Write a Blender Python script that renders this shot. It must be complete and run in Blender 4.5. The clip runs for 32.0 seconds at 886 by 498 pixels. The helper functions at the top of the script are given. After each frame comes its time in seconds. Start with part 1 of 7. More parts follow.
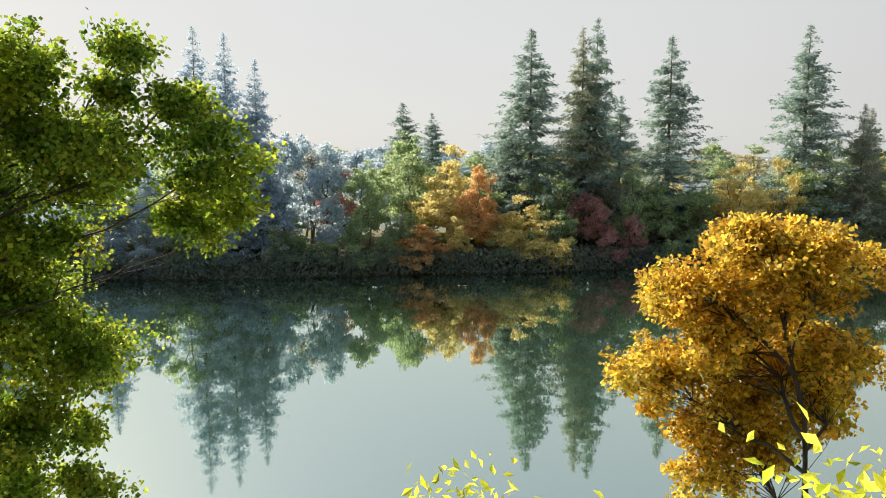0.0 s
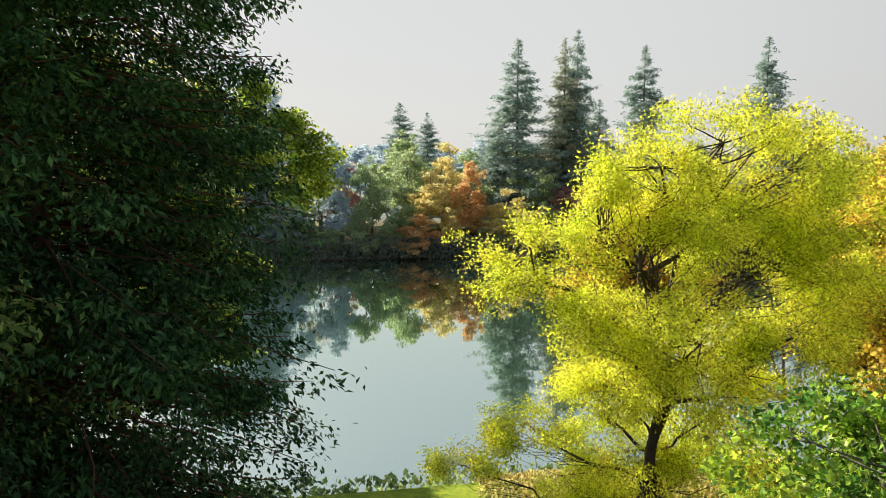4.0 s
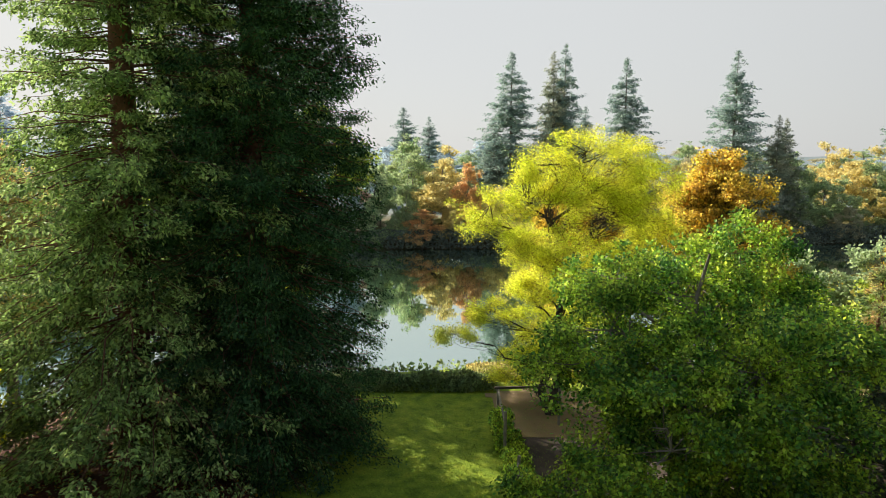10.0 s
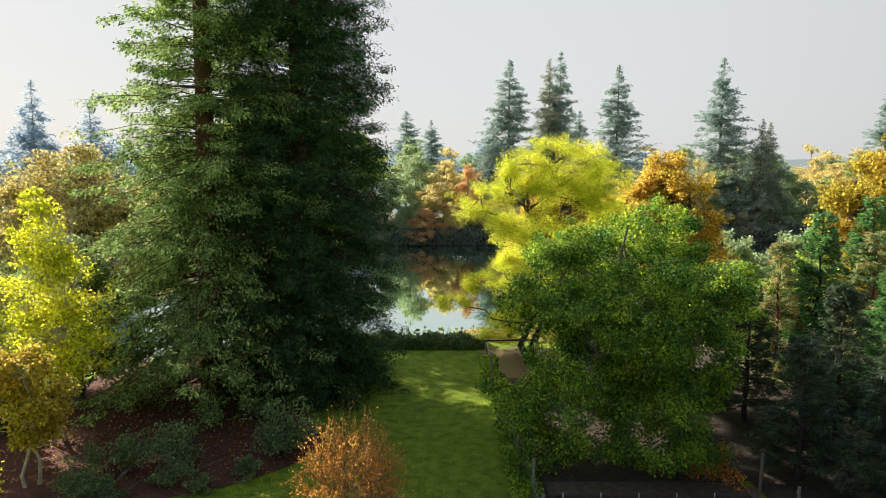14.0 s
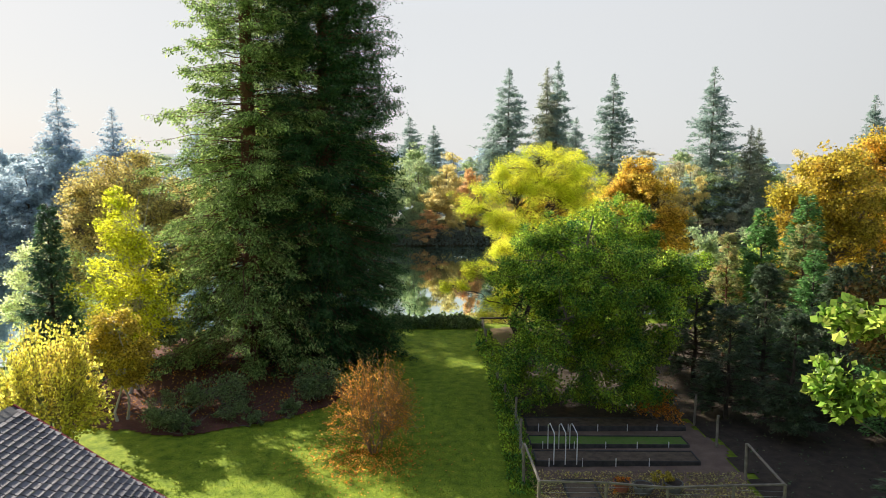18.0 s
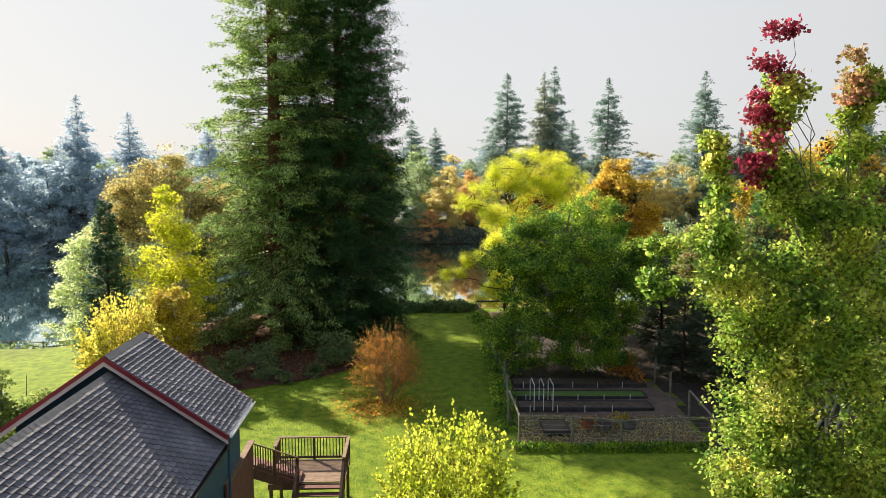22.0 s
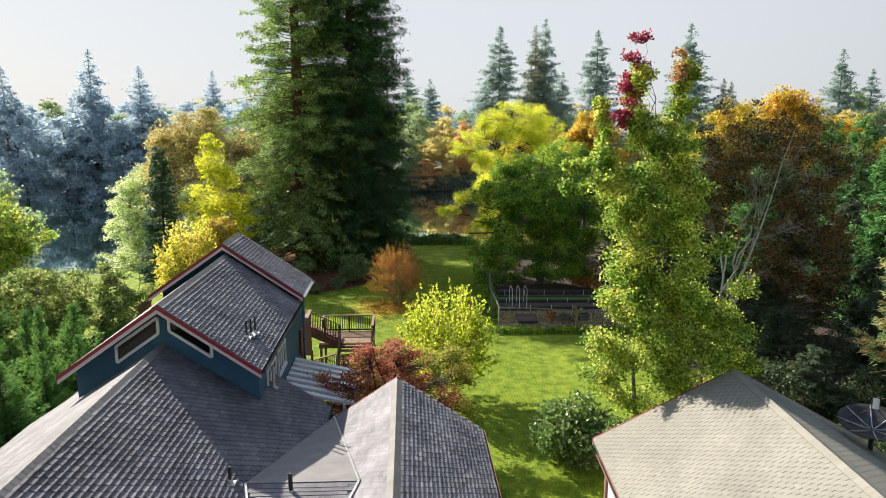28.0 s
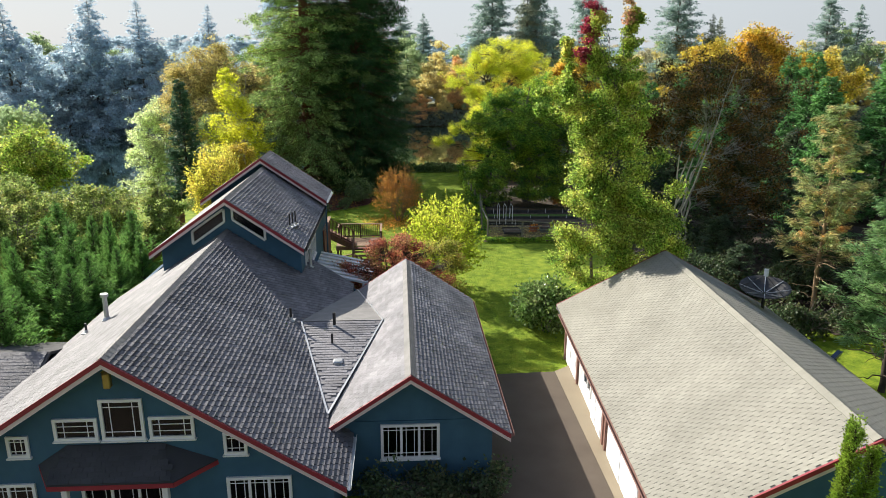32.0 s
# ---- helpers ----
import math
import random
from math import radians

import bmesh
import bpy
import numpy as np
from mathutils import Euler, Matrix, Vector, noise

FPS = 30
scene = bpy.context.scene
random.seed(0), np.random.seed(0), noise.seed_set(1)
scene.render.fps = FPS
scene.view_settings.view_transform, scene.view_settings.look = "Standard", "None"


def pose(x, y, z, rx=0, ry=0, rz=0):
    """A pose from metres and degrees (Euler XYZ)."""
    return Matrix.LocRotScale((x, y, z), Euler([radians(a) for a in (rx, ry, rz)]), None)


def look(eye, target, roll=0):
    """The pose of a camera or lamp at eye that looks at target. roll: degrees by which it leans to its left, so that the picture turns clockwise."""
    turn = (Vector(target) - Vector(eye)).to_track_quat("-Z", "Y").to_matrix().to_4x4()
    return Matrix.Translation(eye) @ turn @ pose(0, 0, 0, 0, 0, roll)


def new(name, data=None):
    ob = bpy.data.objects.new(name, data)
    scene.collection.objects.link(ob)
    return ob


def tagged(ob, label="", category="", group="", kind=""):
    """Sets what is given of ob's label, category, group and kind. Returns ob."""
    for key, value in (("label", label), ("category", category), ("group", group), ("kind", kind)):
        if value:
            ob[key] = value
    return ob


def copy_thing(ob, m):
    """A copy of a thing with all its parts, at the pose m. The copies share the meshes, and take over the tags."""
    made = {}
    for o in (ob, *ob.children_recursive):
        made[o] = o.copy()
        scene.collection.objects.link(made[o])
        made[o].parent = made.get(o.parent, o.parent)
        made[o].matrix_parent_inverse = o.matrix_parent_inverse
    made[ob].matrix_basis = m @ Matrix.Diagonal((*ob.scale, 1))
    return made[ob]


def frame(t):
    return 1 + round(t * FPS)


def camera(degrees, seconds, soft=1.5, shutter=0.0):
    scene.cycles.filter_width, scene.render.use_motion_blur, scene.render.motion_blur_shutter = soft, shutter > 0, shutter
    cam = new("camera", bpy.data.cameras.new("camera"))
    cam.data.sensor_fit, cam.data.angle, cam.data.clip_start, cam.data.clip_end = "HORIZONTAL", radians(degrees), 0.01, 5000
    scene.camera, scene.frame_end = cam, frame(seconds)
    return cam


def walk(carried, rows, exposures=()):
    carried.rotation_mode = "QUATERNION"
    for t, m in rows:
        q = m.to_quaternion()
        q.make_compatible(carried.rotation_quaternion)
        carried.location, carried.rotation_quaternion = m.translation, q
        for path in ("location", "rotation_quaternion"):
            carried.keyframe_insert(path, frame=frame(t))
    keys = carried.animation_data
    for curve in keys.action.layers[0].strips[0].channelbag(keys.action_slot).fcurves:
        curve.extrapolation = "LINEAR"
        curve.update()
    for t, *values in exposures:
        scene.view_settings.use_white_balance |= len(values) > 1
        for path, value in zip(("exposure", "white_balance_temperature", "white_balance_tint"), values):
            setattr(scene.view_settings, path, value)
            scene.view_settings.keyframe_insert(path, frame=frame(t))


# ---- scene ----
cam = camera(64.3, 32.0, soft=0.5, shutter=0.0)
METRES, EYE, TILT, LEAN, TURN = 80.0, 14.4, -7.1, 0.0, 0.0
ROWS = [
    (0.0, 0.0, 0.0, 0.0, 0.0, 0.0, -0.0),
    (0.5, -0.0033, -0.0239, -0.0022, -0.17, -0.09, -0.02),
    (1.0, -0.0037, -0.0509, -0.0058, -0.23, -0.14, -0.06),
    (1.5, -0.0041, -0.0776, -0.0095, -0.27, -0.16, -0.05),
    (2.0, -0.0048, -0.104, -0.0131, -0.34, -0.18, -0.05),
    (2.5, -0.0051, -0.1297, -0.0164, -0.4, -0.2, -0.07),
    (3.0, -0.0052, -0.1542, -0.0195, -0.45, -0.23, -0.06),
    (3.5, -0.0053, -0.1778, -0.0225, -0.51, -0.25, -0.14),
    (5.5, -0.0077, -0.2664, -0.0339, -0.65, -0.29, -0.26),
    (6.0, -0.0083, -0.2857, -0.0363, -0.64, -0.28, -0.23),
    (6.5, -0.0088, -0.3044, -0.0387, -0.66, -0.26, -0.25),
    (7.0, -0.0089, -0.3231, -0.0407, -0.64, -0.26, -0.23),
    (7.5, -0.009, -0.3405, -0.0431, -0.65, -0.25, -0.32),
    (8.0, -0.009, -0.3592, -0.045, -0.61, -0.23, -0.2),
    (8.5, -0.0086, -0.3761, -0.0473, -0.58, -0.2, -0.23),
    (9.0, -0.0086, -0.3937, -0.0494, -0.57, -0.19, -0.23),
    (9.5, -0.0086, -0.4106, -0.0515, -0.55, -0.17, -0.21),
    (10.0, -0.0087, -0.427, -0.0536, -0.53, -0.16, -0.27),
    (10.5, -0.009, -0.4437, -0.0557, -0.52, -0.15, -0.27),
    (11.0, -0.0092, -0.4599, -0.0579, -0.52, -0.13, -0.26),
    (11.5, -0.0094, -0.476, -0.0601, -0.51, -0.11, -0.25),
    (12.0, -0.0095, -0.4923, -0.0625, -0.49, -0.07, -0.26),
    (12.5, -0.0096, -0.5085, -0.0645, -0.48, -0.09, -0.33),
    (13.0, -0.0093, -0.5243, -0.0667, -0.45, -0.06, -0.32),
    (13.5, -0.0089, -0.5398, -0.0688, -0.42, -0.03, -0.32),
    (14.0, -0.0085, -0.5549, -0.0707, -0.38, 0.01, -0.3),
    (14.5, -0.0086, -0.5699, -0.0726, -0.35, 0.05, -0.3),
    (16.5, -0.0093, -0.6246, -0.0791, -0.27, 0.21, -0.37),
    (17.0, -0.0094, -0.6367, -0.0806, -0.25, 0.26, -0.38),
    (17.5, -0.0093, -0.6486, -0.0821, -0.23, 0.31, -0.36),
    (18.0, -0.0091, -0.6606, -0.0837, -0.2, 0.34, -0.35),
    (18.5, -0.0089, -0.6725, -0.0854, -0.18, 0.37, -0.33),
    (19.0, -0.0085, -0.6845, -0.0871, -0.15, 0.4, -0.31),
    (19.5, -0.0085, -0.6964, -0.0887, -0.13, 0.41, -0.29),
    (20.0, -0.0086, -0.7081, -0.0903, -0.12, 0.43, -0.28),
    (20.5, -0.0086, -0.7197, -0.0918, -0.1, 0.45, -0.26),
    (21.0, -0.0085, -0.7314, -0.0934, -0.08, 0.46, -0.25),
    (21.5, -0.0085, -0.743, -0.095, -0.08, 0.48, -0.23),
    (22.0, -0.0083, -0.7546, -0.0963, -0.08, 0.48, -0.22),
    (22.5, -0.0082, -0.7662, -0.0977, -0.08, 0.47, -0.22),
    (23.0, -0.0083, -0.7778, -0.099, -0.07, 0.46, -0.18),
    (23.5, -0.0085, -0.7894, -0.1004, -0.09, 0.45, -0.15),
    (24.0, -0.0084, -0.8007, -0.1018, -0.08, 0.44, -0.15),
    (24.5, -0.0085, -0.8124, -0.1032, -0.11, 0.4, -0.11),
    (26.5, -0.0097, -0.8602, -0.1093, -0.27, -1.7, -0.05),
    (27.0, -0.0101, -0.8721, -0.1108, -0.33, -2.25, -0.03),
    (27.5, -0.0106, -0.8841, -0.1123, -0.41, -2.83, -0.02),
    (28.0, -0.0113, -0.896, -0.1137, -0.5, -3.43, -0.01),
    (28.5, -0.0121, -0.908, -0.115, -0.59, -4.05, -0.02),
    (29.0, -0.0129, -0.9201, -0.1163, -0.68, -4.7, -0.01),
    (29.5, -0.0135, -0.932, -0.1177, -0.76, -5.35, -0.01),
    (30.0, -0.0143, -0.9441, -0.1192, -0.84, -6.0, -0.03),
    (30.5, -0.0149, -0.9564, -0.1208, -0.91, -6.61, -0.05),
    (31.0, -0.0153, -0.9679, -0.1222, -0.98, -7.2, -0.05),
    (31.5, -0.0156, -0.9798, -0.1239, -1.04, -7.81, -0.06),
    (32.0, -0.0158, -0.9916, -0.1253, -1.1, -8.43, -0.04),
]
walk(cam, [(t, pose(0, 0, EYE, TILT, LEAN, TURN) @ pose(METRES * x, METRES * y, METRES * z, 90 + pitch, roll, yaw)) for t, x, y, z, yaw, pitch, roll in ROWS],
     exposures=((0.0, 0.86, 6700, 12), (8.0, 0.80, 6600, 11), (16.0, 0.92, 6500, 12), (22.0, 0.95, 6550, 13), (28.0, 0.92, 6250, 12), (32.0, 0.82, 6100, 10)))


# ---- world, sun, exposure ----
SUN_AZ, SUN_EL = 45.0, 30.0          # degrees to the left of +y, and above the horizon
world = bpy.data.worlds.new("sky")
scene.world = world
world.use_nodes = True
_n, _l = world.node_tree.nodes, world.node_tree.links
_n.clear()
sky = _n.new("ShaderNodeTexSky")
sky.sky_type = "NISHITA"
sky.sun_disc = False
sky.sun_elevation, sky.sun_rotation = radians(SUN_EL), radians(-SUN_AZ)
sky.air_density, sky.dust_density, sky.ozone_density = 1.0, 1.5, 1.0
# thick white haze near the horizon that thins towards the zenith
place = _n.new("ShaderNodeTexCoord")
split = _n.new("ShaderNodeSeparateXYZ")
thick = _n.new("ShaderNodeMapRange")
thick.inputs["From Min"].default_value, thick.inputs["From Max"].default_value = 0.20, 0.75
thick.inputs["To Min"].default_value, thick.inputs["To Max"].default_value = 0.94, 0.12
veil = _n.new("ShaderNodeMixRGB")
veil.inputs[2].default_value = (3.95, 4.07, 4.06, 1)
_l.new(place.outputs["Generated"], split.inputs[0])
_l.new(split.outputs["Z"], thick.inputs["Value"])
_l.new(thick.outputs[0], veil.inputs[0])
# the haze scatters forward: it is brightest on the sun's side and dimmer all the way round to the other
_s = Vector((-math.sin(radians(SUN_AZ)) * math.cos(radians(SUN_EL)), math.cos(radians(SUN_AZ)) * math.cos(radians(SUN_EL)), math.sin(radians(SUN_EL))))
towards = _n.new("ShaderNodeVectorMath")
towards.operation = "DOT_PRODUCT"
towards.inputs[1].default_value = _s
scatter = _n.new("ShaderNodeMapRange")
scatter.interpolation_type = "SMOOTHSTEP"
scatter.inputs["From Min"].default_value, scatter.inputs["From Max"].default_value = -0.75, 0.65
scatter.inputs["To Min"].default_value, scatter.inputs["To Max"].default_value = 0.55, 1.0
dim = _n.new("ShaderNodeMixRGB")
dim.blend_type = "MULTIPLY"
dim.inputs[0].default_value = 1.0
_l.new(place.outputs["Generated"], towards.inputs[0])
_l.new(towards.outputs["Value"], scatter.inputs["Value"])
_l.new(veil.outputs[0], dim.inputs[1])
_l.new(scatter.outputs[0], dim.inputs[2])
back = _n.new("ShaderNodeBackground")
back.inputs[1].default_value = 0.10
_o = _n.new("ShaderNodeOutputWorld")
_l.new(sky.outputs[0], veil.inputs[1])
_l.new(dim.outputs[0], back.inputs[0])
_l.new(back.outputs[0], _o.inputs[0])
sun_data = bpy.data.lights.new("sun", "SUN")
sun_data.energy, sun_data.angle, sun_data.color = 5.0, radians(0.6), (1.0, 0.90, 0.74)
sun = new("sun", sun_data)
sun.matrix_world = look(_s * 200, (0, 0, 0))


# ---- materials ----
def shader(name):
    m = bpy.data.materials.new(name)
    m.use_nodes = True
    nt = m.node_tree
    return m, nt, nt.nodes["Principled BSDF"], nt.nodes["Material Output"]


def node(nt, kind, **values):
    n = nt.nodes.new(kind)
    for k, v in values.items():
        n.inputs[k].default_value = v
    return n


def ramp_of(nt, colours, stops=None):
    r = nt.nodes.new("ShaderNodeValToRGB")
    e = r.color_ramp.elements
    stops = stops or [i / max(1, len(colours) - 1) for i in range(len(colours))]
    while len(e) < len(colours):
        e.new(0.5)
    for i, c in enumerate(colours):
        e[i].position = stops[i]
        e[i].color = (*c, 1)
    return r


def surface(name, colours, rough=0.8, scale=2.0, fine=30.0, bump=0.3, metal=0.0, vary=0.25, dist=0.02):
    """A matt or metal surface: blotches at one scale, grain at another, relief, and a shift from piece to piece."""
    m, nt, p, out = shader(name)
    geo = nt.nodes.new("ShaderNodeNewGeometry")
    co = nt.nodes.new("ShaderNodeTexCoord")
    a = node(nt, "ShaderNodeTexNoise", Scale=scale, Detail=5.0)
    b = node(nt, "ShaderNodeTexNoise", Scale=fine, Detail=3.0)
    nt.links.new(co.outputs["Object"], a.inputs["Vector"])
    nt.links.new(co.outputs["Object"], b.inputs["Vector"])
    r = ramp_of(nt, colours, None if len(colours) != 2 else [0.3, 0.7])
    nt.links.new(a.outputs[0], r.inputs[0])
    info = nt.nodes.new("ShaderNodeObjectInfo")
    add = nt.nodes.new("ShaderNodeMath")
    add.operation = "ADD"
    nt.links.new(geo.outputs["Random Per Island"], add.inputs[0])
    nt.links.new(info.outputs["Random"], add.inputs[1])
    grain = nt.nodes.new("ShaderNodeMath")
    grain.operation = "ADD"
    nt.links.new(add.outputs[0], grain.inputs[0])
    nt.links.new(b.outputs[0], grain.inputs[1])
    val = nt.nodes.new("ShaderNodeMapRange")
    val.inputs["From Max"].default_value = 2.6
    val.inputs["To Min"].default_value, val.inputs["To Max"].default_value = 1 - vary, 1 + vary
    nt.links.new(grain.outputs[0], val.inputs["Value"])
    hsv = nt.nodes.new("ShaderNodeHueSaturation")
    nt.links.new(val.outputs[0], hsv.inputs["Value"])
    nt.links.new(r.outputs[0], hsv.inputs["Color"])
    nt.links.new(hsv.outputs[0], p.inputs["Base Color"])
    bu = node(nt, "ShaderNodeBump", Strength=bump, Distance=dist)
    nt.links.new(b.outputs[0], bu.inputs["Height"])
    nt.links.new(bu.outputs[0], p.inputs["Normal"])
    p.inputs["Roughness"].default_value, p.inputs["Metallic"].default_value = rough, metal
    return m


def leaf_material(name, colours, through_light=0.45, patch=0.35, rough=0.5, mix_patch=0.6, spread_by=0.6, gloss=0.4):
    """Leaves: the colour shifts from leaf to leaf and from bough to bough; light comes through them."""
    m, nt, p, out = shader(name)
    geo = nt.nodes.new("ShaderNodeNewGeometry")
    co = nt.nodes.new("ShaderNodeTexCoord")
    a = node(nt, "ShaderNodeTexNoise", Scale=patch, Detail=3.0)
    nt.links.new(co.outputs["Object"], a.inputs["Vector"])
    spread = nt.nodes.new("ShaderNodeMapRange")
    spread.inputs["From Min"].default_value, spread.inputs["From Max"].default_value = 0.3, 0.7
    nt.links.new(a.outputs[0], spread.inputs["Value"])
    mixer = nt.nodes.new("ShaderNodeMixRGB")
    mixer.inputs[0].default_value = mix_patch
    nt.links.new(geo.outputs["Random Per Island"], mixer.inputs[1])
    nt.links.new(spread.outputs[0], mixer.inputs[2])
    r = ramp_of(nt, colours)
    nt.links.new(mixer.outputs[0], r.inputs[0])
    white = nt.nodes.new("ShaderNodeTexWhiteNoise")
    white.noise_dimensions = "1D"
    nt.links.new(geo.outputs["Random Per Island"], white.inputs["W"])
    shade = nt.nodes.new("ShaderNodeMapRange")
    shade.inputs["To Min"].default_value, shade.inputs["To Max"].default_value = 1.0 - spread_by, 1.0 + 0.92 * spread_by
    nt.links.new(white.outputs["Value"], shade.inputs["Value"])
    hsv = nt.nodes.new("ShaderNodeHueSaturation")
    nt.links.new(shade.outputs[0], hsv.inputs["Value"])
    nt.links.new(r.outputs[0], hsv.inputs["Color"])
    nt.links.new(hsv.outputs[0], p.inputs["Base Color"])
    p.inputs["Roughness"].default_value = rough
    p.inputs["Specular IOR Level"].default_value = gloss
    tr = nt.nodes.new("ShaderNodeBsdfTranslucent")
    nt.links.new(hsv.outputs[0], tr.inputs[0])
    mx = nt.nodes.new("ShaderNodeMixShader")
    mx.inputs[0].default_value = through_light
    nt.links.new(p.outputs[0], mx.inputs[1])
    nt.links.new(tr.outputs[0], mx.inputs[2])
    nt.links.new(mx.outputs[0], out.inputs[0])
    return m


M = {}
M["bark_grey"] = surface("bark_grey", [(0.10, 0.085, 0.07), (0.24, 0.21, 0.18)], 0.9, 3, 18, 0.8, dist=0.04)
M["bark_red"] = surface("bark_red", [(0.10, 0.045, 0.03), (0.22, 0.10, 0.06)], 0.95, 3, 14, 0.9, dist=0.05)
M["bark_dark"] = surface("bark_dark", [(0.035, 0.028, 0.022), (0.09, 0.07, 0.055)], 0.9, 3, 18, 0.8, dist=0.04)
M["bark_pale"] = surface("bark_pale", [(0.35, 0.33, 0.30), (0.55, 0.53, 0.48)], 0.8, 3, 12, 0.5)
M["bark_tan"] = surface("bark_tan", [(0.26, 0.17, 0.10), (0.42, 0.30, 0.18)], 0.85, 3, 12, 0.5)
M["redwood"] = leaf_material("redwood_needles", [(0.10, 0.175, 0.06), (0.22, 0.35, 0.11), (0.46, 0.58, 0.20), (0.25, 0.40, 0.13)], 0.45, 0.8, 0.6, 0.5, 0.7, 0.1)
# Near-black copy of the redwood needles: the backlit side's shade put into colour.
M["redwood_shaded"] = leaf_material("shaded_redwood_needles", [(0.021, 0.058, 0.026), (0.053, 0.125, 0.047), (0.13, 0.235, 0.078)], 0.14, 0.8, 0.6, 0.5, 0.7, 0.05)
# Far needles are paled and blued in their colour to stand for haze.
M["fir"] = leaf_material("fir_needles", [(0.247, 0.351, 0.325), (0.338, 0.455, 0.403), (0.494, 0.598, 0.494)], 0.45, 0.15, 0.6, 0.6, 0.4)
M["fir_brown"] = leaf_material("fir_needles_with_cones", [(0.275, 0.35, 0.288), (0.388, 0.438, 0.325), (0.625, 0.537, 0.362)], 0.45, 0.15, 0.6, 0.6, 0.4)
M["fir_blue"] = leaf_material("haze_tinted_fir_needles", [(0.42, 0.54, 0.64), (0.53, 0.65, 0.74), (0.62, 0.73, 0.79)], 0.6, 0.15, 0.6, 0.6, 0.25, 0.1)
M["spruce"] = leaf_material("young_fir_needles", [(0.08, 0.20, 0.07), (0.17, 0.37, 0.12), (0.31, 0.55, 0.18)], 0.45)
M["spruce_dark"] = leaf_material("dark_spruce_needles", [(0.04, 0.10, 0.06), (0.08, 0.18, 0.10), (0.16, 0.30, 0.15)], 0.3)
M["pine"] = leaf_material("pine_needles", [(0.20, 0.33, 0.14), (0.38, 0.49, 0.20), (0.62, 0.55, 0.24), (0.85, 0.46, 0.15)], 0.45, 1.1, 0.5, 0.85)
# Dark copy of the pine needles, with the wood's shade in its colour.
M["pine_dark"] = leaf_material("shaded_pine_needles", [(0.05, 0.09, 0.05), (0.10, 0.16, 0.08), (0.20, 0.17, 0.09)], 0.35)
M["cypress"] = leaf_material("cypress_sprays", [(0.0978, 0.232, 0.0561), (0.196, 0.379, 0.0909), (0.309, 0.477, 0.14)], 0.55)
M["locust"] = leaf_material("locust_leaves", [(0.48, 0.60, 0.05), (0.70, 0.77, 0.07), (0.86, 0.85, 0.11), (0.84, 0.72, 0.11)], 0.64, 0.8)
M["maple_green"] = leaf_material("maple_leaves_turning", [(0.07, 0.155, 0.02), (0.17, 0.29, 0.03), (0.38, 0.46, 0.05), (0.54, 0.48, 0.06)], 0.6, 0.7, 0.45, 0.6, 0.65)
M["maple_orange"] = leaf_material("orange_maple_leaves", [(0.482, 0.464, 0.0774), (0.688, 0.533, 0.0774), (0.722, 0.464, 0.0602), (0.568, 0.292, 0.0516)], 0.58, 0.7, 0.45, 0.6, 0.65)
M["walnut"] = leaf_material("green_walnut_leaves", [(0.045, 0.145, 0.035), (0.12, 0.285, 0.05), (0.42, 0.57, 0.06), (0.70, 0.75, 0.10)], 0.6, 0.8, 0.42, 0.65, 0.7)
M["gum"] = leaf_material("sweetgum_leaves", [(0.10, 0.23, 0.04), (0.275, 0.43, 0.073), (0.56, 0.61, 0.125), (0.71, 0.61, 0.17)], 0.68, 1.0, 0.4, 0.65, 0.7)
M["gum_red"] = leaf_material("crimson_leaves", [(0.22, 0.02, 0.06), (0.40, 0.05, 0.10), (0.48, 0.12, 0.10)], 0.5, 0.6)
M["yellow"] = leaf_material("yellow_leaves", [(0.56, 0.64, 0.05), (0.76, 0.77, 0.06), (0.87, 0.79, 0.08)], 0.7, 0.7)
M["gold"] = leaf_material("golden_leaves", [(0.492, 0.459, 0.0656), (0.623, 0.508, 0.0738), (0.607, 0.41, 0.0738)], 0.55, 0.4)
M["tan"] = leaf_material("tan_leaves", [(0.42, 0.44, 0.18), (0.58, 0.54, 0.21), (0.64, 0.51, 0.19), (0.50, 0.50, 0.19)], 0.55, 0.6)
M["pale"] = leaf_material("pale_green_leaves", [(0.499, 0.618, 0.309), (0.689, 0.784, 0.404), (0.832, 0.879, 0.546)], 0.55, 0.4)
M["rust"] = leaf_material("rust_leaves", [(0.62, 0.20, 0.05), (0.84, 0.40, 0.07), (0.88, 0.55, 0.15)], 0.68, 0.8)
M["red_maple"] = leaf_material("red_maple_leaves", [(0.24, 0.05, 0.04), (0.42, 0.11, 0.08), (0.56, 0.26, 0.15), (0.42, 0.40, 0.11)], 0.5, 1.0)
M["maple_turning"] = leaf_material("green_and_red_maple_leaves", [(0.30, 0.36, 0.06), (0.48, 0.50, 0.09), (0.52, 0.20, 0.10)], 0.55, 1.4)
M["brown"] = leaf_material("brown_leaves", [(0.05, 0.078, 0.04), (0.10, 0.115, 0.05), (0.34, 0.18, 0.06), (0.20, 0.17, 0.06)], 0.5, 0.7, 0.5, 0.65, 0.7, 0.2)
M["shrub"] = leaf_material("shrub_leaves", [(0.12, 0.19, 0.08), (0.22, 0.31, 0.12), (0.38, 0.43, 0.20)], 0.5, 0.5)
M["glossy"] = leaf_material("glossy_shrub_leaves", [(0.12, 0.22, 0.06), (0.22, 0.34, 0.10), (0.46, 0.50, 0.22)], 0.35, 0.9, 0.25)
M["rosy"] = leaf_material("rosy_leaves", [(0.50, 0.50, 0.16), (0.66, 0.36, 0.24), (0.74, 0.42, 0.32)], 0.5, 0.8)
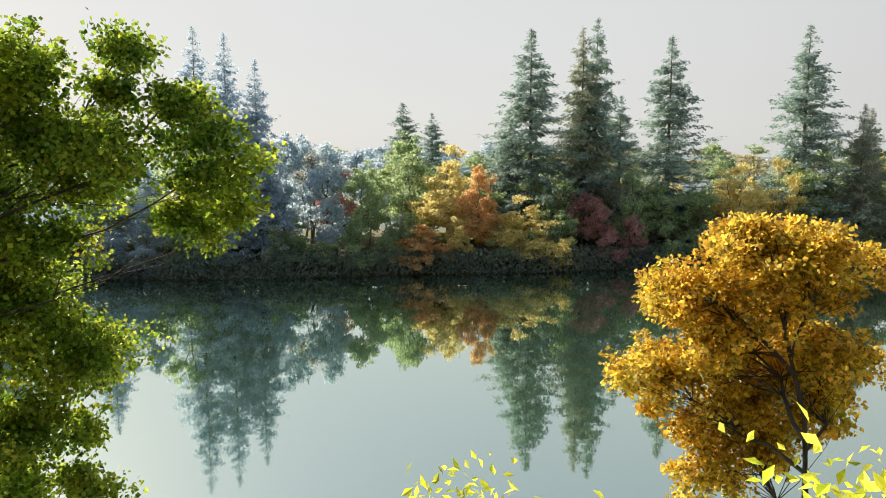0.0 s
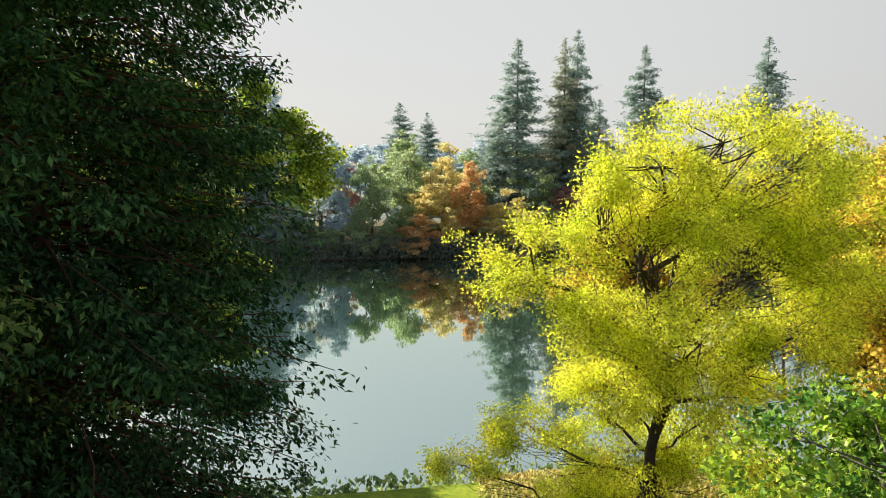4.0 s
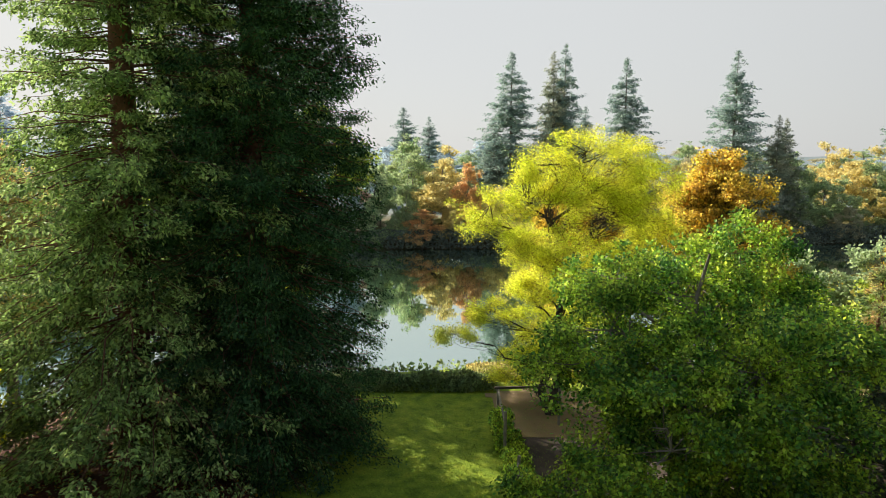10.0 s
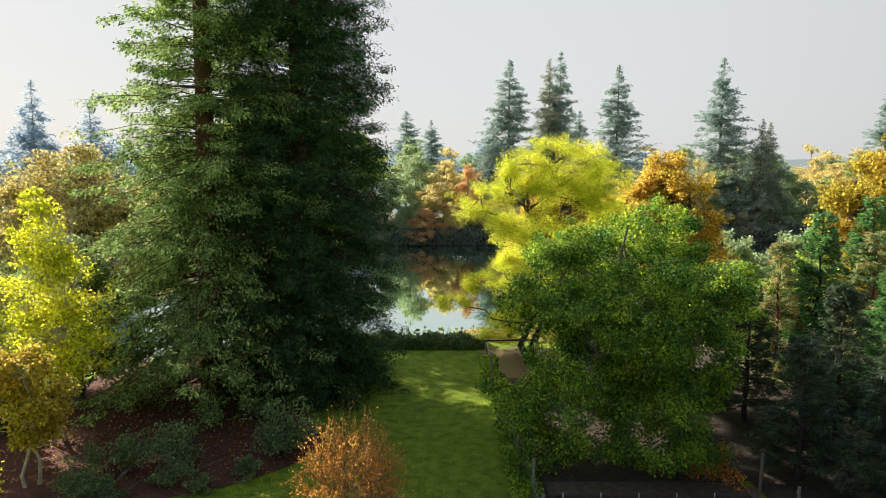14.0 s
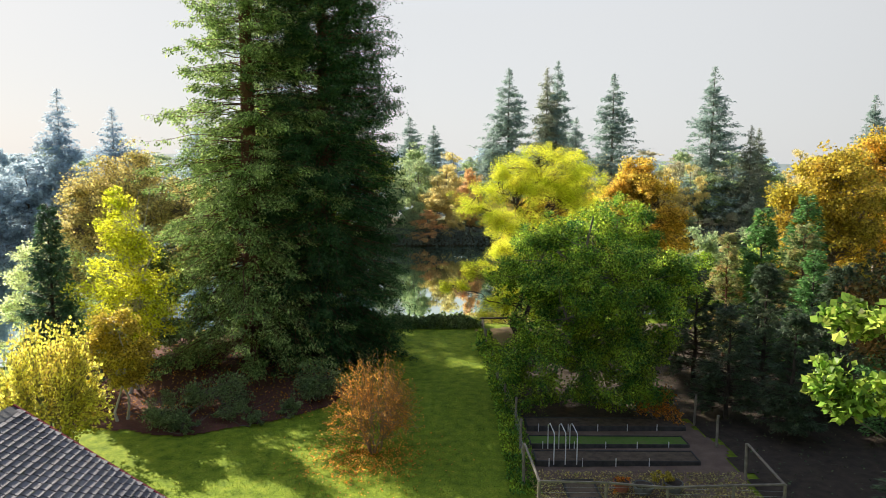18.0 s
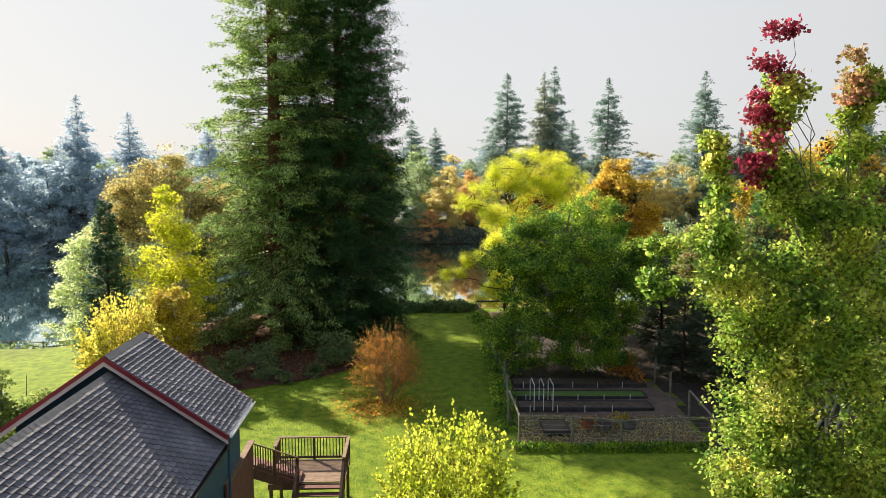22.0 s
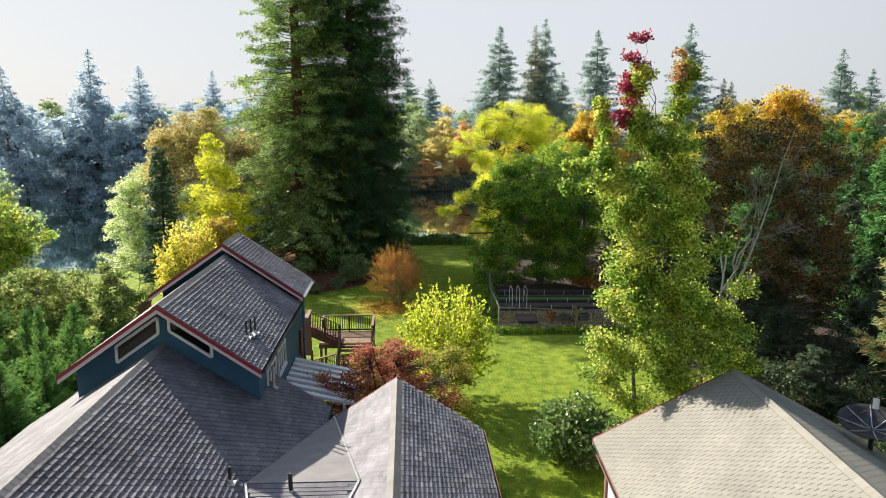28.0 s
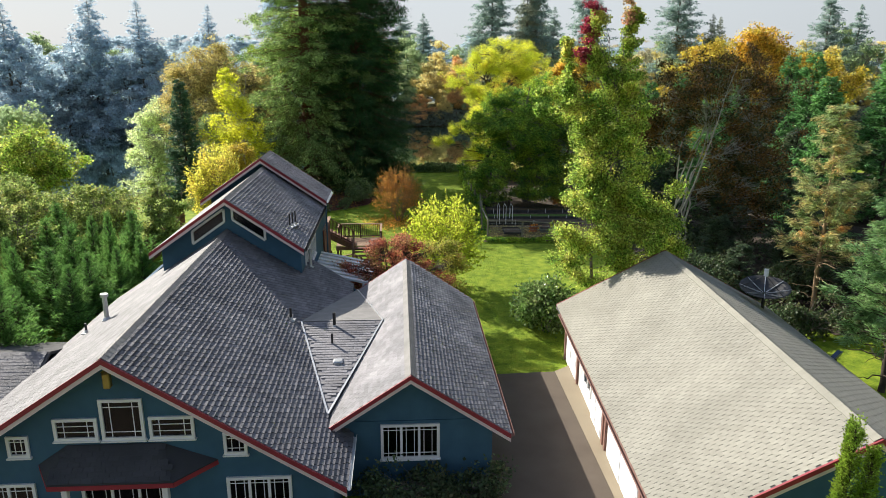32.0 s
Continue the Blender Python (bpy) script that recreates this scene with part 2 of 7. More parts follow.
M["lemon"] = leaf_material("lemon_leaves", [(0.36, 0.48, 0.045), (0.52, 0.62, 0.06), (0.66, 0.69, 0.09), (0.72, 0.68, 0.13)], 0.74, 1.2, 0.42)
M["orchard"] = leaf_material("orchard_leaves", [(0.092, 0.161, 0.046), (0.207, 0.31, 0.0805), (0.437, 0.506, 0.149), (0.506, 0.368, 0.138)], 0.5, 0.7)
M["far_dark"] = leaf_material("waterline_scrub_leaves", [(0.136, 0.17, 0.153), (0.204, 0.255, 0.204), (0.306, 0.34, 0.238)], 0.55, 0.15, 0.6, 0.6, 0.3)
M["pine_green"] = leaf_material("green_pine_needles", [(0.10, 0.21, 0.08), (0.20, 0.36, 0.13), (0.36, 0.50, 0.20)], 0.45, 0.8)
# Thicket leaves are coloured dark to stand for shade.
M["thicket"] = leaf_material("shaded_thicket_leaves", [(0.05, 0.08, 0.04), (0.09, 0.14, 0.06), (0.20, 0.16, 0.08)], 0.4, 0.5)
M["maple_amber"] = leaf_material("amber_maple_leaves", [(0.56, 0.53, 0.10), (0.73, 0.59, 0.10), (0.75, 0.52, 0.09), (0.58, 0.38, 0.09)], 0.66, 0.6, 0.5, 0.6, 0.65)
M["cherry"] = leaf_material("cherry_leaves", [(0.54, 0.62, 0.10), (0.76, 0.74, 0.13), (0.84, 0.74, 0.14), (0.76, 0.52, 0.16)], 0.62, 1.0)
M["arborvitae"] = leaf_material("bright_cypress_sprays", [(0.182, 0.322, 0.035), (0.308, 0.448, 0.056), (0.434, 0.532, 0.084)], 0.5, 1.5)
# Far leaf colours carry the haze: all paler, those of far_blue bluer too.
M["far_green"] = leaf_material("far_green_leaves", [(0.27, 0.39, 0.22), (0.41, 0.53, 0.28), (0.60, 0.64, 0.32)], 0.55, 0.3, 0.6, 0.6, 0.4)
M["far_blue"] = leaf_material("haze_tinted_far_leaves", [(0.44, 0.56, 0.63), (0.55, 0.66, 0.72), (0.65, 0.74, 0.77)], 0.62, 0.15, 0.6, 0.6, 0.25, 0.1)
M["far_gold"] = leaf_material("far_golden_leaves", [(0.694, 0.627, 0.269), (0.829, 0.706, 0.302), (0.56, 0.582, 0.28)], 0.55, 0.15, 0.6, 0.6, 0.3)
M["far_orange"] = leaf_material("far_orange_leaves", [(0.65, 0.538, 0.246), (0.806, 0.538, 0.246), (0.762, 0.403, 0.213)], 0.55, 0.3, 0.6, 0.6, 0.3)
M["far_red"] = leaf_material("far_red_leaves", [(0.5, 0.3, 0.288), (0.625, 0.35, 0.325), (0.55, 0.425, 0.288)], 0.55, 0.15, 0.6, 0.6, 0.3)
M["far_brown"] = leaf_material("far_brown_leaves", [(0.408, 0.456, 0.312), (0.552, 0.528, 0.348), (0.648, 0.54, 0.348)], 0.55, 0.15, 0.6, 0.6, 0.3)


def part(name, bm, material, parent, label=""):
    """One mesh object from a bmesh or a mesh, under a thing or a part."""
    if isinstance(bm, bpy.types.Mesh):
        me = bm
    else:
        me = bpy.data.meshes.new(name)
        bm.normal_update()
        bm.to_mesh(me)
        bm.free()
    if material and not me.materials:
        me.materials.append(material)
    ob = new(name, me)
    ob.parent = parent
    if label:
        ob["label"] = label
    return ob


def empty(name, m=None, **tags):
    ob = new(name)
    ob.empty_display_size = 0.3
    if m is not None:
        ob.matrix_basis = m
    return tagged(ob, **tags)


# ---- mesh builders ----
def mesh_np(name, verts, faces_n, idx, smooth=False):
    """A mesh from arrays: vertices, the corner count of its faces (all alike) and corner indices."""
    me = bpy.data.meshes.new(name)
    nv, nl = len(verts), len(idx)
    nf = nl // faces_n
    me.vertices.add(nv)
    me.vertices.foreach_set("co", np.asarray(verts, dtype=np.float32).ravel())
    me.loops.add(nl)
    me.loops.foreach_set("vertex_index", np.asarray(idx, dtype=np.int32))
    me.polygons.add(nf)
    me.polygons.foreach_set("loop_start", np.arange(0, nl, faces_n, dtype=np.int32))
    me.polygons.foreach_set("use_smooth", np.full(nf, smooth, dtype=bool))
    me.update(calc_edges=True)
    return me


def unit(a):
    return a / np.maximum(np.linalg.norm(a, axis=1, keepdims=True), 1e-6)


def leaf_mesh(name, P, A, N, size, width=0.42):
    """Leaves: each a folded rhomb from its stalk P along A, facing N."""
    A = unit(A)
    B = unit(np.cross(A, N))
    up = np.cross(B, A)
    s = np.asarray(size).reshape(-1, 1)
    mid = P + A * s * 0.48
    v = np.stack([P, mid + B * s * width + up * s * 0.10, P + A * s, mid - B * s * width + up * s * 0.10], axis=1).reshape(-1, 3)
    return mesh_np(name, v, 4, np.arange(len(v)))


def tubes(name, lines, sides=6):
    """Tapered limbs: each line is (points, radii)."""
    V, I, base = [], [], 0
    for pts, rad in lines:
        pts, rad = np.asarray(pts, float), np.asarray(rad, float)
        d = unit(np.gradient(pts, axis=0))
        ref = np.where(np.abs(d[:, 2:3]) > 0.9, [[1.0, 0, 0]], [[0, 0, 1.0]])
        a = unit(np.cross(d, ref))
        b = np.cross(d, a)
        k = sides if rad[0] > 0.06 else 4 if rad[0] > 0.02 else 3
        ang = np.linspace(0, 2 * np.pi, k, endpoint=False)
        ring = pts[:, None] + rad[:, None, None] * (a[:, None] * np.cos(ang)[None, :, None] + b[:, None] * np.sin(ang)[None, :, None])
        V.append(ring.reshape(-1, 3))
        n = len(pts)
        i = np.arange(n - 1)[:, None] * k + np.arange(k)[None]
        j = np.arange(n - 1)[:, None] * k + (np.arange(k)[None] + 1) % k
        I.append((np.stack([i, j, j + k, i + k], axis=2).reshape(-1) + base))
        base += n * k
    return mesh_np(name, np.concatenate(V), 4, np.concatenate(I), True)


def bend(rng, a, b, n=5, wob=0.08, sag=0.0):
    a, b = np.asarray(a, float), np.asarray(b, float)
    t = np.linspace(0, 1, n)[:, None]
    p = a + (b - a) * t
    L = np.linalg.norm(b - a)
    p[1:-1] += rng.normal(0, wob * L, (n - 2, 3)) * np.array([1, 1, 0.5])
    p[:, 2] += sag * L * 4 * (t * (1 - t))[:, 0]
    return p


def broadleaf(name, at, lobes, leaves, size, leaf, bark="bark_grey", trunk=0.25, seed=1, clump=0.75, per=55, droop=0.25, width=0.42,
              fork=0.35, stems=1, inner=0.55, twigs=1.0, bough=1.0, splay=0.8, placed=False, extra=(), lead_top=1.0, ragged=1.08, **tags):
    """A broad-leaved tree: trunk, limbs to every lobe of its crown, twigs, and leaves in clumps. Lobes: x, y, z, rx, ry, rz from the base.
    extra: (share of lobes' clumps as (lobe index, ...), material, part name) for boughs of another colour. placed: the lobes are given in the world."""
    rng = np.random.default_rng(seed)
    top = empty(name, pose(*at), **tags)
    lobes = np.array(lobes, float)
    if placed:
        lobes[:, :3] -= np.array(at)
    area = (lobes[:, 3] * lobes[:, 4] + lobes[:, 3] * lobes[:, 5] + lobes[:, 4] * lobes[:, 5])
    nclump = max(4, int(leaves / per))
    weight = area + 0.25 * area.mean()
    lines = []
    cz = lobes[:, 2].min()
    ctr = np.average(lobes[:, :3], axis=0, weights=area)
    lead = []
    for k in range(stems):
        off = rng.normal(0, 0.25 * (stems > 1), 2)
        tip = ctr + np.array([*rng.normal(0, splay * (stems > 1) + 0.1, 2), (lobes[:, 2] + lobes[:, 5] * 0.4).max() * lead_top - ctr[2]])
        p = bend(rng, (off[0], off[1], -0.2), tip, 8, 0.025)
        p[0] = (off[0], off[1], -0.3)
        r = trunk * (1 - np.linspace(0, 1, 8) ** 0.8 * 0.88)
        r[0] *= 1.35
        lines.append((p, r))
        lead.append(p)
    which = rng.choice(len(lobes), nclump, p=weight / weight.sum())
    d = unit(rng.normal(0, 1, (nclump, 3)) + np.array([0, 0, 0.25]))
    C = np.zeros((nclump, 3))
    for li, lb in enumerate(lobes):
        mine = np.where(which == li)[0]
        nb = int(max(5, min(18, 5.0 * lb[3])))
        bd = unit(rng.normal(0, 1, (nb, 3)) + np.array([0, 0, 0.2]))
        bc = lb[:3] + bd * lb[3:6] * rng.uniform(inner * 0.85, ragged, nb)[:, None]
        pick = rng.integers(0, nb, len(mine))
        C[mine] = bc[pick] + rng.normal(0, 0.24, (len(mine), 3)) * lb[3:6].mean() * np.array([1, 1, 0.75]) * bough
    for li, lb in enumerate(lobes):
        p0 = lead[li % stems]
        h = np.clip((lb[2] - lb[5] * 0.7) * 0.85, p0[0, 2] + fork * cz, p0[-1, 2] * 0.9)
        s = np.array([np.interp(h, p0[:, 2], p0[:, a]) for a in range(3)])
        e = lb[:3] + (0, 0, lb[5] * 0.15)
        rr = trunk * np.clip(0.55 - 0.02 * li, 0.22, 0.5) * min(1.0, 0.35 + lb[3] / 5)
        limb = bend(rng, s, e, 6, 0.06, -0.05)
        lines.append((limb, np.linspace(rr, rr * 0.3, 6)))
        mine = np.where(which == li)[0]
        for c in mine[: int(len(mine) * twigs)]:
            g = limb[rng.integers(2, 6)]
            lines.append((bend(rng, g, C[c], 4, 0.07, -0.04), np.linspace(max(0.012, rr * 0.22), 0.006, 4)))
    part("trunk", tubes("trunk", lines), M[bark], top)
    groups = [(np.ones(nclump, bool), leaf, "crown")]
    for idx, mat, nm in extra:
        sel = np.isin(which, idx) & groups[0][0]
        groups[0] = (groups[0][0] & ~sel, leaf, "crown")
        groups.append((sel, mat, nm))
    for sel, mat, nm in groups:
        cc = C[sel]
        if not len(cc):
            continue
        n = len(cc) * per
        rad = np.repeat(rng.uniform(0.6, 1.35, len(cc)) * clump * np.clip(lobes[which[sel], 3] / 0.8, 0.5, 1.0), per)[:, None]
        o = np.clip(rng.normal(0, 0.5, (n, 3)), -0.9, 0.9) * rad * np.array([1, 1, 0.62])
        P = np.repeat(cc, per, axis=0) + o
        out = unit(P - ctr)
        A = rng.normal(0, 0.8, (n, 3)) + out * 0.5 + unit(o) * 0.5 + np.array([0, 0, -droop])
        N = rng.normal(0, 0.8, (n, 3)) + out * 0.35 + np.array([0, 0, 0.5])
        part(nm, leaf_mesh(nm, P, A, N, size * rng.uniform(0.6, 1.3, n), width), M[mat], top)
    return top


def conifer(name, at, height, radius, branches, per, size, leaf, bark="bark_dark", trunk=0.4, seed=1, start=0.08, power=0.9, rise=0.15, droop=0.5,
            gaps=0.25, width=0.25, lean=0.0, twin=None, belly=0.0, hang=0.35, tuft=1, fluff=0.25, limb=0.16, dead=0, fine_tip=0.0, least=0.25, shag=0.0, **tags):
    """A needle tree: trunk, whorls of curving boughs, and sprays along them that thin out unevenly."""
    rng = np.random.default_rng(seed)
    top = empty(name, pose(*at), **tags)
    lines, P, A, N, S = [], [], [], [], []
    trunks = [(0.0, 0.0, height)] + ([twin] if twin else [])
    for tx, ty, th in trunks:
        zs = np.linspace(-0.3, th, 12)
        pts = np.stack([tx + lean * zs / th + rng.normal(0, 0.04, 12), ty + rng.normal(0, 0.04, 12), zs], 1)
        pts[0, :2] = (tx, ty)
        lines.append((pts, trunk * np.clip(1 - np.linspace(0, 1, 12), 0.04, 1) ** 0.85))
    for k in range(dead):
        z, az, L = height * rng.uniform(0.06, start + 0.06), rng.uniform(0, 2 * math.pi), radius * rng.uniform(0.3, 0.75)
        lines.append((bend(rng, (0, 0, z), (L * math.cos(az), L * math.sin(az), z + L * rng.uniform(-0.2, 0.25)), 6, 0.05, 0.06), np.linspace(0.035, 0.008, 6)))
    for k in range(branches):
        tx, ty, th = trunks[k % len(trunks)]
        f = start + (1 - start) * (rng.uniform() ** 1.05)
        z = f * th
        prof = (1 - f) ** power * (1 - belly * math.exp(-((f - start) / 0.06)))
        L = radius * prof * rng.uniform(1 - gaps * 1.6, 1.12) + least
        az = rng.uniform(0, 2 * math.pi)
        if len(trunks) > 1 and rng.uniform() < 0.75:
            az = math.atan2(ty - trunks[1 - k % 2][1], tx - trunks[1 - k % 2][0]) + rng.normal(0, 1.2)
        h = np.array([math.cos(az), math.sin(az), 0])
        t = np.linspace(0, 1, 6)
        slope = rise + 0.5 * f - 0.25 * (1 - f)
        pts = np.array([tx + lean * f, ty, z]) + h * (L * t)[:, None]
        pts[:, 2] += L * (slope * t - droop * (1 - 0.6 * f) * t ** 2 * 0.6 + 0.14 * t ** 4)
        pts[1:] += rng.normal(0, 0.03 * L, (5, 3))
        lines.append((pts, np.linspace(max(0.02, trunk * limb * (1 - f) + 0.015), 0.008, 6)))
        n = max(6, int(per * (0.25 + prof)) // tuft)
        s = rng.uniform(0.16, 1.0, n) ** 0.8
        c = np.stack([np.interp(s, t, pts[:, a]) for a in range(3)], 1)
        side = np.array([-h[1], h[0], 0])
        sg = rng.choice([-1, 1], n)
        reach = rng.uniform(0, 1, n) * (0.10 + 0.17 * L * (1.05 - s))
        c = c + side * (sg * reach)[:, None] + h * (reach * 0.5)[:, None]
        c[:, 2] -= reach * hang + rng.uniform(0, 0.12, n) * hang * 2
        c += rng.normal(0, size * 0.3, (n, 3))
        if tuft > 1:
            c, sg, n = np.repeat(c, tuft, axis=0), np.repeat(sg, tuft), n * tuft
            c = c + rng.normal(0, fluff * min(1.0, 0.25 + L / 5), (n, 3)) * np.array([1, 1, 0.5])
        P.append(c)
        S.append(np.full(n, 1.0 if fine_tip == 0 else min(1.0, fine_tip + L / 3)))
        A.append(side * (sg * 0.8)[:, None] + h * 0.9 + np.stack([rng.normal(0, 0.3, n), rng.normal(0, 0.3, n), rng.normal(-hang, 0.35, n)], 1) + rng.normal(0, 1, (n, 3)) * shag)
        N.append(np.array([0, 0, 1.0]) + rng.normal(0, 0.45, (n, 3)))
    part("trunk", tubes("trunk", lines), M[bark], top)
    P, A, N, S = np.concatenate(P), np.concatenate(A), np.concatenate(N), np.concatenate(S)
    part("crown", leaf_mesh("crown", P, A, N, size * S * rng.uniform(0.6, 1.4, len(P)), width), M[leaf], top)
    return top


def tuft_cloud(name, box_fn, count, size, material, seed, lean=0.5, width=0.2, **tags):
    """Low growth or litter as one object: box_fn(rng, n) gives the places."""
    rng = np.random.default_rng(seed)
    P = box_fn(rng, count)
    A = rng.normal(0, lean, (len(P), 3)) + np.array([0, 0, 1.0 if lean < 1 else 0.1])
    N = rng.normal(0, 1, (len(P), 3)) + (np.array([0, 0, 2.5]) if lean >= 1 else 0)
    me = leaf_mesh(name, P, A, N, size * rng.uniform(0.5, 1.4, len(P)), width)
    me.materials.append(M[material])
    return tagged(new(name, me), kind="stuff", **tags)


def add_box(bm, lo, hi):
    v = [bm.verts.new((x, y, z)) for x in (lo[0], hi[0]) for y in (lo[1], hi[1]) for z in (lo[2], hi[2])]
    for f in ((0, 1, 3, 2), (4, 6, 7, 5), (0, 4, 5, 1), (2, 3, 7, 6), (0, 2, 6, 4), (1, 5, 7, 3)):
        bm.faces.new([v[i] for i in f])


def box(lo, hi, bevel=0.0):
    bm = bmesh.new()
    add_box(bm, lo, hi)
    bmesh.ops.recalc_face_normals(bm, faces=bm.faces)
    if bevel:
        bmesh.ops.bevel(bm, geom=bm.edges[:], offset=bevel, segments=1, affect="EDGES")
    return bm


def beam(a, b, w, h, bevel=0.0):
    """A bar of section w by h from a to b."""
    a, b = Vector(a), Vector(b)
    d = (b - a)
    q = d.to_track_quat("X", "Z")
    bm = box((0, -w / 2, -h / 2), (d.length, w / 2, h / 2), bevel)
    bm.transform(Matrix.Translation(a) @ q.to_matrix().to_4x4())
    return bm


def prism(poly, shift):
    """A plate: the polygon and its copy moved by shift."""
    bm = bmesh.new()
    a = [bm.verts.new(p) for p in poly]
    b = [bm.verts.new(Vector(p) + Vector(shift)) for p in poly]
    bm.faces.new(a)
    bm.faces.new(b[::-1])
    for i in range(len(a)):
        j = (i + 1) % len(a)
        bm.faces.new((a[i], b[i], b[j], a[j]))
    bmesh.ops.recalc_face_normals(bm, faces=bm.faces)
    return bm


def rod(a, b, r, n=10, r2=None):
    a, b = Vector(a), Vector(b)
    bm = bmesh.new()
    bmesh.ops.create_cone(bm, cap_ends=True, segments=n, radius1=r, radius2=r if r2 is None else r2, depth=(b - a).length)
    bm.transform(Matrix.Translation((a + b) / 2) @ (b - a).to_track_quat("Z", "Y").to_matrix().to_4x4())
    return bm


# ---- ground and river ----
WATER = -6.6


def near_shore(x):
    return 22.8 + 3.0 * math.sin(x * 0.045) - 12.0 / (1 + math.exp((x + 24) / 5)) + (0.25 * max(0, x - 45))


def far_shore(x):
    return 127.0 + 14.0 / (1 + math.exp(-(x - 32) / 7)) + 3.0 * math.sin(x * 0.06 + 1) - 18.0 / (1 + math.exp((x + 78) / 9)) + 0.1 * max(0, x - 90)


def height_at(x, y):
    n = near_shore(x)
    f = far_shore(x)
    lawn = -0.35 * min(1, max(0, (y + 6) / 12)) + 0.12 * noise.noise(Vector((x * 0.08, y * 0.08, 0)))
    if x < -20:
        lawn -= 1.6 * min(1, (-20 - x) / 16) * min(1, max(0, (y + 34) / 30))
    if y < (n + f) / 2:
        t = (n + 1.5 - y) / 11.0
        if t >= 1:
            return lawn
        s = max(-0.35, t)
        k = s * s * (3 - 2 * s) if s > 0 else s * 0.6
        return WATER - 0.3 + (lawn - WATER + 0.3) * k
    t = (y - f + 1.0) / 14.0
    rise = -2.4 + 0.6 * noise.noise(Vector((x * 0.03, y * 0.03, 4))) + max(0, y - f - 60) * 0.004
    far = max(0, y - 700) * 0.016 * (1 + 0.6 * noise.noise(Vector((x * 0.0016, y * 0.001, 9))))
    if t >= 1:
        return rise + far
    s = max(-0.35, t)
    k = s * s * (3 - 2 * s) if s > 0 else s * 0.6
    return WATER - 0.3 + (rise - WATER + 0.3) * k


def axis(lo, hi, step, out):
    a = list(np.arange(lo, hi + 0.01, step))
    g = step
    while a[-1] < out:
        g *= 1.35
        a.append(a[-1] + g)
    g = step
    while a[0] > -out:
        g *= 1.35
        a.insert(0, a[0] - g)
    return np.array(a)


def build_ground():
    xs, ys = axis(-70, 70, 1.4, 2600), axis(-100, 36, 1.2, 2600)
    ys = np.unique(np.concatenate([ys[ys < 36], np.arange(36, 100, 8), np.arange(100, 190, 2.5), 190 * 1.22 ** np.arange(1, 14)]))
    V = np.array([(x, y, height_at(x, y)) for y in ys for x in xs])
    nx, ny = len(xs), len(ys)
    i = (np.arange(ny - 1)[:, None] * nx + np.arange(nx - 1)[None]).ravel()
    me = mesh_np("ground", V, 4, np.stack([i, i + 1, i + nx + 1, i + nx], 1).ravel(), True)
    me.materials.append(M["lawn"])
    return tagged(new("ground", me), "green mown lawn running down to the river bank", "lawn", kind="structure")


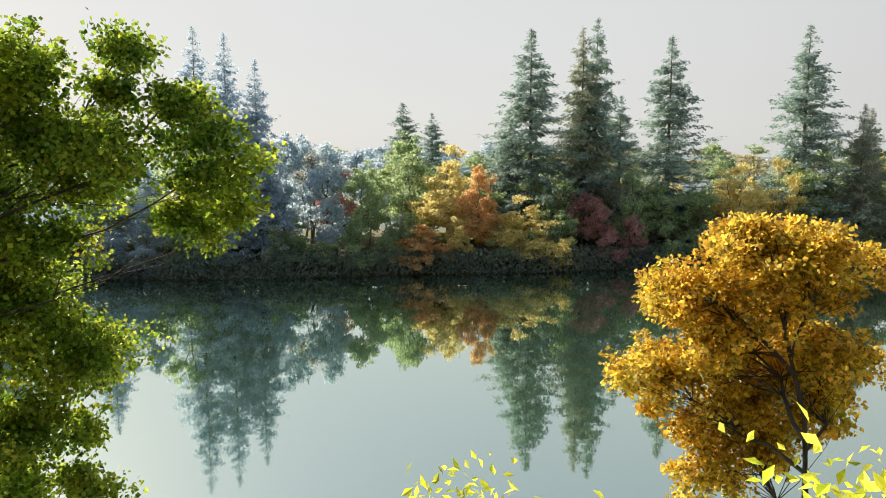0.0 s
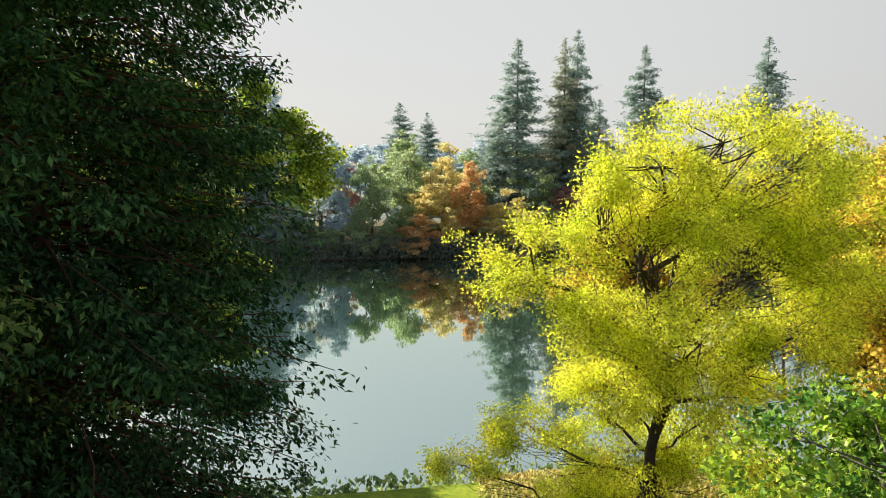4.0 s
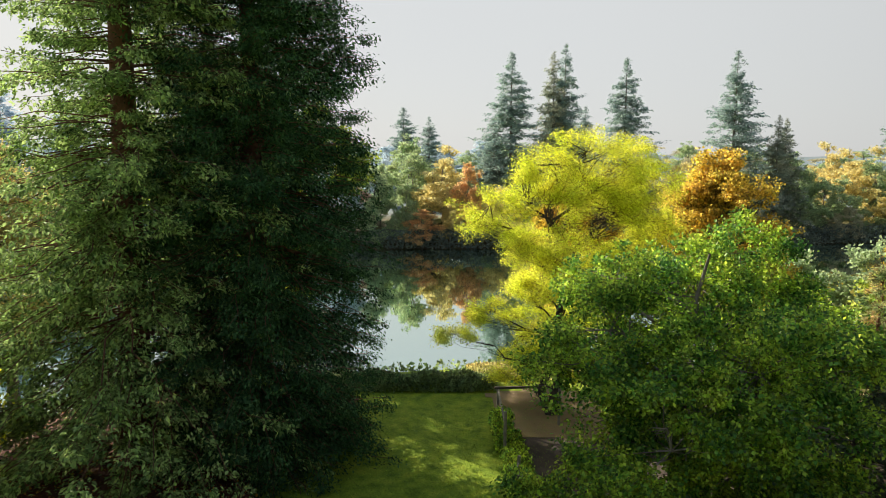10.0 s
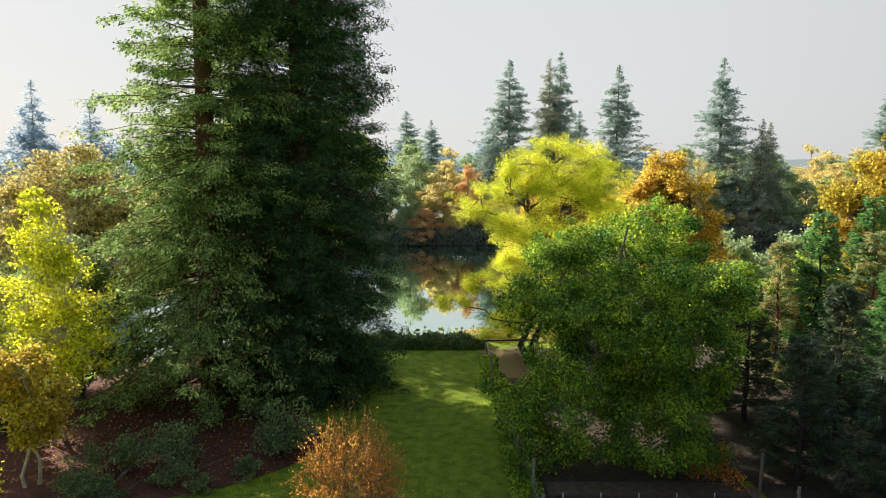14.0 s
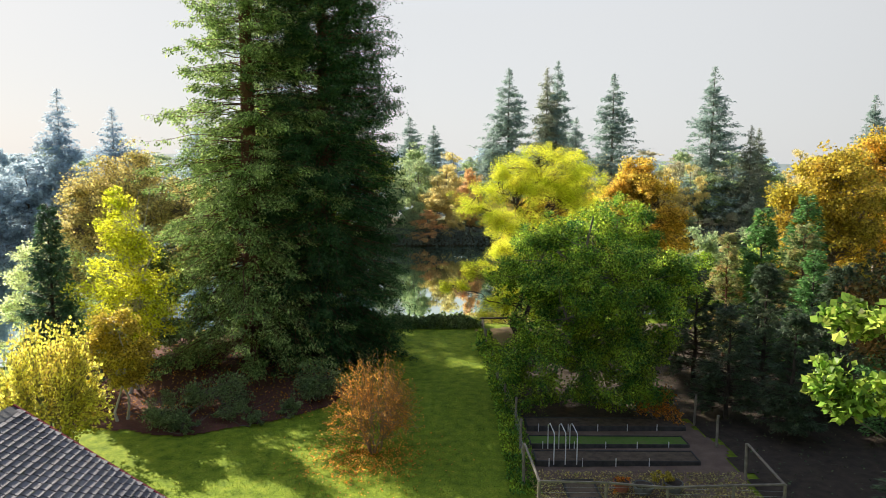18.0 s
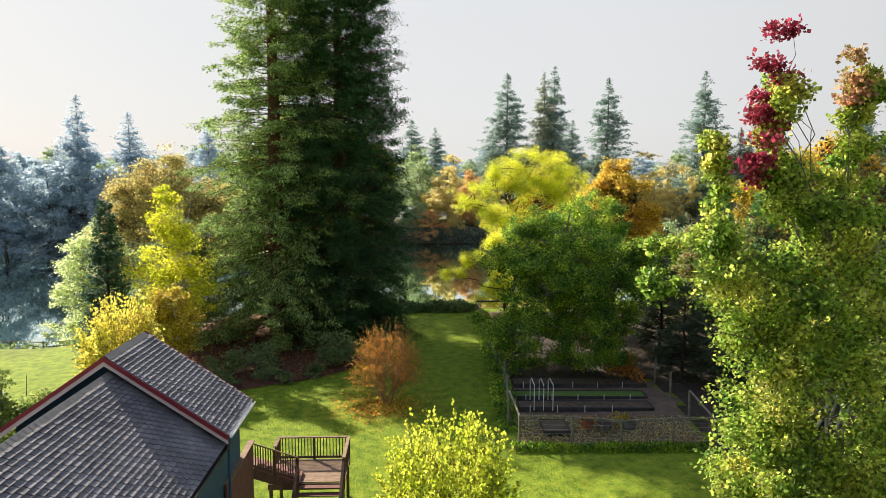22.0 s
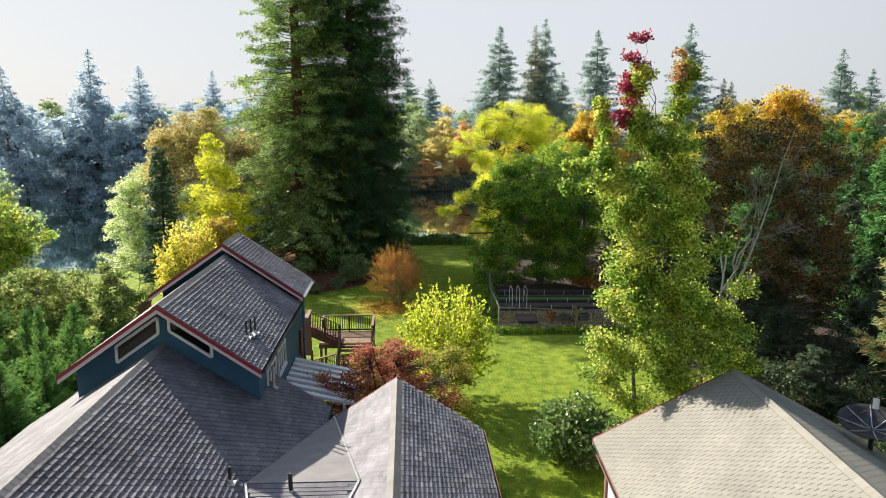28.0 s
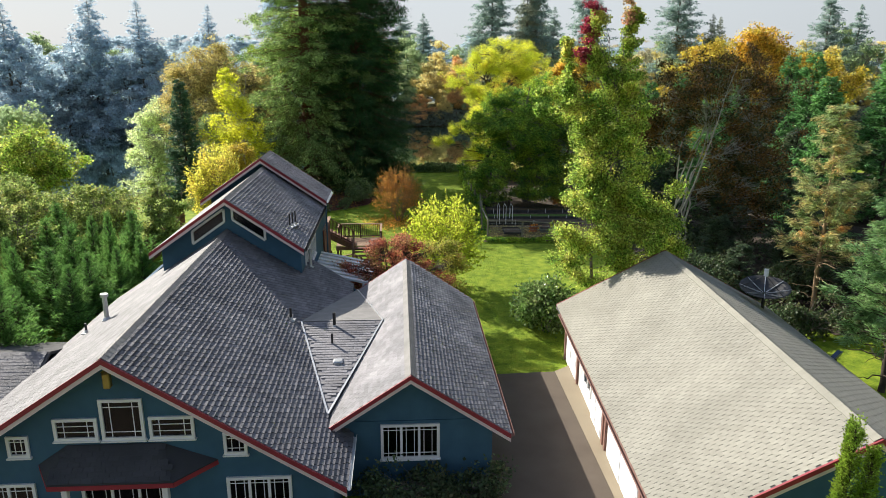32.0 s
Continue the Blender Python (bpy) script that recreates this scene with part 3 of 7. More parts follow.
def lawn_material():
    m, nt, p, out = shader("lawn")
    co = nt.nodes.new("ShaderNodeNewGeometry")
    a = node(nt, "ShaderNodeTexNoise", Scale=0.25, Detail=4.0)
    b = node(nt, "ShaderNodeTexNoise", Scale=9.0, Detail=6.0, Roughness=0.7)
    c = node(nt, "ShaderNodeTexNoise", Scale=1.6, Detail=5.0)
    for q in (a, b, c):
        nt.links.new(co.outputs["Position"], q.inputs["Vector"])
    r1 = ramp_of(nt, [(0.13, 0.205, 0.016), (0.235, 0.325, 0.026), (0.34, 0.40, 0.04)], [0.3, 0.5, 0.7])
    r2 = ramp_of(nt, [(0.55, 0.6, 0.5), (1.15, 1.15, 1.0)], [0.3, 0.7])
    nt.links.new(c.outputs[0], r1.inputs[0])
    nt.links.new(b.outputs[0], r2.inputs[0])
    mu = nt.nodes.new("ShaderNodeMixRGB")
    mu.blend_type = "MULTIPLY"
    mu.inputs[0].default_value = 1.0
    nt.links.new(r1.outputs[0], mu.inputs[1])
    nt.links.new(r2.outputs[0], mu.inputs[2])
    # rough dark earth and scrub below the lawn's edge and on the far side
    sep = nt.nodes.new("ShaderNodeSeparateXYZ")
    nt.links.new(co.outputs["Position"], sep.inputs[0])
    mr = nt.nodes.new("ShaderNodeMapRange")
    mr.inputs["From Min"].default_value, mr.inputs["From Max"].default_value = -2.6, -1.5
    nt.links.new(sep.outputs["Z"], mr.inputs["Value"])
    earth = ramp_of(nt, [(0.06, 0.05, 0.03), (0.13, 0.11, 0.06), (0.11, 0.13, 0.05)])
    nt.links.new(a.outputs[0], earth.inputs[0])
    mx = nt.nodes.new("ShaderNodeMixRGB")
    nt.links.new(mr.outputs[0], mx.inputs[0])
    nt.links.new(earth.outputs[0], mx.inputs[1])
    nt.links.new(mu.outputs[0], mx.inputs[2])
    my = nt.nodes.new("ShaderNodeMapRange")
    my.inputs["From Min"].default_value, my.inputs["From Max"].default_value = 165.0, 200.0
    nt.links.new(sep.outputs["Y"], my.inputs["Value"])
    # wooded ground far off, its green greyed and blued to stand for haze
    haze_woods = ramp_of(nt, [(0.16, 0.21, 0.22), (0.22, 0.27, 0.27)])
    nt.links.new(a.outputs[0], haze_woods.inputs[0])
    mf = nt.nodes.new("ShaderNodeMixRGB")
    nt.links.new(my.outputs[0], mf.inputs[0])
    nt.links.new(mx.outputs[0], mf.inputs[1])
    nt.links.new(haze_woods.outputs[0], mf.inputs[2])
    nt.links.new(mf.outputs[0], p.inputs["Base Color"])
    bu = node(nt, "ShaderNodeBump", Strength=0.7, Distance=0.08)
    nt.links.new(b.outputs[0], bu.inputs["Height"])
    nt.links.new(bu.outputs[0], p.inputs["Normal"])
    p.inputs["Roughness"].default_value = 0.9
    p.inputs["Specular IOR Level"].default_value = 0.2
    return m


def water_material():
    m, nt, p, out = shader("river_water")
    co = nt.nodes.new("ShaderNodeNewGeometry")
    mp = nt.nodes.new("ShaderNodeMapping")
    mp.inputs["Scale"].default_value = (0.35, 1.0, 1.0)
    nt.links.new(co.outputs["Position"], mp.inputs["Vector"])
    a = node(nt, "ShaderNodeTexNoise", Scale=0.8, Detail=3.0)
    b = node(nt, "ShaderNodeTexNoise", Scale=0.05, Detail=2.0)
    nt.links.new(mp.outputs[0], a.inputs["Vector"])
    nt.links.new(mp.outputs[0], b.inputs["Vector"])
    r = ramp_of(nt, [(0.035, 0.085, 0.055), (0.07, 0.125, 0.075)])
    nt.links.new(b.outputs[0], r.inputs[0])
    nt.links.new(r.outputs[0], p.inputs["Base Color"])
    p.inputs["Roughness"].default_value = 0.6
    p.inputs["Specular IOR Level"].default_value = 0.0
    bu = node(nt, "ShaderNodeBump", Strength=0.07, Distance=0.03)
    nt.links.new(a.outputs[0], bu.inputs["Height"])
    gl = nt.nodes.new("ShaderNodeBsdfGlossy")
    gl.inputs["Color"].default_value = (0.87, 0.96, 0.90, 1)
    gl.inputs["Roughness"].default_value = 0.025
    nt.links.new(bu.outputs[0], gl.inputs["Normal"])
    fr = node(nt, "ShaderNodeFresnel", IOR=1.33)
    mr = nt.nodes.new("ShaderNodeMapRange")
    mr.inputs["From Max"].default_value = 0.35
    mr.inputs["To Min"].default_value, mr.inputs["To Max"].default_value = 0.50, 0.95
    nt.links.new(fr.outputs[0], mr.inputs["Value"])
    mx = nt.nodes.new("ShaderNodeMixShader")
    nt.links.new(mr.outputs[0], mx.inputs[0])
    nt.links.new(p.outputs[0], mx.inputs[1])
    nt.links.new(gl.outputs[0], mx.inputs[2])
    nt.links.new(mx.outputs[0], out.inputs[0])
    return m


M["lawn"] = lawn_material()
M["water"] = water_material()
build_ground()
bm = bmesh.new()
bmesh.ops.create_grid(bm, x_segments=8, y_segments=8, size=2500)
me = bpy.data.meshes.new("water")
bm.to_mesh(me)
bm.free()
me.materials.append(M["water"])
water = tagged(new("water", me), "still green river mirroring the trees", "river", kind="structure")
water.matrix_basis = pose(0, 40, WATER)


# ---- trees by the river ----
def on(x, y):
    return (x, y, height_at(x, y) - 0.05)


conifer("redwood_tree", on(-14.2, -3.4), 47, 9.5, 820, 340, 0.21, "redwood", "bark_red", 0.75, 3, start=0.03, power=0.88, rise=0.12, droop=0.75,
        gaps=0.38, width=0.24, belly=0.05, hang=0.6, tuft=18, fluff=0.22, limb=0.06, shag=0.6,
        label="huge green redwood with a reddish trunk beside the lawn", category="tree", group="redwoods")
conifer("redwood_tree", on(-9.4, -0.9), 43, 6.2, 1500, 390, 0.17, "redwood_shaded", "bark_red", 0.7, 4, start=0.01, power=0.35, rise=0.05, droop=0.7,
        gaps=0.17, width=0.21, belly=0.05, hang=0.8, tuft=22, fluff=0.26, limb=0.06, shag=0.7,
        label="tall dense redwood with foliage down to the ground and shade coloured into its needles", category="tree", group="redwoods")
broadleaf("maple_tree", on(-16.4, 18.6), [(-13, 22.4, 17.2, 1.89, 1.65, 1.3), (-14.2, 23.2, 15.3, 2.24, 2.01, 1.89), (-10.7, 24, 17.8, 1.18, 1.06, 0.71), (-10.8, 22.8, 16.5, 0.71, 0.59, 0.47), (-9.1, 23.6, 16.2, 1.42, 1.3, 0.83), (-9.6, 22.4, 14.8, 2.36, 2.01, 0.83), (-7.6, 23.2, 14.1, 1.42, 1.3, 1.06), (-7.6, 24, 12.3, 0.94, 0.83, 0.71), (-12.2, 22.8, 14.1, 2.01, 1.77, 0.94), (-8.8, 23.6, 12.6, 0.83, 0.71, 0.47), (-13.5, 22.4, 11.8, 1.89, 1.77, 1.3), (-14.2, 23.2, 9.5, 2.48, 2.36, 1.65),
          (-13.5, 24, 7.4, 2.24, 2.12, 1.53), (-13.9, 22.8, 5.7, 1.65, 1.53, 1.42), (-12.6, 23.6, 4.6, 0.59, 0.59, 1.3), (-11.6, 22.4, 3.7, 0.83, 0.83, 0.47), (-14.8, 23.2, 3.5, 1.3, 1.18, 0.83), (-16.2, 24, 13.2, 2.12, 1.89, 2.12), (-16, 22.8, 8.6, 2.36, 2.12, 2.83), (-18.6, 22, 16.2, 2.83, 2.6, 2.12), (-19.6, 21.4, 12.6, 3.3, 2.83, 2.6), (-18, 20.6, 18.4, 2.36, 2.36, 1.65), (-22.2, 20.6, 14.6, 2.83, 2.6, 2.12)],
          112000, 0.165, "maple_green", "bark_dark", 0.22, 5, twigs=0.12, clump=0.6, per=55, width=0.5, inner=0.35, ragged=1.12, bough=1.15, lead_top=0.8, placed=True,
          label="tall maple with green leaves turning yellow over the bank", category="tree")
broadleaf("bare_tree", on(-14.2, 11.4), [(-10.7, 13, 18.6, 1.5, 1.2, 0.7), (-10.8, 13, 16.9, 1.4, 1.2, 0.7), (-12.4, 12.6, 17.6, 1.5, 1.2, 0.9), (-12.2, 12.8, 15.6, 1.3, 1.2, 0.7)], 330, 0.11, "cherry", "bark_grey", 0.16, 7, clump=0.4, per=3, placed=True, bough=1.3,
          label="slender tree with nearly bare twigs and a few yellow leaves", category="tree")
broadleaf("bare_tree", on(19.4, 20.6), [(18.6, 26, 12.4, 1.4, 1.4, 1.0), (20.4, 26, 11.4, 1.6, 1.4, 1.0), (17.8, 25.8, 10.6, 1.2, 1.2, 0.8), (19.6, 26, 9.4, 1.6, 1.4, 0.8)], 420, 0.12, "tan", "bark_grey", 0.14, 6, clump=0.4, per=5, stems=2, placed=True,
          label="nearly bare grey tree beside the orange maple", category="tree")
broadleaf("locust_tree", on(6.6, 5.2), [(2.2, 3.5, 11.7, 1.6, 1.6, 1.4), (3.7, 2.0, 13.0, 1.5, 1.2, 1.2), (5.3, 1.9, 14.0, 1.5, 1.3, 1.0), (7.0, 2.2, 14.6, 1.9, 1.7, 1.2), (9.0, 2.6, 13.9, 2.0, 1.9, 1.4), (5.2, 2.4, 11.8, 2.3, 2.0, 1.6), (8.4, 3.0, 11.5, 2.5, 2.4, 1.9), (10.6, 3.6, 12.2, 2.0, 2.0, 1.6), (3.8, 3.0, 9.6, 1.8, 1.7, 1.2), (7, 3.0, 9, 2.4, 2.2, 1.5), (10, 3.2, 9.2, 2.2, 2.2, 1.6), (2.6, 6.5, 5.4, 1.7, 1.4, 0.9), (0.5, 6.6, 3.9, 1.4, 1.0, 0.7), (4.6, 6, 6.8, 1.9, 1.8, 1.2), (6.2, 6, 4.6, 2.2, 1.8, 1.4), (4.0, 7.2, 3.2, 1.7, 1.4, 1.2), (4.4, 7.4, 1.4, 1.7, 1.4, 1.0), (6.4, 6.6, 2.4, 1.8, 1.6, 1.4), (5.2, 4.4, 7.8, 2.0, 1.8, 1.2), (8.4, 4.4, 7.0, 2.2, 2.0, 1.4), (8.6, 5.6, 4.8, 2.2, 2.0, 1.6), (11.6, 4.4, 10.4, 1.6, 1.6, 1.3)],
          240000, 0.098, "locust", "bark_dark", 0.3, 8, clump=0.46, per=95, droop=0.5, width=0.24, stems=2, twigs=0.3, bough=0.9, ragged=1.0, lead_top=0.86, placed=True,
          label="bright yellow-green locust tree lit by the sun beside the river", category="tree")
broadleaf("maple_tree", on(15.9, 8.0), [(-1.2, 0, 11.8, 2.0, 2.0, 1.7), (0.9, 0.2, 13.4, 1.9, 1.9, 1.4), (2.4, 0.4, 11.6, 1.8, 1.9, 1.7), (0.4, -0.8, 9.6, 2.6, 2.3, 2.0), (-1.9, -0.5, 8.6, 1.8, 1.8, 1.6), (2.4, -0.5, 8.4, 2.0, 2.0, 1.7), (3.4, 0, 10.2, 1.2, 1.3, 1.0), (-0.4, 0, 12.8, 1.3, 1.3, 1.0)],
          54000, 0.15, "maple_amber", "bark_dark", 0.22, 11, clump=0.5, per=60, width=0.5, ragged=1.15,
          label="golden orange maple tree in full autumn colour", category="tree", group="orange maples")
broadleaf("maple_tree", on(12.5, 19.5), [(12.6, 26.5, 11.2, 2.2, 2.2, 1.3), (10.0, 26.5, 9.6, 2.4, 2.2, 1.5), (14.4, 27, 10.2, 2.2, 2.2, 1.5), (11.8, 26.5, 7.6, 3.0, 2.6, 1.8), (9.0, 26.5, 6.0, 2.0, 2.0, 1.4), (14.6, 26.5, 6.4, 2.4, 2.4, 1.8), (11.5, 26.5, 3.8, 2.8, 2.4, 1.8)],
          52000, 0.19, "maple_orange", "bark_dark", 0.22, 12, twigs=0.5, clump=0.5, per=60, width=0.5, inner=0.45, placed=True,
          label="golden orange maple tree on the river bank with dark limbs", category="tree", group="orange maples")
broadleaf("walnut_tree", on(8.3, -11.2), [(8.8, -9, 9.9, 2.6, 2.6, 1.5), (5.4, -10.5, 8.3, 2.4, 2.4, 1.5), (12.2, -10, 8.4, 2.6, 2.6, 1.6), (7.2, -6, 9.3, 2.4, 2.4, 1.6), (5.9, -6, 7.2, 2.0, 2.0, 1.5), (9.6, -5.5, 8.8, 2.6, 2.4, 2.0), (8.4, -6, 4.2, 2.2, 2.0, 1.8), (9.2, -13.6, 7.6, 3.4, 2.6, 2.1), (4.3, -12, 7.6, 2.3, 2.4, 1.2), (13.4, -10.6, 6.8, 2.2, 2.4, 1.8),
          (6.2, -14.4, 6.2, 2.6, 2.2, 1.8), (10.9, -14.6, 6.3, 2.4, 2.0, 1.7), (3.7, -13.2, 3.3, 1.7, 1.8, 1.1), (6.6, -15.0, 3.6, 2.4, 1.9, 1.5), (9.7, -15.2, 3.4, 2.0, 1.7, 1.4), (11.6, -12.0, 3.8, 1.6, 1.8, 1.5), (5.0, -10.6, 2.8, 1.7, 1.7, 1.1), (8.6, -15.4, 1.9, 2.2, 1.5, 1.0), (10.4, -14.6, 2.0, 1.4, 1.4, 0.9), (8.4, -13.2, 7.0, 3.0, 2.0, 1.8), (8.8, -14.0, 4.8, 3.0, 2.0, 1.6), (9.0, -12.4, 2.4, 3.2, 2.0, 1.5), (5.0, -13.6, 1.6, 1.8, 1.4, 0.9), (9.4, -9.5, 7.2, 2.3, 2.0, 1.5), (7.4, -9.5, 5.8, 2.0, 2.0, 1.5), (10.5, -8.8, 10.8, 2.1, 2.0, 1.3)],
          165000, 0.135, "walnut", "bark_grey", 0.34, 14, twigs=0.3, clump=0.5, per=70, width=0.4, bough=0.78, inner=0.65, placed=True,
          label="broad green walnut tree shading the garden", category="tree")
# ---- trees round the lawn ----
def fan_tree(name, at, height, radius, twigs, per, size, leaf, bark, seed, low=-0.15, wide=0.26, base=0.46, **tags):
    """A many-stemmed small tree: thin twigs fan up and out from low forks, with leaves along their outer part."""
    rng = np.random.default_rng(seed)
    top = empty(name, pose(*at), **tags)
    lines, P, A = [], [], []
    for k in range(9):
        an = k * 2.4
        tip = (0.45 * radius * math.cos(an), 0.45 * radius * math.sin(an), height * rng.uniform(0.45, 0.6))
        limb = bend(rng, (0.08 * math.cos(an), 0.08 * math.sin(an), -0.1), tip, 7, 0.03, -0.04)
        lines.append((limb, np.linspace(0.05, 0.02, 7)))
        for q in range(twigs // 9):
            g = limb[rng.integers(2, 7)]
            th, el = an + rng.normal(0, 0.6), rng.uniform(low, 1.2)
            e = np.array([radius * math.cos(th) * math.cos(el) * rng.uniform(0.6, 1.05), radius * math.sin(th) * math.cos(el) * rng.uniform(0.6, 1.05), height * (base + (0.98 - base) * math.sin(el) * rng.uniform(0.75, 1.05))])
            tw = bend(rng, g, e, 6, 0.03, -0.05)
            lines.append((tw, np.linspace(0.013, 0.005, 6)))
            f = rng.uniform(0.35, 1.0, per) * 5
            b = np.clip(f.astype(int), 0, 4)
            P.append(tw[b] + (tw[b + 1] - tw[b]) * (f - b)[:, None] + rng.normal(0, 0.05, (per, 3)))
            A.append(np.repeat((e - g)[None], per, 0) * 0.6 + rng.normal(0, 0.6, (per, 3)))
    part("trunk", tubes("trunk", lines), M[bark], top)
    P, A = np.concatenate(P), np.concatenate(A)
    part("crown", leaf_mesh("crown", P, A, rng.normal(0, 1, P.shape) + np.array([0, 0, 0.4]), size * rng.uniform(0.6, 1.3, len(P)), wide), M[leaf], top)
    return top


fan_tree("rust_tree", on(-4.0, -19.6), 5.6, 2.55, 470, 20, 0.088, "rust", "bark_tan", 21, low=-0.1, base=0.26,
         label="small rust-orange ornamental tree losing its leaves on the lawn", category="tree")
fan_tree("yellow_tree", on(-0.5, -38.0), 6.5, 2.9, 330, 44, 0.125, "lemon", "bark_grey", 22, low=-0.2, wide=0.44, base=0.36,
         label="small airy tree with lemon-yellow leaves on the sunny lawn", category="tree")
broadleaf("red_maple_tree", on(-2.7, -43.4), [(0.2, 0, 4.6, 0.9, 0.9, 0.4), (-1.2, 0.2, 4.1, 0.9, 0.9, 0.4), (1.4, 0, 4.2, 1.0, 0.9, 0.4), (-2.1, 0, 3.2, 0.9, 0.9, 0.4), (2.3, 0.1, 3.3, 0.9, 0.9, 0.4), (0.2, -0.6, 3.4, 1.2, 1.0, 0.5), (-1.0, -0.8, 2.6, 1.2, 0.9, 0.4), (1.3, -0.8, 2.6, 1.2, 0.9, 0.4), (-2.4, -0.2, 2.1, 0.8, 0.8, 0.35), (2.6, -0.2, 2.2, 0.8, 0.8, 0.35), (0.2, -0.6, 1.8, 1.3, 1.0, 0.4), (0.2, 0.8, 3.2, 1.4, 1.0, 0.5)],
          26000, 0.095, "red_maple", "bark_dark", 0.1, 23, clump=0.3, per=32, stems=3, ragged=1.3, inner=0.5, extra=[((4, 9, 2), "maple_turning", "turning_bough")],
          label="low spreading maple with red and green leaves beside the pergola", category="tree")
broadleaf("sweetgum_tree", on(7.2, -45.2), [(6.5, -45.4, 16.6, 0.2, 0.2, 1.0), (6.05, -45.9, 14.2, 0.22, 0.22, 0.9), (6.25, -45.5, 15.6, 0.24, 0.24, 0.8), (8.2, -45.6, 16.3, 0.22, 0.22, 0.8), (6.6, -45.4, 16, 0.36, 0.34, 0.6), (6.65, -45.4, 15.3, 0.46, 0.44, 0.7), (6.75, -45.4, 14.5, 0.5, 0.5, 0.7), (6.8, -45.4, 13.6, 0.6, 0.6, 0.8),
          (8.35, -45.6, 15.9, 0.34, 0.34, 0.45), (8.3, -45.6, 15.2, 0.4, 0.38, 0.65), (8.3, -45.6, 14.4, 0.45, 0.45, 0.7), (8.3, -45.5, 13.4, 0.55, 0.6, 0.8), (5.25, -45.3, 14.4, 0.2, 0.2, 0.6), (5.3, -45.3, 13.6, 0.38, 0.38, 0.6), (5.2, -45.3, 12.8, 0.5, 0.5, 0.6), (7.5, -45.6, 13.5, 0.4, 0.4, 0.8), (4.4, -45, 12.4, 0.36, 0.36, 0.35), (4.4, -44.8, 11.7, 0.38, 0.35, 0.3),
          (6, -45.5, 12.2, 0.9, 0.9, 0.9), (7.6, -45.5, 12, 1.1, 1, 1),
          (8.6, -45.5, 11.4, 0.7, 0.8, 0.8), (6.2, -45.5, 10.6, 1, 1, 1), (7.8, -45.5, 10.3, 1.2, 1.1, 1), (9, -45.5, 9.4, 0.9, 0.9, 0.9), (6.7, -45.5, 8.9, 1, 1, 1), (8.1, -46, 8.6, 1.3, 1.1, 1.1), (9.7, -45.4, 7.6, 1.1, 1, 1), (6.9, -45.6, 7.2, 1.1, 1, 1), (8.5, -46, 6.6, 1.4, 1.2, 1),
          (10.5, -45.4, 5.8, 1.1, 1, 0.9), (6.8, -45.6, 5.4, 1.3, 1.2, 0.9), (8.9, -46, 4.6, 1.6, 1.2, 0.9), (11.1, -45.4, 4.2, 1, 0.9, 0.7), (6.1, -45.6, 3.8, 1.1, 1, 0.8), (8, -45.8, 2.8, 1.8, 1.3, 0.8), (10.3, -45.6, 2.6, 1.3, 1.2, 0.7), (5.4, -46, 5.6, 0.55, 0.45, 0.35), (7.4, -46.1, 12.8, 0.8, 0.6, 0.9), (7.3, -46.3, 11, 0.9, 0.6, 0.9), (7, -46.5, 9.6, 0.9, 0.6, 0.9), (7.8, -46.6, 7.6, 1, 0.6, 0.9), (7.7, -46.8, 5.6, 1, 0.6, 0.8), (6.9, -47.2, 7, 0.8, 0.7, 0.7), (8.1, -47.4, 6.4, 0.9, 0.7, 0.6), (9.4, -47.2, 5.9, 0.9, 0.7, 0.6), (6.4, -46.8, 8, 0.6, 0.5, 0.5)],
          118000, 0.102, "gum", "bark_grey", 0.11, 25, clump=0.44, per=52, width=0.46, ragged=1.15, lead_top=0.84, twigs=0.15, placed=True, extra=[((0, 1, 2), "gum_red", "crimson_bough"), ((3, 35), "rosy", "rosy_bough")],
          label="tall narrow sweetgum with green and yellow leaves and crimson tips", category="tree")
broadleaf("birch_tree", on(-19.6, -10), [(-1.4, 1, 12.4, 0.47, 0.45, 0.8), (-1.2, 0.9, 11.6, 0.68, 0.65, 0.7), (-1.2, 0.8, 10.6, 1.01, 0.98, 0.8), (-0.5, 0.5, 9.6, 0.94, 0.91, 0.8), (-1.5, 0.5, 9.2, 1.22, 1.17, 0.9), (-0.6, 0.4, 8.2, 1.76, 1.56, 1), (-1.7, 0.3, 7, 1.62, 1.56, 1), (0.5, 0, 7, 1.49, 1.43, 1), (-0.6, 0, 5.8, 2.16, 1.95, 1.1), (0.9, 0, 4.6, 1.76, 1.69, 1), (-1.2, 0, 4.2, 1.62, 1.56, 0.9)],
          22000, 0.14, "yellow", "bark_pale", 0.11, 26, clump=0.44, per=30, ragged=1.3, bough=1.3, stems=2, label="slender birch with bright yellow leaves", category="tree")
broadleaf("birch_tree", on(-18.6, -15.2), [(0, 0, 5.6, 1.2, 1.2, 0.9), (-0.6, 0, 4.4, 1.5, 1.4, 0.9), (0.7, 0, 3.8, 1.3, 1.3, 0.9), (0, 0, 2.8, 1.4, 1.3, 0.7)],
          13000, 0.15, "gold", "bark_pale", 0.09, 27, clump=0.36, per=36, stems=2, label="young birch with golden leaves and a pale stem", category="tree")
fan_tree("cherry_tree", on(-19.2, -21.0), 7.6, 2.8, 560, 24, 0.15, "cherry", "bark_grey", 28, low=-0.2, wide=0.42, base=0.32,
         label="upright ornamental cherry with golden-yellow leaves", category="tree")
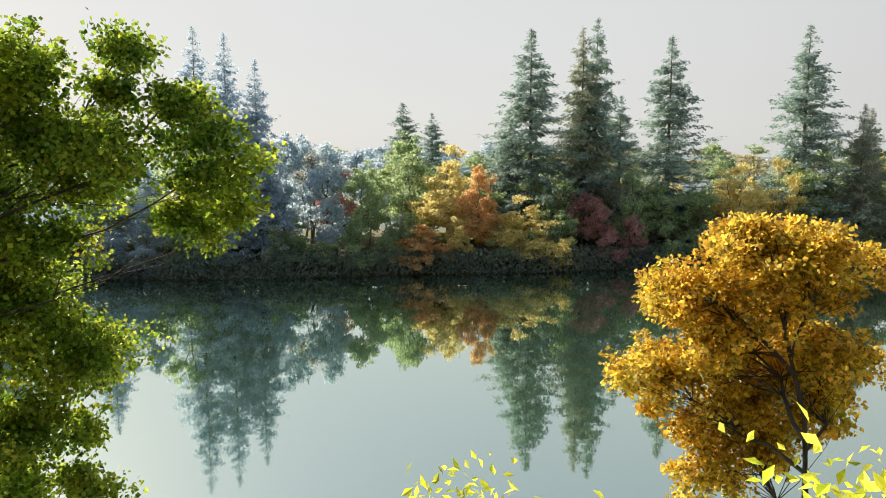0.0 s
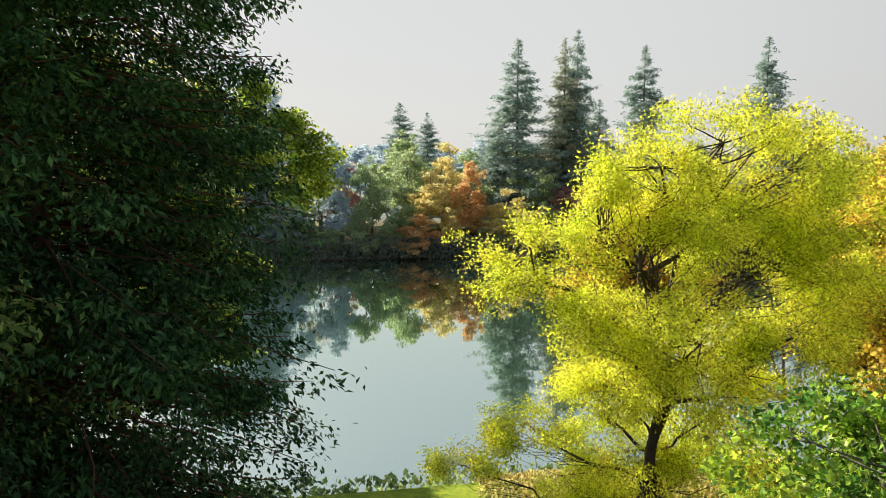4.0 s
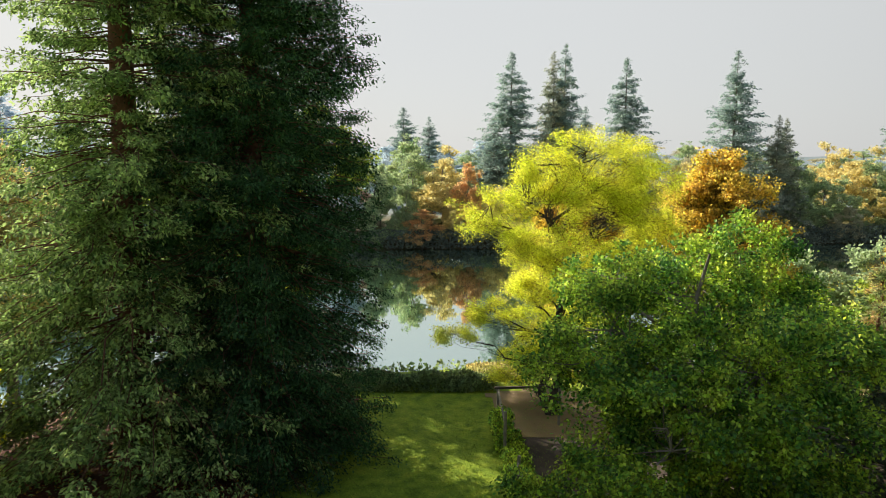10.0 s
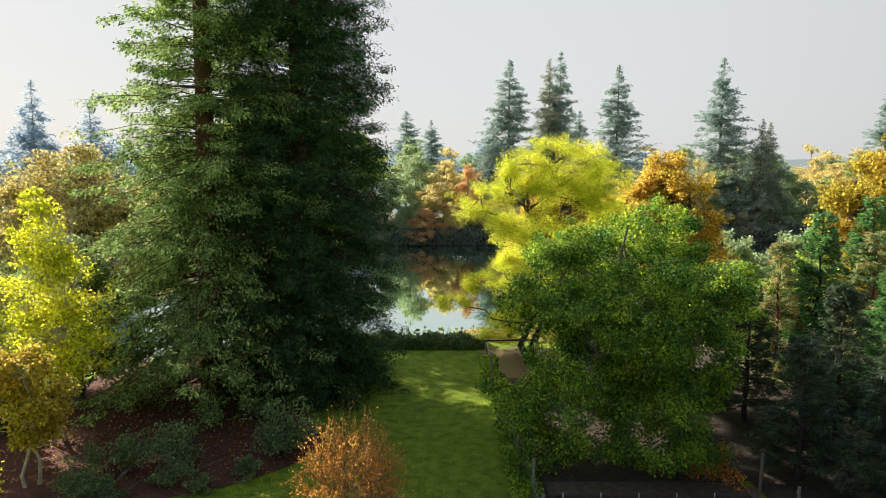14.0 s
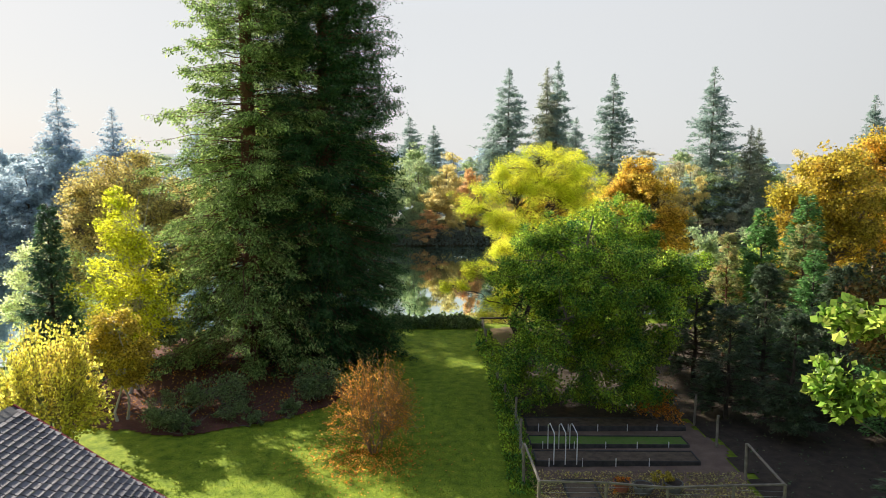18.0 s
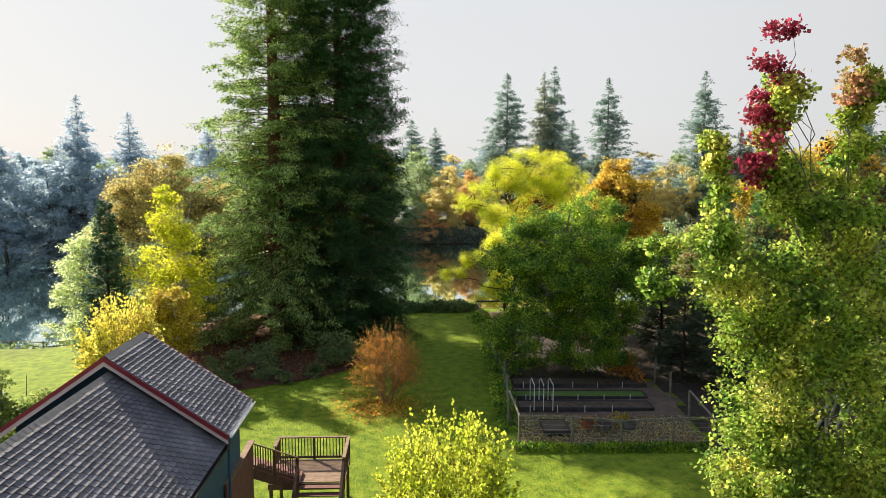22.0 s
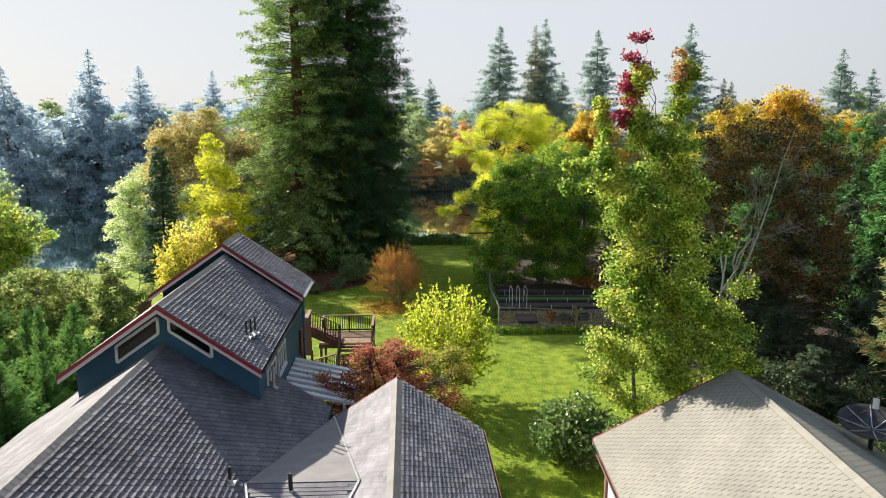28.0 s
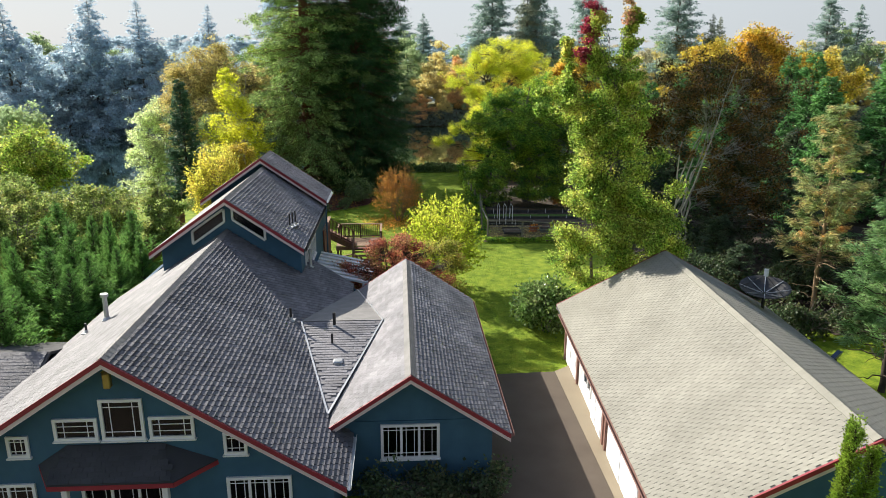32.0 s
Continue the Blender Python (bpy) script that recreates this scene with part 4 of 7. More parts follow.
broadleaf("oak_tree", on(-25.5, 6), [(0, 0, 15, 3.2, 3, 1.9), (-3.6, 0, 13.2, 3, 2.8, 1.9), (3.4, 0, 13, 3, 2.8, 2), (-5.4, -0.5, 10.2, 2.8, 2.6, 1.9), (0, -2, 11, 4, 3, 2.4), (4.6, -1, 9.6, 3, 2.6, 2), (-3, -2, 7.6, 3.2, 2.6, 2), (2, -2, 6.6, 3.4, 2.6, 2)],
          62000, 0.17, "tan", "bark_grey", 0.4, 29, clump=0.75, per=60, width=0.5, label="broad oak with tan and golden leaves near the river", category="tree")
broadleaf("willow_tree", on(-33.6, 6.2), [(0, 0, 12.0, 1.9, 1.9, 1.6), (-1.4, 0, 9.8, 2.4, 2.2, 1.8), (1.4, 0, 9.4, 2.2, 2.2, 1.8), (-1.6, -0.4, 7.2, 2.8, 2.4, 1.8), (1.6, -0.4, 6.6, 2.6, 2.4, 1.8), (0, -0.4, 4.4, 3.4, 2.6, 1.6), (-1.8, -0.6, 2.6, 2.6, 2.2, 1.2), (1.6, -0.6, 2.4, 2.6, 2.2, 1.1)],
          34000, 0.2, "pale", "bark_grey", 0.2, 30, clump=0.55, per=50, ragged=1.15, label="pale silvery green tree at the water's edge", category="tree")
broadleaf("holly_tree", on(-21.6, -4.2), [(0, 0, 8.6, 1.6, 1.6, 1.4), (-1.5, 0.3, 6.8, 1.9, 1.8, 1.5), (1.5, 0, 6.6, 1.9, 1.8, 1.5), (0, -0.6, 4.8, 2.6, 2.0, 1.6), (-1.6, 0, 2.8, 2.0, 1.8, 1.3), (1.8, -0.2, 2.8, 2.0, 1.8, 1.3)], 22000, 0.15, "shrub", "bark_dark", 0.16, 36, clump=0.5, per=45, stems=2, ragged=1.15,
          label="dark evergreen tree filling the gap behind the birches", category="tree")
conifer("spruce_tree", on(-26.0, -8.0), 12.2, 2.5, 320, 120, 0.2, "spruce_dark", seed=31, trunk=0.16, start=0.03, power=0.85, droop=0.2, tuft=5, fluff=0.13, label="young dark green conifer beside the pond lawn", category="tree")
broadleaf("alder_tree", on(-38.5, -13.5), [(0, 0, 6.8, 2.4, 2.2, 1.5), (-2, 0, 5.2, 2.4, 2.2, 1.5), (2, 0, 5.2, 2.4, 2.2, 1.5), (0, -1, 3.6, 3, 2.4, 1.5)],
          18000, 0.2, "gum", "bark_grey", 0.18, 32, clump=0.7, per=50, label="rounded yellow-green tree by the pond lawn", category="tree", group="bank trees")
broadleaf("alder_tree", on(-45, -4), [(0, 0, 8.4, 2.6, 2.6, 1.9), (-2.4, 0, 6.6, 2.6, 2.4, 1.8), (2.4, 0, 6, 2.6, 2.4, 1.8), (0, -1, 4, 3.6, 2.8, 1.8)],
          11000, 0.32, "far_green", "bark_grey", 0.2, 33, clump=0.8, per=45, label="grey-green bank tree beside the water", category="tree", group="bank trees")
broadleaf("alder_tree", on(-52, 4), [(0, 0, 9.4, 2.6, 2.6, 1.9), (-2.4, 0, 7.6, 2.6, 2.4, 1.8), (2.4, 0, 6.6, 2.6, 2.4, 1.8), (0, -1, 4, 3.6, 2.8, 1.8)],
          9000, 0.34, "far_green", "bark_grey", 0.2, 34, clump=0.8, per=45, label="grey-green bank tree beside the water", category="tree", group="bank trees")
for k, (x, y, h, m) in enumerate(((21, 15, 8, "walnut"), (25.5, 17, 9, "far_green"), (30, 14, 9.5, "far_green"), (35, 19, 10, "gold"), (22.5, 8, 7, "walnut"), (40, 24, 10, "far_green"), (47, 28, 11, "far_green"), (28, 9, 8, "gum"))):
    broadleaf("alder_tree", on(x, y), [(0, 0, h * 0.82, 1.7, 1.7, h * 0.14), (-1.6, 0, h * 0.6, 1.9, 1.8, h * 0.15), (1.7, 0, h * 0.58, 1.9, 1.8, h * 0.15), (0, -0.6, h * 0.4, 2.6, 2.0, h * 0.16), (0, -0.4, h * 0.2, 2.6, 2.0, h * 0.1)],
              8000, 0.26, m, "bark_grey", 0.16, 350 + k, clump=0.6, per=45, label="leafy tree at the edge of the wood by the river", category="tree", group="bank trees")
# ---- wood behind the garden ----
broadleaf("beech_tree", on(16.1, -30.6), [(1.5, 0, 13.2, 2.4, 2.3, 1.5), (-1.2, 0, 11.8, 1.9, 1.9, 1.6), (4.4, 0, 12.4, 2.3, 2.1, 1.6), (1.6, -1, 10.6, 2.6, 2.1, 1.7), (6.1, 0, 9.4, 2, 2, 1.7), (3.5, -1.1, 8.2, 2.5, 1.8, 1.5), (-1.4, 0.5, 8.6, 1.6, 1.8, 1.5), (6.3, 0.3, 5.6, 2, 1.8, 1.5), (3.9, 0.8, 4.6, 2.3, 1.8, 1.3), (3.1, -0.8, 6, 2, 1.5, 1.5), (5.9, -0.4, 11.2, 1.9, 1.9, 1.5), (5.3, -0.8, 7.2, 2, 1.7, 1.5), (-0.3, 0.3, 9.8, 1.7, 1.5, 1.2), (-2.1, 0.3, 10.4, 1.1, 1.1, 1.1), (-1.8, 0.9, 9.6, 1.3, 1.3, 1.1), (6.7, -0.4, 3.4, 1.9, 1.6, 1.2)],
          46000, 0.14, "brown", "bark_pale", 0.10, 41, clump=0.46, per=55, stems=7, splay=1.5, ragged=1.2, label="many-stemmed tree with brown autumn leaves and pale trunks", category="tree")
broadleaf("oak_tree", on(41, 14), [(0, 0, 15.6, 3.2, 3, 2), (-3.4, 0, 13.4, 3, 2.8, 2), (3.4, 0, 13.6, 3, 2.8, 2), (0, -2, 11, 4.4, 3, 2.4), (-3, -1, 8, 3.4, 3, 2.2), (3.4, -1, 8, 3.4, 3, 2.2)],
          36000, 0.24, "maple_orange", "bark_grey", 0.36, 42, clump=0.8, per=55, width=0.5, label="large golden orange tree behind the wood", category="tree", group="orange maples")
broadleaf("oak_tree", on(54, 22), [(0, 0, 14.6, 3.2, 3, 2), (-3.4, 0, 12.4, 3, 2.8, 2), (3.4, 0, 12.6, 3, 2.8, 2), (0, -2, 10, 4.4, 3, 2.4), (0, -1, 7, 5, 3, 2.2)],
          24000, 0.27, "gold", "bark_grey", 0.36, 43, clump=0.8, per=55, width=0.5, label="large golden tree behind the wood", category="tree", group="orange maples")
broadleaf("oak_tree", on(31, 4), [(0, 0, 13.8, 2.8, 2.8, 1.9), (-2.6, 0, 11.4, 2.6, 2.6, 1.9), (2.8, 0, 11, 2.8, 2.6, 2), (0, -1, 8.6, 4, 2.8, 2.2), (0, 0, 5.6, 4, 3, 2)],
          36000, 0.21, "gold", "bark_grey", 0.3, 44, clump=0.7, per=55, width=0.5, label="golden tree among young conifers", category="tree", group="orange maples")
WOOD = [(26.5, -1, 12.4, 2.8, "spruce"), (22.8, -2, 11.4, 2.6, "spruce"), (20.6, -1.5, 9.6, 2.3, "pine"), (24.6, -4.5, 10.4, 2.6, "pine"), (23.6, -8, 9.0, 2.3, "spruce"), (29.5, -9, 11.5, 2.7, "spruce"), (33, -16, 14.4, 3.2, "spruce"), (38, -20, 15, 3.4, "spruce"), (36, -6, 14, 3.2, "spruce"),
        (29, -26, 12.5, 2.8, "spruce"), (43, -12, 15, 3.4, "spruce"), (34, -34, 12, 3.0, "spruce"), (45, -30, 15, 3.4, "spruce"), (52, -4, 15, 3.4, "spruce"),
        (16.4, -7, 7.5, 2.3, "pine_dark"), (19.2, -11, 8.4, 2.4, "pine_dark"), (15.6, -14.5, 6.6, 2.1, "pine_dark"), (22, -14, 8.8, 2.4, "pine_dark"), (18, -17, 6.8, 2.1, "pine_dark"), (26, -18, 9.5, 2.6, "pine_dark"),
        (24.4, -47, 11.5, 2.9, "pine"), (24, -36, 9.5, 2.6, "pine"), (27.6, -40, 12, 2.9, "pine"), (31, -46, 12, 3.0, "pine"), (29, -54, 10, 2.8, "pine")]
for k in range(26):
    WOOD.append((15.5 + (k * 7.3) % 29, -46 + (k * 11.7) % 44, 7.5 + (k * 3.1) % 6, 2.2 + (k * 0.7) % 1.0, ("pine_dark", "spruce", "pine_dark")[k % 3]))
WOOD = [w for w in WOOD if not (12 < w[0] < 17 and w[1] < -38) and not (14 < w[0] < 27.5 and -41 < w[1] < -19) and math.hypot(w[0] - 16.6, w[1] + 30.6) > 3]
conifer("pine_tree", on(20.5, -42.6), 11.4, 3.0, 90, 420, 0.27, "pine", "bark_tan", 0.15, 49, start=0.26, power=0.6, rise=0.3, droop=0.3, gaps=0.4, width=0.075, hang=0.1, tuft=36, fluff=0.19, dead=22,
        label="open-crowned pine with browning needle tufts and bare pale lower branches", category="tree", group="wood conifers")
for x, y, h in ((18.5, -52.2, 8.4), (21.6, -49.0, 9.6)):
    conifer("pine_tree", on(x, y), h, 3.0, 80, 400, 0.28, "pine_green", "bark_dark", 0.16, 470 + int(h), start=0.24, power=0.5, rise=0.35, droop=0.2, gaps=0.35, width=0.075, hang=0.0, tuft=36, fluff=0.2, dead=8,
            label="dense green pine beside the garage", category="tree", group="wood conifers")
# the low dark pines at the list's end are added to darken the floor
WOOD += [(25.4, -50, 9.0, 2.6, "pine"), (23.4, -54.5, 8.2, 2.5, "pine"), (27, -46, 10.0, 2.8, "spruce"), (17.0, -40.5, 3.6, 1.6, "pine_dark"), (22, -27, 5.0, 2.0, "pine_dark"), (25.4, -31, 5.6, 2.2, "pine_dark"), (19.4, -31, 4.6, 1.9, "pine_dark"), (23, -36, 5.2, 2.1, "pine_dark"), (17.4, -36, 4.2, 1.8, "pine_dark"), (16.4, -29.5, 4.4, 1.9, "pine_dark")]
KINDS = {}
for k, (x, y, h, r, kind) in enumerate(WOOD):
    lab = {"spruce": "green young fir in the wood", "pine": "open-crowned pine with green and browning needles", "pine_dark": "pine of the wood with shade coloured into its needles"}[kind]
    key = (kind, k % 2)
    if key not in KINDS:
        KINDS[key] = (conifer(kind.replace("_dark", "") + "_tree", on(x, y), h, r, 210 if kind == "spruce" else 120, 120 if kind == "spruce" else 200, 0.23 if kind == "spruce" else 0.26, kind,
                              "bark_red" if kind == "pine" else "bark_dark", 0.17, 50 + k, start=0.06 if kind == "spruce" else 0.12, power=0.75, droop=0.25, rise=0.2,
                              width=0.22 if kind == "spruce" else 0.09, hang=0.2, tuft=5 if kind == "spruce" else 22, fluff=0.14 if kind == "spruce" else 0.16, label=lab, category="tree", group="wood conifers"), h, r)
    else:
        src, h0, r0 = KINDS[key]
        copy_thing(src, pose(*on(x, y), 0, 0, 67 * k) @ Matrix.Diagonal((r / r0, r / r0, h / h0, 1)))
# ---- shrubs ----
def shrub(at, r, h, leaf, seed, leaves=3000, size=0.14, name="shrub", stems=4, **tags):
    return broadleaf(name, on(*at), [(0, 0, h * 0.55, r * 0.8, r * 0.8, h * 0.42), (-r * 0.4, 0, h * 0.4, r * 0.6, r * 0.6, h * 0.35), (r * 0.4, -r * 0.2, h * 0.42, r * 0.6, r * 0.6, h * 0.36)],
                     leaves, size, leaf, "bark_grey", 0.05, seed, clump=min(0.42, r * 0.3), per=34, stems=stems, inner=0.35, ragged=1.25, category="shrub", **tags)


shrub((4.9, -44.6), 2.0, 3.0, "glossy", 61, 9000, 0.17, label="glossy evergreen bush beside the garage")
shrub((-8.2, -11.6), 1.5, 2.2, "shrub", 62, 3500, 0.14, label="grey-green shrub at the edge of the bark bed")
shrub((-13.6, -13.0), 1.7, 2.4, "shrub", 63, 3500, 0.14, label="grey-green shrub at the edge of the bark bed")
for k, (x, y, r) in enumerate(((-12.4, -15.0, 0.9), (-9.4, -14.2, 0.8), (-14.2, -16.9, 0.7), (-11.0, -15.6, 0.7), (-16.8, -14.2, 0.9))):
    shrub((x, y), r, r * 1.3, "shrub", 640 + k, 1500, 0.1, label="low grey-green plant in the bark bed", group="bark bed plants")
shrub((-15.6, -16.4), 1.2, 1.5, "shrub", 64, 2500, 0.12, label="low shrub in the bark bed")
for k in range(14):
    shrub((15.6 + (k * 3.7) % 12, -46 + (k * 5.3) % 21), 1.5 + (k % 3) * 0.4, 2.0 + (k % 4) * 0.5, "thicket", 670 + k, 2600, 0.16, label="undergrowth shrub of the wood with shade coloured into its leaves", group="undergrowth shrubs")
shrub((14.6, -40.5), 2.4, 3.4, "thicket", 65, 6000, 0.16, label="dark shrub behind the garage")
shrub((11.2, -15.0), 1.2, 2.0, "rust", 66, 2500, 0.12, label="leggy rust-coloured shrub in the garden")
for k, (x, y, r, h) in enumerate(((-19.8, -31.8, 1.7, 6.0), (-24.8, -27.5, 1.9, 4.4), (-28.8, -26.0, 2.2, 4.8), (-29.2, -31.5, 2.6, 6.0), (-24.6, -31, 2.3, 5.4), (-33.0, -31, 2.6, 6.0), (-26.6, -37.6, 2.2, 5.6), (-30.4, -37, 2.6, 6.0), (-33.5, -25, 2.5, 5.8), (-35.5, -37, 2.6, 6.0), (-29.8, -42.5, 2.4, 6.0), (-33.5, -43, 2.6, 6.2), (-38, -29, 2.6, 6.0))):
    broadleaf("fruit_tree", on(x, y), [(0, 0, h * 0.84, r * 0.5, r * 0.5, h * 0.13), (-r * 0.5, 0, h * 0.68, r * 0.48, r * 0.48, h * 0.15), (r * 0.5, 0.1, h * 0.66, r * 0.48, r * 0.48, h * 0.15), (0, -r * 0.45, h * 0.58, r * 0.55, r * 0.5, h * 0.15),
              (r * 0.4, -r * 0.3, h * 0.42, r * 0.5, r * 0.5, h * 0.13), (-r * 0.45, -r * 0.2, h * 0.42, r * 0.5, r * 0.5, h * 0.13), (0, 0, h * 0.3, r * 0.6, r * 0.6, h * 0.1)], 9000, 0.15, "orchard", "bark_grey", 0.09, 70 + k, clump=0.36, per=40, stems=2, ragged=1.2, inner=0.45, category="tree", label="leafy fruit tree with grey-green leaves behind the house", group="orchard trees")
for k, (x, y, h) in enumerate(((-20.2, -35.9, 4.4), (-22.8, -35.9, 4.5), (-21.1, -44.4, 4.4), (-20.4, -38.8, 4.3), (-20.5, -48.8, 4.5), (-21.8, -40.6, 4.4), (-22.9, -44.4, 4.6), (-25.6, -34.5, 4.2), (-19.0, -41.2, 4.0), (-19.2, -46.2, 4.0), (-19.4, -51.6, 4.4), (-22.4, -47.2, 4.7),
                               (-22.2, -50.4, 4.8), (-24.6, -42.0, 4.5), (-24.8, -46.0, 4.9), (-24.4, -49.4, 5.0), (-23.0, -53.0, 4.9), (-26.6, -44.0, 4.8), (-27.0, -48.0, 5.0), (-24.2, -38.6, 4.3), (-19.4, -43.8, 4.2), (-20.6, -53.8, 4.6), (-26.4, -51.5, 5.0), (-19.0, -38.0, 3.4))):
    if k == 0:
        cyp = conifer("cypress_tree", on(x, y), h, 1.75, 170, 120, 0.22, "cypress", seed=81, gaps=0.5, trunk=0.08, start=0.02, power=1.15, rise=0.75, droop=0.0, width=0.14, hang=-0.55, tuft=4, fluff=0.07, fine_tip=0.4, least=0.1,
                      label="feathery green cypress in the hedge row beside the house", category="tree", group="cypress row")
        ch = h
    else:
        w = (1.0, 0.75, 1.15, 0.65, 0.9)[k % 5]
        copy_thing(cyp, pose(*on(x, y), 0, 0, 71 * k) @ Matrix.Diagonal((w, w, h / ch * (1.08, 0.9, 1.0, 1.16, 0.82, 1.05, 0.95)[k % 7], 1)))
conifer("cypress_tree", on(8.3, -66.0), 6.2, 0.32, 420, 170, 0.09, "arborvitae", seed=88, trunk=0.05, start=0.01, power=0.5, rise=2.2, droop=0.0, width=0.34, hang=-0.9, tuft=3, fluff=0.05, fine_tip=0.5, least=0.04, twin=(0.36, -0.15, 5.6),
        label="narrow bright green cypress in front of the garage", category="tree")


# ---- far bank ----
FAR = {}


def far_tree(kind, x, y, h, r, k):
    """Far trees are built once a kind and then set out in other sizes and turns."""
    names = {"far_green": ("alder_tree", "green riverside tree on the far bank"), "far_blue": ("alder_tree", "tree on the far bank with haze coloured into its blue-green leaves"), "far_gold": ("maple_tree", "golden tree on the far bank"),
             "far_orange": ("maple_tree", "orange autumn tree on the far bank"), "far_red": ("maple_tree", "small dark red tree on the far bank"), "far_brown": ("oak_tree", "brown tree on the far bank"),
             "fir": ("fir_tree", "tall dark fir rising over the far bank"), "fir_brown": ("fir_tree", "tall fir hung with brown cones on the far bank"), "fir_blue": ("fir_tree", "tall fir on the far bank with blue haze coloured into its needles")}
    nm, lab = names[kind]
    key = (kind, k % 3 if kind in ("far_green", "far_blue", "fir") else 0)
    if key not in FAR:
        sd = 200 + len(FAR) * 7
        if kind.startswith("fir"):
            FAR[key] = (conifer(nm, on(x, y), 40, 12.5, 380, 110, 0.56, kind, "bark_grey", seed=sd, trunk=0.42, start=0.1, power=1.0, rise=-0.12, droop=0.5, gaps=0.56, width=0.22, hang=0.6, tuft=6, fluff=0.34, shag=0.4, fine_tip=0.22, least=0.12, limb=0.12, label=lab, category="tree", group="far firs"), 40, 4.9)
        else:
            rg = np.random.default_rng(sd)
            lobes = []
            for a in range(11):
                z = rg.uniform(2.5, 14)
                w = (1 - ((z - 7) / 11) ** 2) * 3.3
                an = a * 2.4
                lobes.append((w * math.cos(an), w * math.sin(an), z, rg.uniform(1.8, 3), rg.uniform(1.8, 3), rg.uniform(1.3, 2.2)))
            lobes.append((0, 0, 15.2, 1.8, 1.8, 1.6))
            FAR[key] = (broadleaf(nm, on(x, y), lobes, 8000, 0.42, kind, "bark_grey", 0.26, sd, clump=0.85, per=40, width=0.5, twigs=0.25, label=lab, category="tree", group="far bank trees"), 16, 5)
        src, h0, r0 = FAR[key]
        src.scale = (1, 1, 1)
        src.matrix_basis = pose(*on(x, y), 0, 0, 47 * k) @ Matrix.Diagonal((r / r0, r / r0, h / h0, 1))
        FAR[key] = (src, h0, r0)
        return src
    src, h0, r0 = FAR[key]
    keep = src.matrix_basis.copy()
    src.matrix_basis = Matrix.Identity(4)
    ob = copy_thing(src, pose(*on(x, y), 0, 0, 47 * k) @ Matrix.Diagonal((r / r0, r / r0, h / h0, 1)))
    src.matrix_basis = keep
    return ob


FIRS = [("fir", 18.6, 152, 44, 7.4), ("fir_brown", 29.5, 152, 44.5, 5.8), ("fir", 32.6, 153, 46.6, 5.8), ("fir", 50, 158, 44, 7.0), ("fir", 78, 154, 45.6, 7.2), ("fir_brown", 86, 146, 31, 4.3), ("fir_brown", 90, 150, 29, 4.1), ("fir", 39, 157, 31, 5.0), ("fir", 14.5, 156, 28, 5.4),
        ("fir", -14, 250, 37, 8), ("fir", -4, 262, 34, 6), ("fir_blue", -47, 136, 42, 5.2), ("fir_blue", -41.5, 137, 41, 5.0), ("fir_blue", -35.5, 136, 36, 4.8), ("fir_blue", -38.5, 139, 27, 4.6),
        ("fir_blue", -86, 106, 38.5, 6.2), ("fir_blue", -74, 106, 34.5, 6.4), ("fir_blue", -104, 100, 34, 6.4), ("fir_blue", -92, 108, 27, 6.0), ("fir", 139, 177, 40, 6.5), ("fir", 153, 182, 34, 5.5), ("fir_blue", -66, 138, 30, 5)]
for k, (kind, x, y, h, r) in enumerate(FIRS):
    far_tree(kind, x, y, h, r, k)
rg = random.Random(5)
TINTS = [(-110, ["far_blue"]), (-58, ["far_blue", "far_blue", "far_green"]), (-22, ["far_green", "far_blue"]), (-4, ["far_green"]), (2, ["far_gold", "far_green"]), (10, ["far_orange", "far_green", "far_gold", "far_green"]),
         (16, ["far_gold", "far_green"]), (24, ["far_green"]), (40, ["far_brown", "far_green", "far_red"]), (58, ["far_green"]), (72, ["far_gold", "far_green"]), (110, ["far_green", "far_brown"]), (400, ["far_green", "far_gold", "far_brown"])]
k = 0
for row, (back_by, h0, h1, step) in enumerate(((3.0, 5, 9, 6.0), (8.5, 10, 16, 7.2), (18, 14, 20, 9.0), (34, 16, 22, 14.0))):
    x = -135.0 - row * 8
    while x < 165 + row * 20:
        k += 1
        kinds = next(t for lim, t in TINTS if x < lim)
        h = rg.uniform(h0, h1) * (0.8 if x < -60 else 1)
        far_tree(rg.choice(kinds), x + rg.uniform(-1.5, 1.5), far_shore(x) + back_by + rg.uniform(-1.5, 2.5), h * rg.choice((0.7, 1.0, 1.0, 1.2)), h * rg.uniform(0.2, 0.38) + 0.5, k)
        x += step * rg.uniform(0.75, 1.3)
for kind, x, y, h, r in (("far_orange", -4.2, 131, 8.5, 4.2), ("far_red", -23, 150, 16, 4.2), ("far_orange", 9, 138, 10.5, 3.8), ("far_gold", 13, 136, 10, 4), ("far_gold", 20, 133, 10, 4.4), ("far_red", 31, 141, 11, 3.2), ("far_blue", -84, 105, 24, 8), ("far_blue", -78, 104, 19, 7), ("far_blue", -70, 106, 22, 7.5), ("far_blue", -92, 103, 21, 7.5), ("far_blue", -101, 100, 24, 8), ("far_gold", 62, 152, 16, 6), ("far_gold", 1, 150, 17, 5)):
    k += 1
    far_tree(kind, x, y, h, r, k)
broadleaf("bare_tree", on(-27, 146), [(0, 0, 17, 3, 3, 2), (-3, 0, 14, 2.5, 2.5, 2), (3, 0, 14.5, 2.6, 2.5, 2)], 900, 0.3, "far_brown", "bark_grey", 0.4, 300, clump=0.6, per=4, stems=3,
          label="bare grey tree with spreading branches on the far bank", category="tree")
